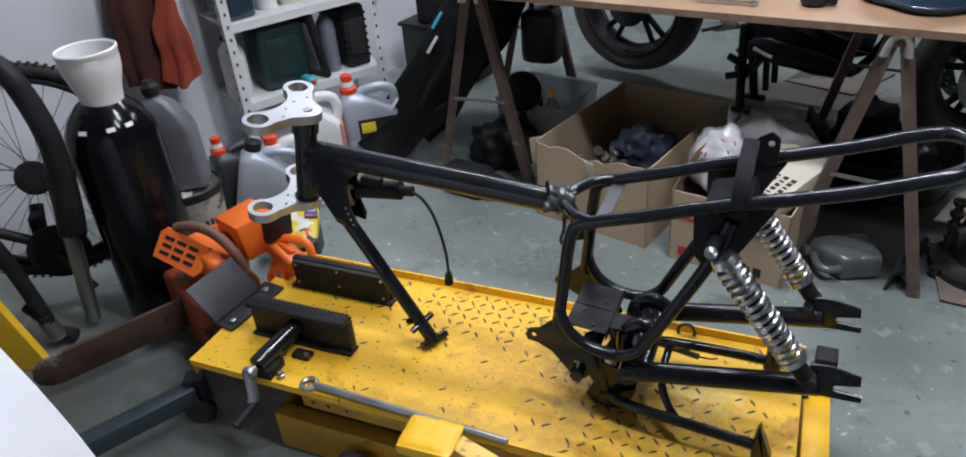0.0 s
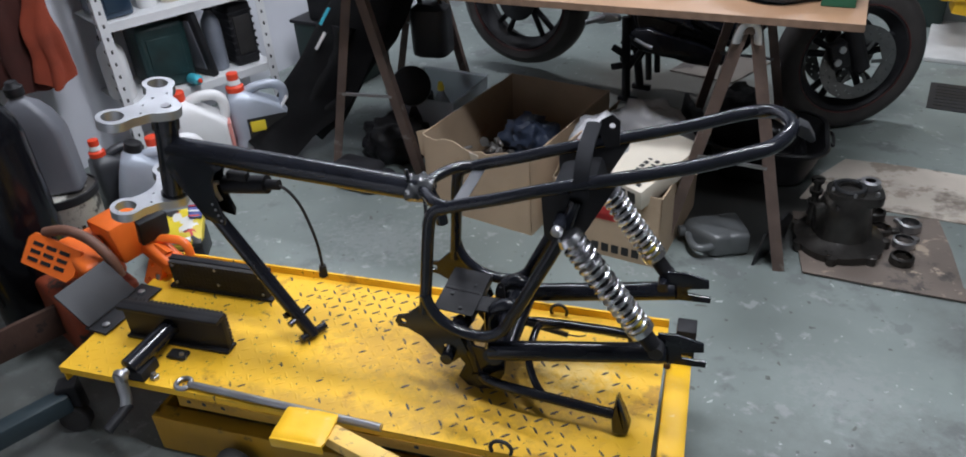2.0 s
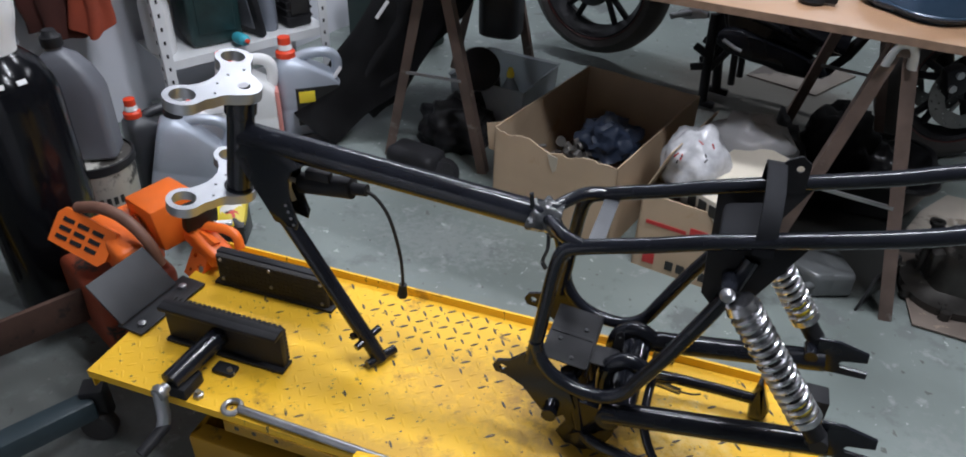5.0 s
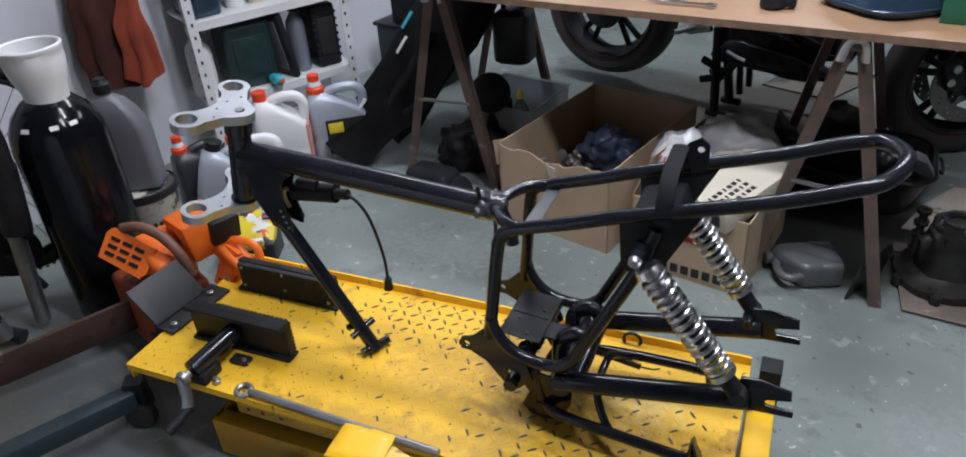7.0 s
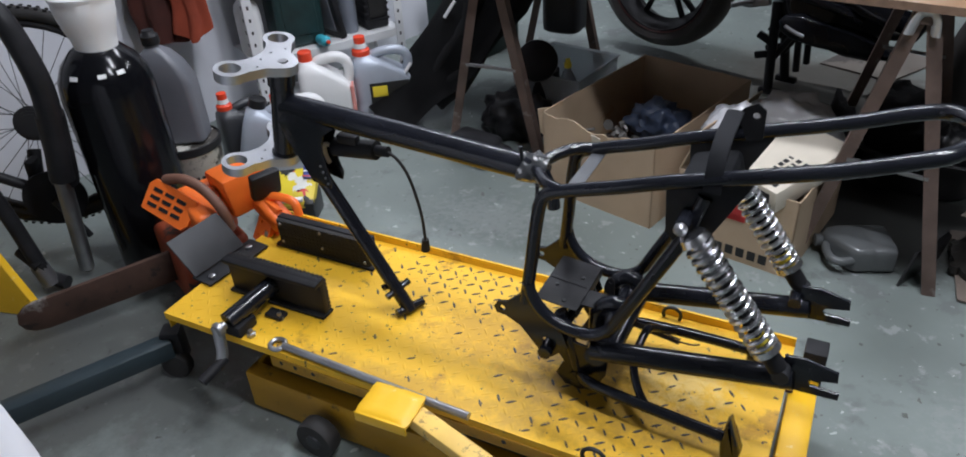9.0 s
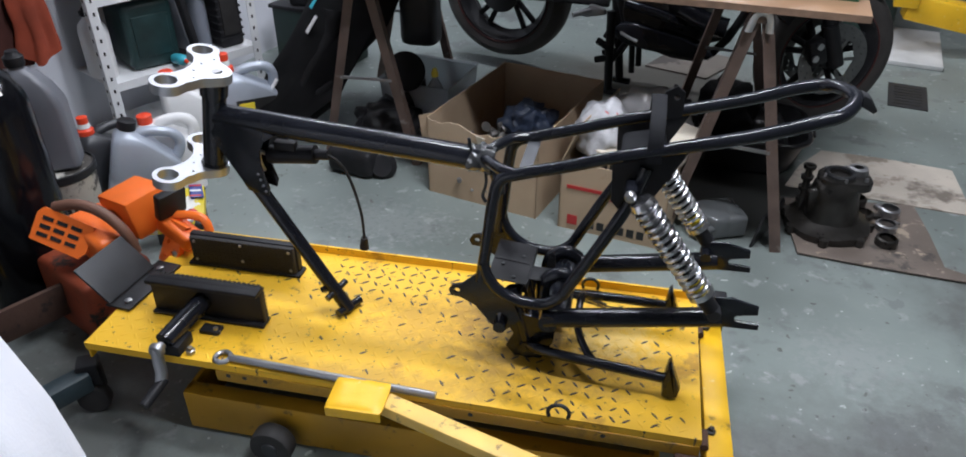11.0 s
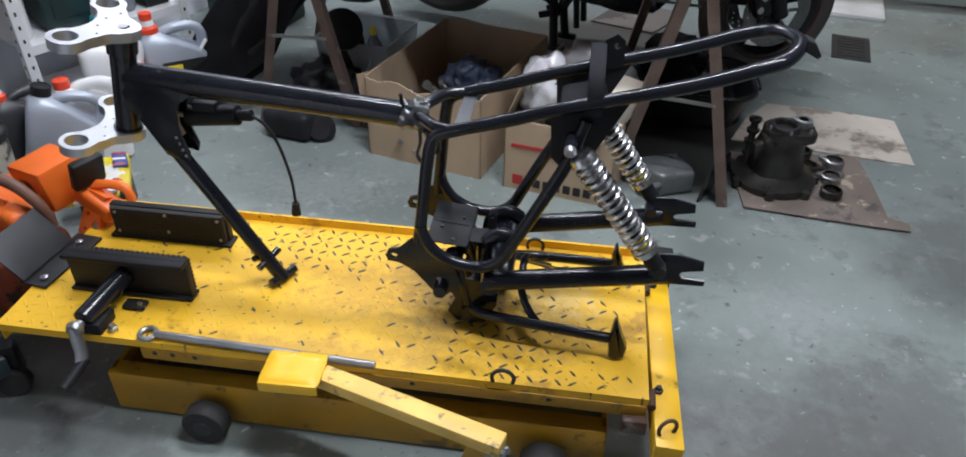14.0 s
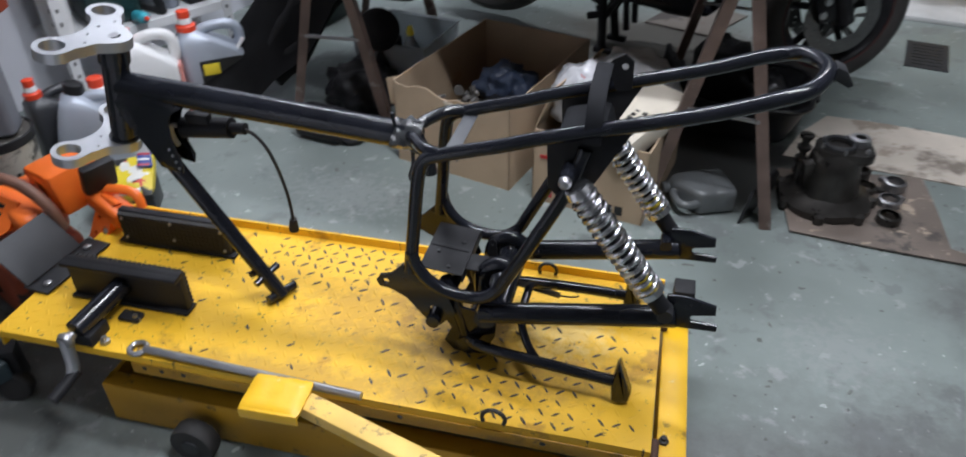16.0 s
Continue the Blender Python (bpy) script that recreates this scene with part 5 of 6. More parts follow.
wpart("chrome_leg", tube(B(), [(-0.555, 0.21, 0.40), (-0.645, 0.225, 0.035)], 0.023, 16, 1), M_STEEL, cyc)
bm = tube(B(), [(-0.83, 0.10, 0.52), (-0.74, 0.11, 0.32), (-0.685, 0.12, 0.05)], 0.022, 12, 3)
tube(bm, [(-0.75, 0.11, 0.14), (-0.68, 0.11, 0.10)], 0.018, 10, 1)
tube(bm, [(-0.72, 0.13, 0.04), (-0.645, 0.15, 0.024)], 0.022, 10, 1)
wpart("frame_stay", bm, M_BLACK, cyc)
for k, rr_ in enumerate((0.052, 0.044, 0.036)):
    wpart("sprocket", tube(B(), [WM @ Vector((0, -0.04 - 0.008 * k, 0)), WM @ Vector((0, -0.043 - 0.008 * k, 0))], rr_, 24, 1), M_DSTEEL, cyc)
bm = box(B(), (-0.79, 0.27, 0.30), (0.03, 0.05, 0.15), (8, 12, 20), bev=0.012)
tube(bm, [(-0.80, 0.30, 0.38), (-0.78, 0.27, 0.32), (-0.77, 0.25, 0.23)], 0.02, 10, 3)
wpart("derailleur", bm, M_BLACK, cyc)
# crank parts added here; the black disc also fills in for shade by the wheel
CM = Matrix.Translation((-0.72, 0.26, 0.25)) @ rot(0, 0, 42)
wpart("chainring_shade", tube(B(), [CM @ Vector((0, -0.004, 0)), CM @ Vector((0, 0.004, 0))], 0.09, 36, 1), M_BLACK, cyc)
wpart("chain_stay", tube(B(), [CM @ Vector((0, 0.02, 0)), CM @ Vector((-0.16, 0.03, 0.10))], 0.016, 10, 1), M_BLACK, cyc)
wpart("crank_arm", tube(B(), [CM @ Vector((0, -0.015, 0)), CM @ Vector((0.06, -0.02, -0.14))], (0.013, 0.010), 10, 1), M_DSTEEL, cyc)
wpart("chrome_end", tube(B(), [(-0.70, 0.118, 0.10), (-0.678, 0.122, 0.03)], 0.026, 14, 1), M_STEEL, cyc)

# yellow ramp
rp = thing("loading_ramp", "yellow steel loading ramp leaning on its edge", "ramp", (-0.75, 0.0, 0))
bm = prism(B(), [(-0.8, 0.0), (0.0, 0.0), (-0.34, 0.62), (-0.8, 0.62)], 0.025, Matrix.Translation((-0.60, 0.03, 0.0)) @ rot(0, 0, 14) @ rot(-8, 0, 0), 0.003)
wpart("ramp_panel", bm, M_YELLOW2, rp)

# hoist leg
ho = thing("engine_hoist", "blue-grey steel hoist leg with a black castor on the floor", "hoist", (-0.1, -0.2, 0))
a, b = Vector((-0.04, 0.015, 0.098)), Vector((-0.30, -0.46, 0.098))
dv = b - a
bm = box(B(), (a + b) / 2, (dv.length, 0.052, 0.052), (0, 0, math.degrees(math.atan2(dv.y, dv.x))), bev=0.006)
wpart("leg", bm, M_JACK, ho)
bm = box(B(), (-0.045, 0.03, 0.09), (0.05, 0.05, 0.10), (0, 0, 30), bev=0.006)
wpart("castor_fork", bm, M_BLACK, ho)
wpart("castor_wheel", lathe(B(), [(0.01, -0.016), (0.036, -0.016), (0.04, -0.01), (0.04, 0.01), (0.036, 0.016), (0.01, 0.016)], (-0.035, 0.01, 0.04), (90, 0, 20), 20), M_RUBBER, ho)

# white sheet over something low in front
bm = B()
rings = []
for i in range(22):
    v = i / 21
    ring = []
    for k in range(64):
        a = 2 * math.pi * k / 64
        f = 1 + 0.04 * v * math.sin(9 * a + 1.0) + 0.03 * math.sin(4 * a)
        rr_ = v ** 0.62
        ring.append(bm.verts.new((SHEET_R[0] * rr_ * f * math.cos(a), SHEET_R[1] * rr_ * f * math.sin(a), SHEET_R[2] * (1 - v ** 4))))
    rings.append(ring)
for a, b in zip(rings, rings[1:]):
    for k in range(64):
        bm.faces.new((a[k], a[(k + 1) % 64], b[(k + 1) % 64], b[k]))
rumple(bm, 0.018, 5, 3)
for v in bm.verts:
    v.co.z = max(v.co.z, 0.0)
ob = part("dust_sheet", bm, M_SHEET, sharp=80)
ob.matrix_basis = pose(*SHEET_AT, 0, 0, SHEET_RZ)
tagged(ob, "white cotton dust sheet draped over a low covered object", "dust sheet")


# ---------- boxes under the bench ----------
def carton(at, rz, size, label, torn=0.0, seed=1, group="cartons"):
    w, d, h = size
    th = thing("cardboard_box", label, "cardboard box", at, rz, group)
    t = 0.005
    rn = random.Random(seed)

    def wall(name, a, b, rag):
        """An upright card wall from a to b with an uneven upper edge."""
        bm = B()
        n = 40 if rag > 0.01 else 8
        pts = []
        for i in range(n + 1):
            u = i / n
            z = h - rag * (0.9 * abs(noise.noise(Vector((u * 5, seed, 0.3)))) + 0.5 * abs(noise.noise(Vector((u * 17, seed, 2.3)))) + 0.12 * rn.random()) - (rag * 0.7 * min(1, max(0, 6 * (u - 0.3))) * min(1, max(0, 6 * (0.8 - u))) if rag > 0.01 else 0)
            pts.append((u, z))
        ax = Vector((b[0] - a[0], b[1] - a[1], 0))
        nrm = Vector((-ax.y, ax.x, 0)).normalized() * t
        cols = []
        for u, z in pts:
            p = Vector((a[0], a[1], 0)) + ax * u
            cols.append([bm.verts.new(p), bm.verts.new(p + Vector((0, 0, z))), bm.verts.new(p + nrm + Vector((0, 0, z))), bm.verts.new(p + nrm)])
        for c0, c1 in zip(cols, cols[1:]):
            for q in range(4):
                bm.faces.new((c0[q], c1[q], c1[(q + 1) % 4], c0[(q + 1) % 4]))
        bm.faces.new(cols[0]), bm.faces.new(cols[-1][::-1])
        return part(name, bm, M_CARD, th)

    f = wall("box_wall", (0, 0), (w, 0), torn)
    wall("box_wall", (w, 0), (w, d), 0.006)
    wall("box_wall", (w, d), (0, d), 0.006)
    wall("box_wall", (0, d), (0, 0), 0.006)
    part("box_bottom", box(B(), (w / 2, d / 2, 0.004), (w - 0.012, d - 0.012, 0.004)), M_CARD, th)
    return th, f


b1, f1 = carton((0.478, 1.245, 0), -15.7, (0.432, 0.62, 0.30), "large open brown cardboard box with torn front edge, full of parts", 0.022, 1)
bm = prism(B(), [(0, 0), (0.035, -0.005), (0.03, -0.05), (0.018, -0.065), (0.006, -0.03)], 0.003, Matrix.Translation((0.20, -0.008, 0.272)) @ rot(8, 0, 0))
part("torn_flap", bm, M_CREAM, b1, "pale torn paper edge")
part("side_flap", prism(B(), [(0, 0), (0.05, 0.01), (0.06, 0.10), (0.0, 0.12)], 0.004, Matrix.Translation((-0.004, 0.06, 0.17)) @ rot(0, 0, 190)), M_CARD, b1)
BM1 = pose(0.478, 1.245, 0, 0, 0, -15.7)


def clump(name, label, cat, m, n, size, r, material, seed):
    """A heap of small, odd metal pieces."""
    rn = random.Random(seed)
    bm = B()
    for i in range(n):
        x, y = rn.uniform(-size[0], size[0]), rn.uniform(-size[1], size[1])
        z = rn.uniform(0.2, 1) * size[2] * (1 - 0.5 * (abs(x / size[0]) + abs(y / size[1])))
        s = rn.uniform(0.5, 1) * r
        if i % 3 == 0:
            tube(bm, [(x, y, z), (x + rn.uniform(-1, 1) * s * 2, y + rn.uniform(-1, 1) * s * 2, z + rn.uniform(-0.5, 1) * s)], s * 0.35, 8, 1)
        elif i % 3 == 1:
            lathe(bm, [(s * 0.4, -s * 0.3), (s * 0.8, -s * 0.3), (s * 0.8, s * 0.3), (s * 0.4, s * 0.3)], (x, y, z), (rn.uniform(0, 180), rn.uniform(0, 180), 0), 12)
        else:
            box(bm, (x, y, z), (s * 1.4, s, s * 0.5), (rn.uniform(0, 90), rn.uniform(0, 90), rn.uniform(0, 90)), bev=s * 0.12)
    ob = part(name, bm, material)
    ob.matrix_basis = m
    return tagged(ob, label, cat, "", "stuff")


clump("scrap_parts", "heap of small grey metal engine parts inside the box", "engine parts", BM1 @ Matrix.Translation((0.17, 0.16, 0.008)), 130, (0.16, 0.14, 0.30), 0.028, M_SCRAP, 5)
clump("scrap_parts", "brown and dark loose parts at the bottom of the box", "engine parts", BM1 @ Matrix.Translation((0.22, 0.40, 0.008)), 90, (0.19, 0.18, 0.2), 0.035, M_RUST, 6)


def blob(name, label, cat, at, size, material, seed, amp=0.18, rz=0, flat=True, squareness=1.0):
    """A soft crumpled bag."""
    bm = B()
    bmesh.ops.create_icosphere(bm, subdivisions=4, radius=1)
    for v in bm.verts:
        d_ = v.co.normalized()
        f = 1 + amp * noise.noise(d_ * 2.2 + Vector((seed, 0, 0))) + amp * 0.5 * noise.noise(d_ * 5 + Vector((0, seed, 0)))
        v.co = Vector((d_.x * size[0] * f, d_.y * size[1] * f, d_.z * size[2] * f))
        if flat and v.co.z < -size[2] * 0.55:
            v.co.z = -size[2] * 0.55
    ob = part(name, bm, material, sharp=70)
    ob.matrix_basis = pose(at[0], at[1], at[2] + size[2] * 0.55, 0, 0, rz)
    return tagged(ob, label, cat)


q = BM1 @ Vector((0.25, 0.31, 0.15))
blob("blue_bag", "dark blue plastic bag lying in the box", "bag", q, (0.095, 0.07, 0.08), M_BLUEBAG, 17, 0.5)

b2, f2 = carton((0.975, 1.100, 0), -12, (0.36, 0.42, 0.255), "brown cardboard box with a red printed emblem, flaps open", 0.004, 3)
part("open_flap", prism(B(), [(0, 0), (0.40, 0.0), (0.40, 0.13), (0, 0.16)], 0.004, Matrix.Translation((0, 0.0, 0.25)) @ rot(0, 0, 86) @ rot(22, 0, 0)), M_CARD, b2)
for x, z, w_, h_, mt in ((0.085, 0.165, 0.12, 0.012, M_REDINK), (0.18, 0.165, 0.05, 0.045, M_REDINK), (0.18, 0.15, 0.075, 0.02, M_REDINK)):
    part("printed_emblem", box(B(), (x, -0.0015, z), (w_, 0.002, h_)), mt, b2)
for k in range(6):
    part("print_bar", box(B(), (0.115 + k * 0.034, -0.0015, 0.035), (0.024, 0.002, 0.03)), M_INK, b2)
part("printed_emblem", box(B(), (0.05, -0.0015, 0.04), (0.035, 0.002, 0.035)), M_REDINK, b2)
BM2 = pose(0.975, 1.100, 0, 0, 0, -12)
cr = thing("cream_carton", "cream printed carton lying tilted on the open box", "carton")
cr.matrix_basis = BM2 @ Matrix.Translation((0.255, 0.14, 0.258)) @ rot(10, 3, -20)
part("carton", box(B(), (0, 0, 0.03), (0.22, 0.30, 0.07), bev=0.003), M_CREAM, cr)
for k in range(5):
    part("print_bar", box(B(), (-0.07 + k * 0.036, -0.1515, 0.03), (0.027, 0.002, 0.04)), M_INK, cr)
for k in range(3):
    for j_ in range(7):
        part("print_bar", box(B(), (0.03 + 0.026 * k, -0.125 + j_ * 0.02, 0.0662), (0.014, 0.013 if (j_ + k) % 3 else 0.006, 0.002)), M_INK, cr)
q = BM2 @ Vector((0.10, 0.14, 0.245))
fb = blob("film_bag", "white plastic bag with faint red and grey print, in the box", "bag", q, (0.095, 0.112, 0.115), M_FOIL, 8, 0.2)
rn = random.Random(4)
for k in range(9):
    d_ = Vector((rn.uniform(-0.55, 0.35), rn.uniform(-0.85, -0.3), rn.uniform(0.3, 0.9))).normalized()
    for v in sorted(fb.data.vertices, key=lambda v: -v.co.normalized().dot(d_))[:1]:
        n_ = v.normal
        bm = box(B(), (0, 0, 0), (0.018 if k % 2 else 0.011, 0.004, 0.002))
        bmesh.ops.transform(bm, matrix=Matrix.Translation(v.co + n_ * 0.001) @ n_.to_track_quat("Z", "Y").to_matrix().to_4x4() @ rot(0, 0, 60 + 20 * (k % 3)), verts=bm.verts)
        part("print_bar", bm, M_REDINK if k % 2 else M_INK, fb)
q = BM2 @ Vector((0.19, 0.33, 0.2))
blob("clear_bag", "crumpled clear plastic bag behind the carton", "bag", q, (0.16, 0.10, 0.13), M_FILMBAG, 12, 0.3)


# ---------- trestles and bench ----------
def trestle(front, back, apex_z, label, cap):
    """front and back: the two feet of each pair of legs."""
    th = thing("trestle", label, "trestle", ((front[0][0] + back[1][0]) / 2, (front[0][1] + back[1][1]) / 2, 0), 0, "trestles")
    tops = []
    for feet in (front, back):
        top = Vector(((feet[0][0] + feet[1][0]) / 2, (feet[0][1] + feet[1][1]) / 2, apex_z))
        tops.append(top)
        for s, ft in zip((-1, 1), feet):
            ft = Vector((*ft, 0))
            tp = top + Vector((s * 0.013, 0, 0))
            ax = (tp - ft).normalized()
            y = Vector((0, 1, 0))
            x = y.cross(ax).normalized()
            y = ax.cross(x)
            R_ = Matrix((x, y, ax)).transposed().to_4x4()
            bm = box(B(), (0, 0, (tp - ft).length / 2), (0.034, 0.004, (tp - ft).length))
            box(bm, (s * 0.015, 0.016, (tp - ft).length / 2), (0.004, 0.034, (tp - ft).length))
            bmesh.ops.transform(bm, matrix=Matrix.Translation(ft) @ R_, verts=bm.verts)
            wpart("leg", bm, M_WOOD, th)
        bm = tube(B(), [top + Vector((-0.032, -0.014, -0.052)), top + Vector((-0.022, -0.014, -0.016)), top + Vector((-0.010, -0.014, 0.0)), top + Vector((0.010, -0.014, 0.0)), top + Vector((0.020, -0.014, -0.016)), top + Vector((0.025, -0.014, -0.052))], 0.0155, 10, 4, flat=0.45)
        wpart("hinge_cap", bm, cap, th)
        lo, hi = Vector((*feet[0], 0)), Vector((*feet[1], 0))
        k_ = 0.45
        a_, b_ = lo.lerp(top, k_), hi.lerp(top, k_)
        wpart("cross_bar", box(B(), (a_ + b_) / 2, ((b_ - a_).length, 0.008, 0.010), (0, 0, math.degrees(math.atan2(b_.y - a_.y, b_.x - a_.x)))), M_STEEL, th)
    d_ = tops[1] - tops[0]
    wpart("ridge_bar", box(B(), (tops[0] + tops[1]) / 2 + Vector((0, 0, -0.012)), (0.045, d_.length + 0.03, 0.03), (0, 0, math.degrees(math.atan2(d_.y, d_.x)) - 90), bev=0.003), M_WOOD, th)
    return th


trestle(((1.332, 1.17), (1.692, 1.09)), ((1.367, 2.08), (1.727, 2.0)), 0.765, "brown steel trestle with worn paint carrying the bench top", M_ALUDULL)
trestle(((0.012, 1.427), (0.377, 1.428)), ((-0.06, 2.28), (0.328, 2.246)), 0.765, "brown steel trestle with a white wrapped top carrying the bench", M_WHITE)
bench = thing("bench_top", "long tan laminated board with a rough edge laid on trestles", "bench top", (0.7, 1.6, 0.77))
bench_rz = -8.0
bm = box(B(), (0.875, 0.475, 0), (1.85, 0.95, 0.02), bev=0.001)
bmesh.ops.transform(bm, matrix=pose(0, 1.315, 0.782, 0, 0, bench_rz), verts=bm.verts)
wpart("board", bm, M_BOARD, bench)
bm = box(B(), (0.875, -0.002, 0), (1.85, 0.003, 0.0195))
bmesh.ops.transform(bm, matrix=pose(0, 1.315, 0.782, 0, 0, bench_rz), verts=bm.verts)
wpart("raw_edge", bm, M_EDGE, bench)
ZB = 0.793
tank = thing("fuel_tank", "dark blue-black metal tank lying on the bench", "tank", (1.58, 1.32, ZB))
bm = B()
lathe(bm, [(0.92, 0.0), (1.0, 0.012), (1.0, 0.03), (0.97, 0.035), (0.97, 0.10), (0.7, 0.16), (0.0, 0.18)], seg=40, cap=False)
for v in bm.verts:
    a = math.atan2(v.co.y, v.co.x)
    v.co.x *= 0.15 * (1 + 0.10 * math.cos(4 * a))
    v.co.y *= 0.115 * (1 + 0.10 * math.cos(4 * a))
bmesh.ops.transform(bm, matrix=Matrix.Translation((1.58, 1.325, ZB)) @ rot(0, 0, -6), verts=bm.verts)
wpart("shell", bm, M_BLUE, tank)
wpart("seam", tube(B(), [Matrix.Translation((1.58, 1.325, ZB + 0.02)) @ rot(0, 0, -6) @ Vector((0.152 * (1 + 0.10 * math.cos(4 * a)) * math.cos(a), 0.117 * (1 + 0.10 * math.cos(4 * a)) * math.sin(a), 0)) for a in [2 * math.pi * k / 40 for k in range(40)]], 0.005, 8, 1, closed=True), M_BLUE, tank)
gb = thing("green_box", "small dark green cardboard box on the bench", "box", (1.735, 1.25, ZB), -8)
part("carton", box(B(), (0, 0, 0.06), (0.085, 0.10, 0.12), bev=0.002), M_GREEN, gb)
clump("hand_tools", "few small bright spanners and bolts on the bench", "tools", Matrix.Translation((1.02, 1.29, ZB)), 7, (0.06, 0.02, 0.015), 0.02, M_ALU, 9)
sp = thing("spanner", "chromed open-ended spanner lying on the bench", "spanner", (1.05, 1.25, ZB), -6)
bm = prism(B(), [(-0.07, -0.008), (0.07, -0.006), (0.085, -0.016), (0.105, -0.012), (0.092, 0.0), (0.105, 0.012), (0.085, 0.016), (0.07, 0.006), (-0.07, 0.008)], 0.008, Matrix.Translation((0, 0, 0.005)) @ rot(90, 0, 0), 0.001)
part("shaft", bm, M_CHROME, sp)
kn = thing("carburettor", "small black carburettor on the bench", "carburettor", (1.295, 1.27, ZB))
bm = lathe(B(), [(0.03, 0), (0.035, 0.008), (0.032, 0.03), (0.02, 0.04), (0.018, 0.06)], seg=16)
box(bm, (0.03, 0.0, 0.02), (0.06, 0.03, 0.03), bev=0.005)
part("body", bm, M_BLACK, kn)

# ---------- under the bench ----------
tub = thing("clear_bin", "clear plastic storage bin on the floor behind the trestle", "storage bin", (0.32, 1.85, 0), -10)
bm = lathe(B(), [(0.17, 0), (0.2, 0.005), (0.22, 0.22), (0.23, 0.23), (0.215, 0.225), (0.195, 0.01), (0.0, 0.008)], seg=4, cap=False)
bmesh.ops.rotate(bm, verts=bm.verts, cent=(0, 0, 0), matrix=Matrix.Rotation(radians(45), 3, "Z"))
part("bin_shell", bm, M_CLEARBIN, tub, sharp=30)
blob("black_bag", "black plastic sack and dark parts on the floor by the trestle", "bag", (0.20, 1.62, 0), (0.14, 0.12, 0.11), M_BLACK, 21, 0.3)
eng = thing("engine_cover", "black cast engine cover on the floor", "engine cover", (0.18, 1.33, 0))
bm = box(B(), (0.16, 1.34, 0.055), (0.20, 0.12, 0.11), (0, 0, -12), bev=0.03, seg=3)
lathe(bm, [(0.05, 0), (0.055, 0.02), (0.04, 0.05)], (0.27, 1.34, 0.03), (60, 20, 0), 18)
wpart("casting", bm, M_BLACK, eng)
gr = thing("round_vessel", "round black vessel lying in the clear bin", "vessel", (0.27, 1.74, 0.01))
wpart("vessel_body", lathe(B(), [(0.0, -0.03), (0.05, -0.03), (0.078, -0.015), (0.082, 0.01), (0.078, 0.04), (0.05, 0.06), (0.0, 0.065)], (0.26, 1.70, 0.275), (65, 0, 25), 28, False), M_BLACK, gr)
wpart("vessel_foot", lathe(B(), [(0.06, 0.012), (0.07, 0.02), (0.055, 0.22)], (0.27, 1.76, 0.0), seg=20), M_BLACK, gr)
bo = jug("oil_bottle", "small clear bottle with a yellow cap beside the bin", (0.38, 1.72, 0.0), 0, (0.07, 0.07, 0.28), M_CLEARBIN, M_YLABEL, handle=False)

# black seat and fairing leaning behind the trestle
fa = thing("motorcycle_fairing", "matt black motorcycle fairing panel with white stickers, leaning behind the trestle", "fairing", (-0.05, 1.9, 0))
bm = B()
rows = []
for i in range(21):
    v = i / 20
    ctr = Vector((-0.27, 1.50, 0.03)).lerp(Vector((0.13, 2.25, 0.86)), v) + Vector((0.0, 0.0, -0.10 * math.sin(v * math.pi)))
    wdt = 0.11 + 0.10 * math.sin(min(1, v * 1.1 + 0.1) * math.pi * 0.75)
    row = []
    for j in range(13):
        u = j / 12 * 2 - 1
        row.append(bm.verts.new(ctr + Vector((0.80, -0.50, -0.15)).normalized() * wdt * u + Vector((-0.4, -0.5, 0.55)).normalized() * (0.10 * (1 - u * u))))
    rows.append(row)
for a, b in zip(rows, rows[1:]):
    for j in range(12):
        bm.faces.new((a[j], a[j + 1], b[j + 1], b[j]))
g = bmesh.ops.solidify(bm, geom=list(bm.faces), thickness=0.012)
rumple(bm, 0.03, 4, 7)
for v in bm.verts:
    v.co.z = max(v.co.z, 0.004)
bmesh.ops.translate(bm, vec=(-0.05, -0.02, 0), verts=bm.verts)
wpart("panel", bm, M_BCLOTH, fa, sharp=60)
bm = B()
for k, (q0, q1, r0, r1) in enumerate((((-0.10, 1.62, 0.08), (0.20, 2.20, 0.70), 0.07, 0.13), ((-0.20, 1.56, 0.06), (-0.05, 1.9, 0.42), 0.05, 0.12), ((0.0, 2.0, 0.55), (0.22, 2.3, 0.72), 0.10, 0.10))):
    tube(bm, [q0, Vector(q0).lerp(Vector(q1), 0.5) + Vector((0.02, 0, -0.03)), q1], (r0, r1), 18, 6, flat=0.5)
rumple(bm, 0.04, 6, 11)
for v in bm.verts:
    v.co.z = max(v.co.z, 0.006)
bmesh.ops.translate(bm, vec=(-0.05, -0.02, 0), verts=bm.verts)
wpart("seat_pad", bm, M_BCLOTH, fa, sharp=60)
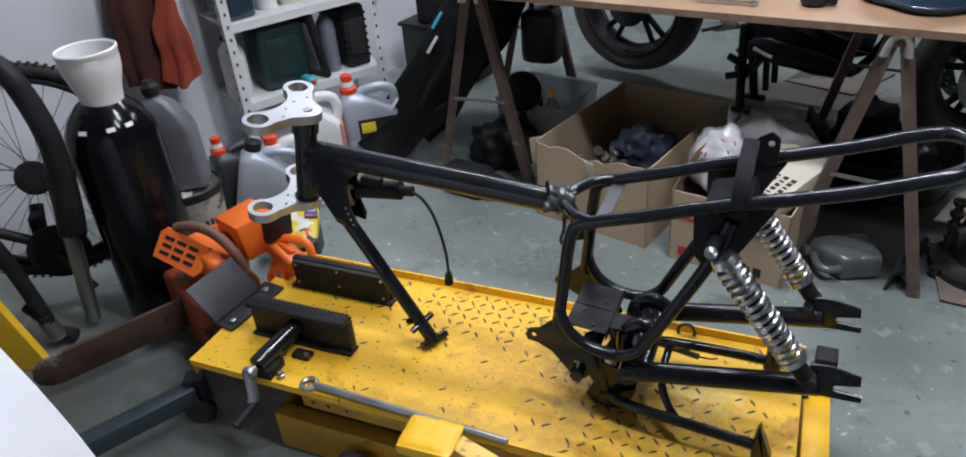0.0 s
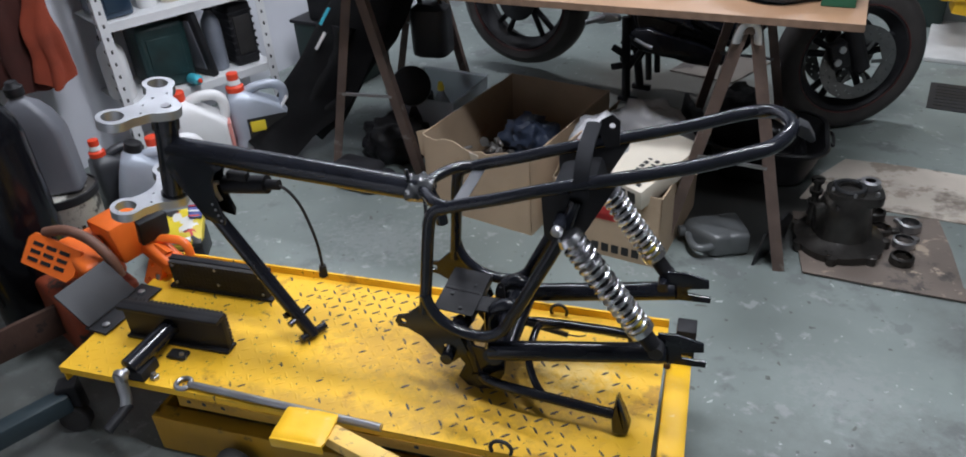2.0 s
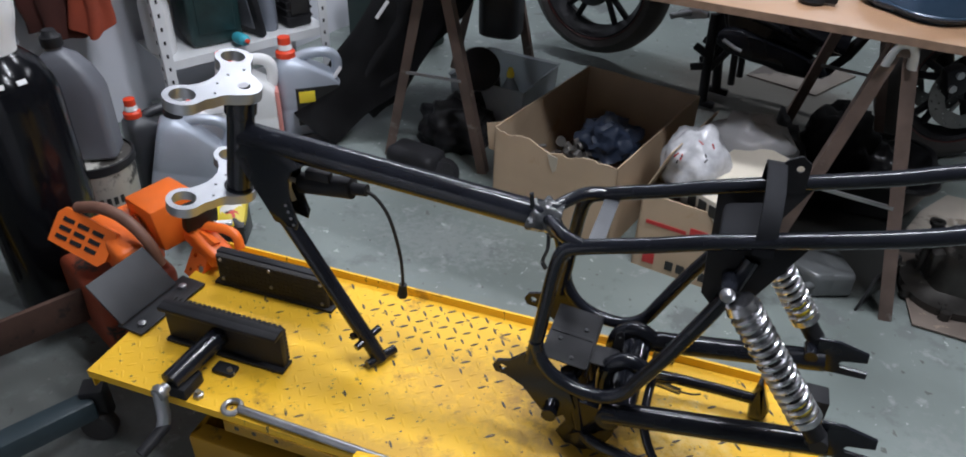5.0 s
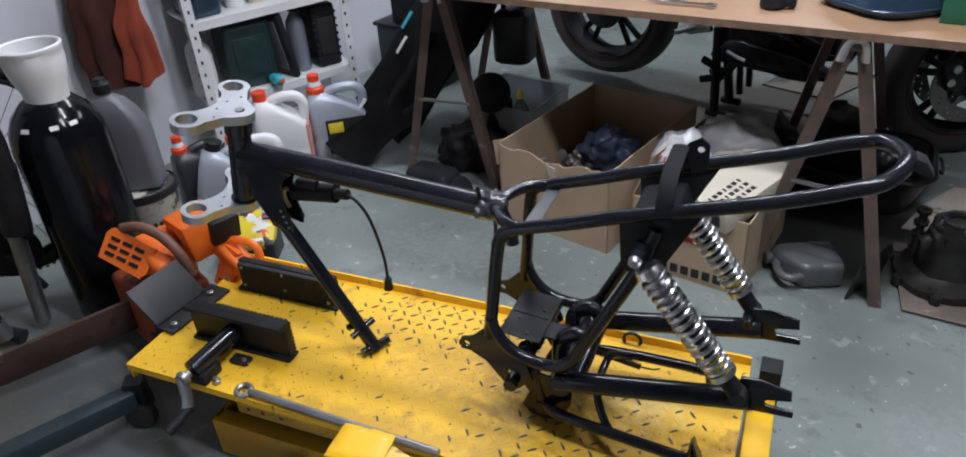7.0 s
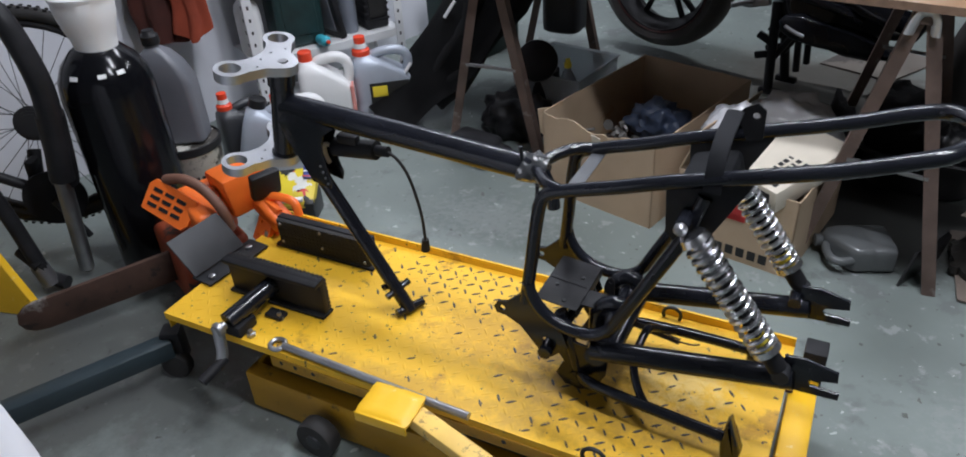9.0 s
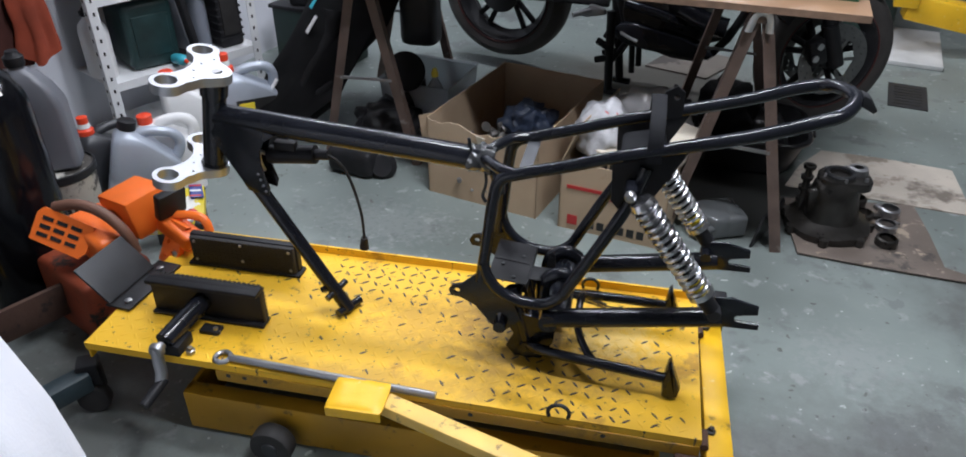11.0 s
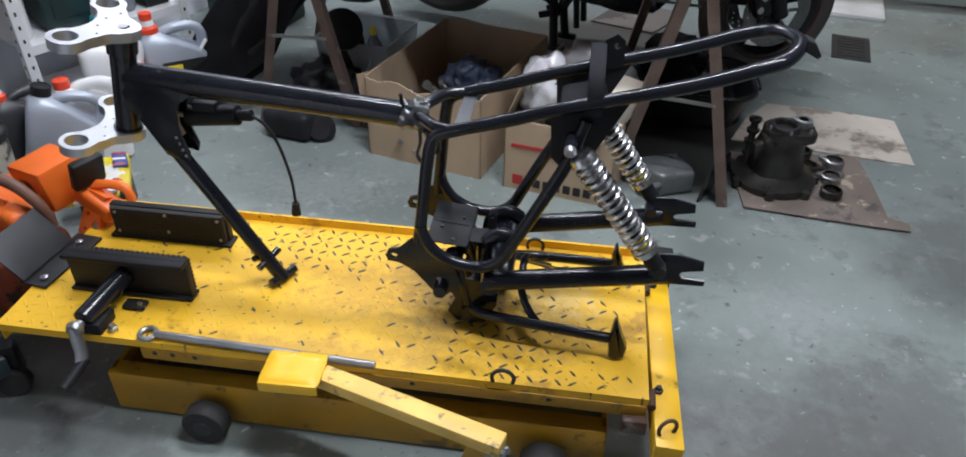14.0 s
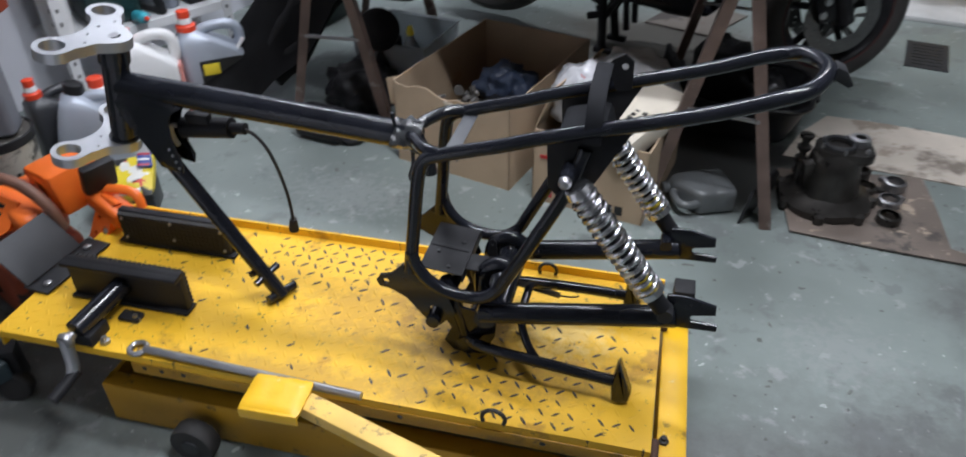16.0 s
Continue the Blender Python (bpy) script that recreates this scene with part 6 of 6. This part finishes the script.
for k, (v, u, mt) in enumerate(((0.22, 0.2, M_WHITE), (0.50, 0.15, M_WHITE), (0.58, -0.1, M_TEAL), (0.72, 0.35, M_TEAL))):
    ctr = Vector((-0.27, 1.50, 0.03)).lerp(Vector((0.13, 2.25, 0.86)), v) + Vector((0.0, 0.0, -0.10 * math.sin(v * math.pi)))
    pt = ctr + Vector((0.80, -0.50, -0.15)).normalized() * 0.2 * u + Vector((-0.4, -0.5, 0.55)).normalized() * 0.125
    wpart("sticker", box(B(), pt + Vector((-0.05, -0.02, 0.0)), (0.016, 0.004, 0.08), (-35, 15, -30)), mt, fa)
cn = thing("black_canister", "black plastic canister hanging under the bench", "canister", (0.216, 2.10, 0.265))
bm = skin_rings(B(), [[(0.216 + x, 2.10 + y, z) for x, y, z in rounded(0.085 * f, 0.07 * f, 0.04 * f, h)] for f, h in ((0.8, 0.265), (0.97, 0.275), (1, 0.30), (1, 0.45), (0.94, 0.475), (0.6, 0.495))])
wpart("body", bm, M_GREYDK, cn)
wpart("grip", tube(B(), [(0.17, 2.10, 0.485), (0.18, 2.10, 0.545), (0.25, 2.10, 0.545), (0.262, 2.10, 0.485)], 0.012, 8, 4), M_BLACK, cn)
wpart("strap", tube(B(), [(0.216, 2.10, 0.55), (0.216, 2.10, 0.772)], 0.005, 6, 1), M_BLACK, cn)

# dark tub and silver canister under the far trestle
bt = thing("black_tub", "large black plastic tub with rounded corners under the bench end", "tub", (1.645, 1.775, 0), -3)


bm = skin_rings(B(), [rounded(0.13, 0.125, 0.05, 0.002), rounded(0.152, 0.145, 0.07, 0.012), rounded(0.180, 0.168, 0.09, 0.08), rounded(0.205, 0.190, 0.10, 0.155), rounded(0.201, 0.186, 0.097, 0.155), rounded(0.176, 0.164, 0.086, 0.08), rounded(0.145, 0.138, 0.066, 0.02)])
part("shell", bm, M_TUB, bt)
bm = skin_rings(B(), [rounded(0.203, 0.188, 0.10, 0.146), rounded(0.217, 0.202, 0.105, 0.148), rounded(0.219, 0.204, 0.105, 0.157), rounded(0.215, 0.200, 0.105, 0.163), rounded(0.202, 0.187, 0.097, 0.161)], False, False)
part("rim", bm, M_TUB, bt)
for sx in (-1, 1):
    part("grip", tube(B(), [(sx * 0.215, -0.05, 0.152), (sx * 0.232, -0.045, 0.142), (sx * 0.232, 0.045, 0.142), (sx * 0.215, 0.05, 0.152)], 0.006, 8, 4), M_TUB, bt)
blob("black_bag", "crumpled black plastic sack lying in the tub", "bag", (1.55, 1.83, 0.024), (0.125, 0.12, 0.18), M_BCLOTH, 31, 0.3)
blob("black_bag", "small black plastic sack lying in the tub", "bag", (1.70, 1.80, 0.024), (0.09, 0.10, 0.11), M_TUB, 12, 0.3)
blob("black_bag", "crumpled black plastic sack on the floor beside the tub", "bag", (1.365, 1.80, 0), (0.075, 0.10, 0.15), M_BCLOTH, 44, 0.3)
# plain dark board on edge between the canister and the trestle leg
pn = thing("dark_board", "dark plastic board standing on edge beside the canister", "guard", (1.665, 1.20, 0), 62)
pn.matrix_basis = pose(1.665, 1.20, 0.002, 8, 0, 62)
part("sheet", prism(B(), [(-0.11, 0.0), (0.10, 0.0), (0.11, 0.085), (0.06, 0.125), (-0.09, 0.115)], 0.008, None, 0.002), M_TUB, pn)
jug("oil_canister", "silver-grey oil canister lying on its side", (1.575, 1.225, 0.042), -68, (0.145, 0.084, 0.185), M_SILVERDK, M_SILVERDK, tilt=(90, 0, 0))

# gearbox on stained cardboard
for nm, lab, pts in (("cardboard_sheet", "flattened pale cardboard sheet, oil-stained, on the floor", [(1.955, 1.895), (2.18, 1.872), (2.425, 1.82), (2.412, 1.64), (2.397, 1.468), (2.06, 1.52), (1.775, 1.56), (1.85, 1.74)]),
                     ("cardboard_sheet", "oily flattened cardboard sheet under the gearbox", [(1.745, 1.45), (1.752, 1.26), (1.76, 1.09), (1.97, 1.06), (2.19, 1.035), (2.255, 1.03), (2.262, 1.07), (2.205, 1.10), (2.21, 1.30), (2.205, 1.49), (1.97, 1.475)][::-1])):
    bm = B()
    z0 = 0.006 if "oily" in lab else 0.001
    a = [bm.verts.new((x, y, z0)) for x, y in pts]
    b = [bm.verts.new((x, y, z0 + 0.004)) for x, y in pts]
    bm.faces.new(a[::-1]), bm.faces.new(b)
    for i in range(len(pts)):
        bm.faces.new((a[i], a[(i + 1) % len(a)], b[(i + 1) % len(a)], b[i]))
    tagged(part(nm, bm, M_CARDOIL if "oily" in lab else M_CARDPALE), lab, "cardboard")
gx = thing("gearbox", "oily black cast motorcycle gearbox housing standing on cardboard", "gearbox", (1.875, 1.28, 0.008))
bm = lathe(B(), [(0.10, 0.0), (0.135, 0.004), (0.138, 0.028), (0.118, 0.034), (0.09, 0.05), (0.078, 0.13), (0.072, 0.175), (0.055, 0.19), (0.048, 0.205), (0.032, 0.206), (0.030, 0.16), (0.0, 0.155)], (1.875, 1.28, 0.008), seg=36, cap=False)
rumple(bm, 0.006, 18, 4)
wpart("housing", bm, M_GEAR, gx)
bm = skin_rings(B(), [[(1.875 + 0.02 + x * 1.15, 1.285 + y, z) for x, y, z in rounded(0.072 * f, 0.058 * f, 0.04 * f, h)] for f, h in ((0.9, 0.17), (1, 0.176), (1, 0.2), (0.96, 0.204))])
wpart("top_plate", bm, M_GEAR, gx)
for k in range(6):
    a = 2 * math.pi * k / 6 + 0.4
    wpart("stud", lathe(B(), [(0.007, 0), (0.007, 0.016), (0.004, 0.02)], (1.895 + 0.072 * math.cos(a), 1.285 + 0.05 * math.sin(a), 0.198), seg=8), M_STEEL, gx)
wpart("small_bearing", lathe(B(), [(0.014, 0.0), (0.03, 0.0), (0.03, 0.022), (0.015, 0.024)], (1.935, 1.31, 0.204), seg=20, cap=False), M_STEEL, gx)
wpart("selector_lug", box(B(), (1.80, 1.245, 0.12), (0.035, 0.03, 0.10), (8, -10, 15), bev=0.008), M_GEAR, gx)
wpart("bearing_ring", tube(B(), [(1.875 + 0.042 * math.cos(a), 1.28 + 0.042 * math.sin(a), 0.214) for a in [2 * math.pi * k / 28 for k in range(28)]], 0.008, 8, 1, closed=True), M_DSTEEL, gx)
for k in range(7):
    a = 2 * math.pi * k / 7
    wpart("flange_ear", lathe(B(), [(0.016, 0), (0.016, 0.026), (0.008, 0.028)], (1.875 + 0.138 * math.cos(a), 1.28 + 0.138 * math.sin(a), 0.01), seg=12), M_GEAR, gx)
bm = tube(B(), [(1.785, 1.31, 0.05), (1.79, 1.33, 0.215)], 0.012, 10, 1)
for z in (0.08, 0.12, 0.16, 0.2):
    lathe(bm, [(0.02, 0), (0.022, 0.012)], (1.788, 1.325, z), seg=12)
wpart("shaft", bm, M_GEAR, gx)
bm = box(B(), (1.935, 1.33, 0.11), (0.06, 0.05, 0.08), (0, 10, 20), bev=0.012)
wpart("side_boss", bm, M_GEAR, gx)
for k, (x, y) in enumerate(((2.01, 1.37), (2.07, 1.30), (2.05, 1.20), (2.10, 1.40), (2.0, 1.45))):
    bm = lathe(B(), [(0.03, 0.0), (0.042, 0.003), (0.042, 0.022 + 0.004 * k), (0.032, 0.026 + 0.004 * k)], (0, 0, 0), seg=20, cap=False)
    lathe(bm, [(0.028, 0.0), (0.028, 0.02)], (0, 0, 0), seg=20, cap=False)
    box(bm, (0.05, 0.0, 0.01), (0.04, 0.03, 0.016), bev=0.004)
    ob = part("bearing_cap", bm, M_STEEL if k in (1, 3) else M_GEAR)
    ob.matrix_basis = pose(x, y, 0.010, 0, 0, 40 * k) @ Matrix.Scale(0.84, 4)
    tagged(ob, "oily grey metal bearing cap lying on the cardboard", "engine part", "bearing caps")

# floor drain
dr = thing("floor_drain", "dark cast-iron slotted drain grate in the floor", "drain grate", (2.443, 2.585, 0), -13)
part("grate_frame", box(B(), (0, 0, 0.002), (0.17, 0.31, 0.003)), M_DSTEEL, dr)
for k in range(7):
    part("slot", box(B(), (0, -0.11 + k * 0.037, 0.0045), (0.12, 0.016, 0.002)), M_INK, dr)


# ---------- motorcycle behind ----------
mc = thing("motorcycle", "dark naked motorcycle standing on a paddock stand behind the bench", "motorcycle", (1.3, 2.45, 0))
FW, RW = Vector((1.938, 2.205, 0.303)), Vector((0.515, 2.62, 0.39))
ay = math.degrees(math.atan2(FW.y - RW.y, FW.x - RW.x))


def wheel(ctr, turn, rad, wid, disc):
    m = Matrix.Translation(ctr) @ rot(0, 0, turn)
    prof = [(rad - 0.095, -wid * 0.42), (rad - 0.05, -wid * 0.5), (rad - 0.015, -wid * 0.36), (rad, -wid * 0.12), (rad, wid * 0.12), (rad - 0.015, wid * 0.36), (rad - 0.05, wid * 0.5), (rad - 0.095, wid * 0.42)]
    bm = lathe(B(), prof + [prof[0]], r=(90, 0, 0), seg=56, cap=False)
    bmesh.ops.transform(bm, matrix=m, verts=bm.verts)
    ty = wpart("tyre", bm, M_TYRE, mc)
    pr = [(rad - 0.093, -wid * 0.44), (rad - 0.086, -wid * 0.44), (rad - 0.1, -wid * 0.3), (rad - 0.12, 0), (rad - 0.1, wid * 0.3), (rad - 0.086, wid * 0.44), (rad - 0.093, wid * 0.44), (rad - 0.128, 0)]
    bm = lathe(B(), pr + [pr[0]], r=(90, 0, 0), seg=48, cap=False)
    for k in range(5):
        a = 2 * math.pi * k / 5 + 0.3
        for da in (-0.16, 0.16):
            tube(bm, [(0.03 * math.cos(a), 0, 0.03 * math.sin(a)), ((rad - 0.11) * math.cos(a + da), 0, (rad - 0.11) * math.sin(a + da))], 0.014, 8, 1)
    lathe(bm, [(0.02, -0.06), (0.045, -0.06), (0.05, 0), (0.045, 0.06), (0.02, 0.06)], r=(90, 0, 0), seg=20)
    bmesh.ops.transform(bm, matrix=m, verts=bm.verts)
    wpart("rim", bm, M_BLACK, ty)
    for s in (-1, 1):
        bm = tube(B(), [((rad - 0.083) * math.cos(a), s * wid * 0.45, (rad - 0.083) * math.sin(a)) for a in [2 * math.pi * k / 48 for k in range(48)]], 0.0028, 6, 1, closed=True)
        bmesh.ops.transform(bm, matrix=m, verts=bm.verts)
        wpart("rim_stripe", bm, M_RIMRED, ty, "thin red rim stripe")
    if disc:
        bm = B()
        for yy in (-0.0725, 0.0725):
            dots = [(0.115 + 0.012 * (k % 3), 2 * math.pi * k / 42) for k in range(42)]
            holed(bm, [(0.150 * math.cos(2 * math.pi * k / 48), 0.150 * math.sin(2 * math.pi * k / 48)) for k in range(48)], [(0, 0, 0.100)] + [(q * math.cos(a), q * math.sin(a), 0.0034) for q, a in dots], 0.005, Matrix.Translation((0, yy, 0)), 8)
        for k in range(6):
            a = 2 * math.pi * k / 6
            for yy in (-0.072, 0.072):
                box(bm, (0.08 * math.cos(a), yy, 0.08 * math.sin(a)), (0.05, 0.004, 0.014), (0, -math.degrees(a), 0))
        bmesh.ops.transform(bm, matrix=m, verts=bm.verts)
        wpart("brake_disc", bm, M_DISC, ty, "drilled steel brake disc")
    return ty


wheel(RW, ay, 0.335, 0.18, False)
wheel(FW, ay + 38, 0.303, 0.11, True)
MM = Matrix.Translation(RW) @ rot(0, 0, ay)
WB = (FW - RW).length
bm = B()
for s in (-1, 1):
    tube(bm, [MM @ Vector((0, s * 0.12, 0)), MM @ Vector((0.25, s * 0.115, 0.02)), MM @ Vector((0.56, s * 0.10, 0.03))], 0.028, 10, 2, flat=0.6)
wpart("rear_swingarm", bm, M_BLACK, mc)
fm = Matrix.Translation(FW) @ rot(0, 0, ay + 38)
bm = B()
for s in (-1, 1):
    tube(bm, [fm @ Vector((0.0, s * 0.095, 0.0)), fm @ Vector((-0.22, s * 0.095, 0.52))], 0.026, 12, 1)
    tube(bm, [fm @ Vector((0.0, s * 0.10, -0.01)), fm @ Vector((-0.07, s * 0.10, 0.16))], 0.034, 12, 1)
wpart("front_fork", bm, M_BLACK, mc)
bm = box(B(), (0, 0, 0), (0.07, 0.05, 0.11), (0, -20, 0), bev=0.012)
bmesh.ops.transform(bm, matrix=fm @ Matrix.Translation((-0.10, -0.10, 0.05)), verts=bm.verts)
cal = wpart("brake_caliper", bm, M_BLACK, mc)
for dx, dz in ((-0.105, 0.08), (-0.115, 0.03)):
    wpart("caliper_bolt", tube(B(), [fm @ Vector((dx, -0.126, dz)), fm @ Vector((dx, -0.135, dz))], 0.014, 12, 1), M_ALU, cal)
bm = tube(B(), [fm @ Vector((-0.26, -0.05, 0.18)), fm @ Vector((-0.12, -0.05, 0.33)), fm @ Vector((0.08, -0.05, 0.34)), fm @ Vector((0.2, -0.05, 0.27))], 0.075, 14, 4, flat=0.35)
wpart("front_mudguard", bm, M_BLACK, mc)
bm = box(B(), (0.78, 0, 0.03), (0.42, 0.26, 0.30), (0, -8, 0), bev=0.05, seg=3)
bmesh.ops.transform(bm, matrix=MM, verts=bm.verts)
eb = wpart("engine", bm, M_BLACK, mc)
bm = box(B(), (0.95, 0, 0.22), (0.30, 0.24, 0.24), (0, 20, 0), bev=0.05, seg=3)
bmesh.ops.transform(bm, matrix=MM, verts=bm.verts)
wpart("cylinder_block", bm, M_BLACK, eb)
bm = lathe(B(), [(0.10, 0), (0.11, 0.01), (0.09, 0.035)], (0.74, -0.13, 0.02), (90, 0, 0), 24)
bmesh.ops.transform(bm, matrix=MM, verts=bm.verts)
wpart("clutch_cover", bm, M_GEAR, eb)
for k in range(7):
    bm = box(B(), (0.98, 0, 0.14 + k * 0.022), (0.30, 0.26, 0.006), (0, 20, 0))
    bmesh.ops.transform(bm, matrix=MM, verts=bm.verts)
    wpart("cooling_fin", bm, M_BLACK, eb)
for s in (-1, 1):
    wpart("frame_rail", tube(B(), [MM @ Vector((0.42, s * 0.12, 0.30)), MM @ Vector((0.60, s * 0.14, 0.10)), MM @ Vector((0.72, s * 0.14, -0.10)), MM @ Vector((1.05, s * 0.13, -0.12)), MM @ Vector((1.22, s * 0.10, 0.25))], 0.018, 10, 4), M_BLACK, mc)
wpart("chain", tube(B(), [MM @ Vector((0.0, 0.085, 0.09)), MM @ Vector((0.62, 0.085, 0.05))], 0.009, 6, 1), M_DSTEEL, mc)
wpart("chain_guard", tube(B(), [MM @ Vector((0.05, -0.10, 0.10)), MM @ Vector((0.40, -0.10, 0.11))], 0.03, 10, 1, flat=0.3), M_BLACK, mc)
wpart("sprocket", tube(B(), [MM @ Vector((0, -0.085, 0)), MM @ Vector((0, -0.092, 0))], 0.10, 32, 1), M_DSTEEL, mc)
SIDE = MM @ Matrix.Translation((0, -0.165, 0))
bm = prism(B(), [(0.622, -0.055), (0.65, -0.028), (0.72, -0.016), (0.80, -0.036), (0.93, -0.056), (1.02, -0.082), (1.078, -0.108), (1.052, -0.132), (0.91, -0.130), (0.78, -0.126), (0.68, -0.12), (0.635, -0.095)], 0.075, SIDE, 0.018)
ex = wpart("exhaust", bm, M_GLOSS, mc, "gloss black exhaust box tapering forward")
wpart("exhaust_seam", tube(B(), [SIDE @ Vector((0.66, -0.040, -0.065)), SIDE @ Vector((0.71, -0.042, -0.085)), SIDE @ Vector((0.74, -0.042, -0.092))], 0.008, 8, 2, flat=0.5), M_ALU, ex)
bm = tube(B(), [SIDE @ Vector((0.66, 0.01, 0.05)), SIDE @ Vector((0.74, 0.0, 0.042)), SIDE @ Vector((0.85, 0.0, 0.02)), SIDE @ Vector((0.93, 0.01, -0.015))], 0.022, 12, 4)
tube(bm, [SIDE @ Vector((0.90, 0.02, 0.06)), SIDE @ Vector((1.0, 0.02, 0.02)), SIDE @ Vector((1.10, 0.03, 0.0))], 0.045, 12, 3, flat=0.7)
wpart("exhaust_header", bm, M_GLOSS, mc)
bm = prism(B(), [(0.438, -0.012), (0.452, -0.03), (0.485, -0.032), (0.573, -0.008), (0.568, 0.012), (0.52, 0.026), (0.495, 0.026), (0.485, 0.004), (0.455, 0.002)], 0.028, SIDE, 0.004)
tube(bm, [SIDE @ Vector((0.50, -0.01, 0.0)), SIDE @ Vector((0.44, -0.07, -0.012))], 0.012, 10, 1)
wpart("foot_peg", bm, M_ALU, mc, "bright aluminium foot peg bracket")
for s in (-1, 1):
    bm = tube(B(), [MM @ Vector((0.585, -0.08 + s * 0.05, 0.0)), MM @ Vector((0.595, -0.08 + s * 0.06, -0.17)), MM @ Vector((0.612, -0.08 + s * 0.08, -0.362))], 0.02, 10, 3)
    sl_ = wpart("stand_leg", bm, M_BLACK, mc)
    wpart("stand_foot", box(B(), MM @ Vector((0.62, -0.08 + s * 0.08, -0.366)), (0.09, 0.03, 0.026), (0, 0, math.degrees(math.atan2(FW.y - RW.y, FW.x - RW.x))), bev=0.006), M_BLACK, sl_)
    wpart("stand_brace", tube(B(), [MM @ Vector((0.60, -0.08 + s * 0.05, -0.24)), MM @ Vector((0.66, -0.08 + s * 0.05, -0.14)), MM @ Vector((0.70, -0.08 + s * 0.05, -0.10))], 0.013, 8, 2), M_BLACK, sl_)
    wpart("side_peg", tube(B(), [MM @ Vector((0.70, -0.10 + s * 0.05, -0.10)), MM @ Vector((0.712, -0.10 + s * 0.05, -0.26))], 0.014, 8, 1), M_BLACK, sl_)
    for k in range(2):
        wpart("stand_lug", box(B(), MM @ Vector((0.565, -0.10 + s * 0.05, -0.15 - 0.07 * k)), (0.07, 0.02, 0.03), (0, 24 - 40 * k, -15), bev=0.005), M_BLACK, sl_)
bm = box(B(), (0.62, 0, 0.42), (0.62, 0.22, 0.16), (0, -4, 0), bev=0.06, seg=4)
box(bm, (1.0, 0, 0.48), (0.42, 0.26, 0.22), (0, 6, 0), bev=0.08, seg=4)
bmesh.ops.transform(bm, matrix=MM, verts=bm.verts)
wpart("seat_and_tank", bm, M_GLOSS, mc)
bm = tube(B(), [MM @ Vector((0.5, 0, 0.38)), MM @ Vector((0.05, 0, 0.52)), MM @ Vector((-0.2, 0, 0.50))], 0.06, 12, 4)
wpart("tail", bm, M_GLOSS, mc)

# yellow vehicle lift beyond
yl = thing("vehicle_lift", "yellow steel vehicle lift arm with a dark column", "vehicle lift", (2.65, 3.4, 0))
wpart("lift_arm", box(B(), (3.0, 3.24, 0.17), (0.95, 0.14, 0.13), (0, 9, -6), bev=0.01), M_YELLOW2, yl)
wpart("arm_end", box(B(), (2.55, 3.40, 0.30), (0.12, 0.42, 0.11), (0, 0, -12), bev=0.01), M_YELLOW2, yl)
wpart("column", box(B(), (2.48, 3.72, 1.3), (0.26, 0.30, 2.6), (0, 0, -13), bev=0.01), M_GREENDK, yl)
wpart("base_plate", box(B(), (2.62, 3.30, 0.012), (0.30, 0.62, 0.024), (0, 0, -13), bev=0.005), M_FLOORPALE, yl)

sl = part("floor_mat", prism(B(), [(1.22, 2.72), (1.52, 2.60), (1.70, 2.90), (1.40, 3.08)], 0.008, Matrix.Translation((0, 0, 0.0045)) @ rot(90, 0, 0) @ Matrix.Diagonal((1, -1, 1, 1))), M_CARDOLD)
for v in sl.data.vertices:
    v.co.y = abs(v.co.y)
tagged(sl, "pale grey stained mat on the floor under the motorcycle", "mat")

cr2 = thing("dark_crate", "dark crate of odds and ends by the wall", "crate", (-0.42, 2.45, 0), -13)
part("crate_shell", box(B(), (0, 0, 0.15), (0.36, 0.30, 0.30), bev=0.015), M_GREENDK, cr2)
part("crate_rim", box(B(), (0, 0, 0.305), (0.38, 0.32, 0.02), bev=0.006), M_BLACK, cr2)
ts = thing("toolbox", "teal and black toolbox on the crate", "toolbox", (-0.40, 2.42, 0.316), 8)
part("toolbox_body", box(B(), (0, 0, 0.07), (0.26, 0.16, 0.14), bev=0.015), M_BLACK, ts)
part("toolbox_lid", box(B(), (0, 0, 0.155), (0.26, 0.16, 0.03), bev=0.01), M_TEAL, ts)
part("toolbox_grip", tube(B(), [(-0.06, 0, 0.165), (-0.05, 0, 0.20), (0.05, 0, 0.20), (0.06, 0, 0.165)], 0.008, 8, 3), M_BLACK, ts)
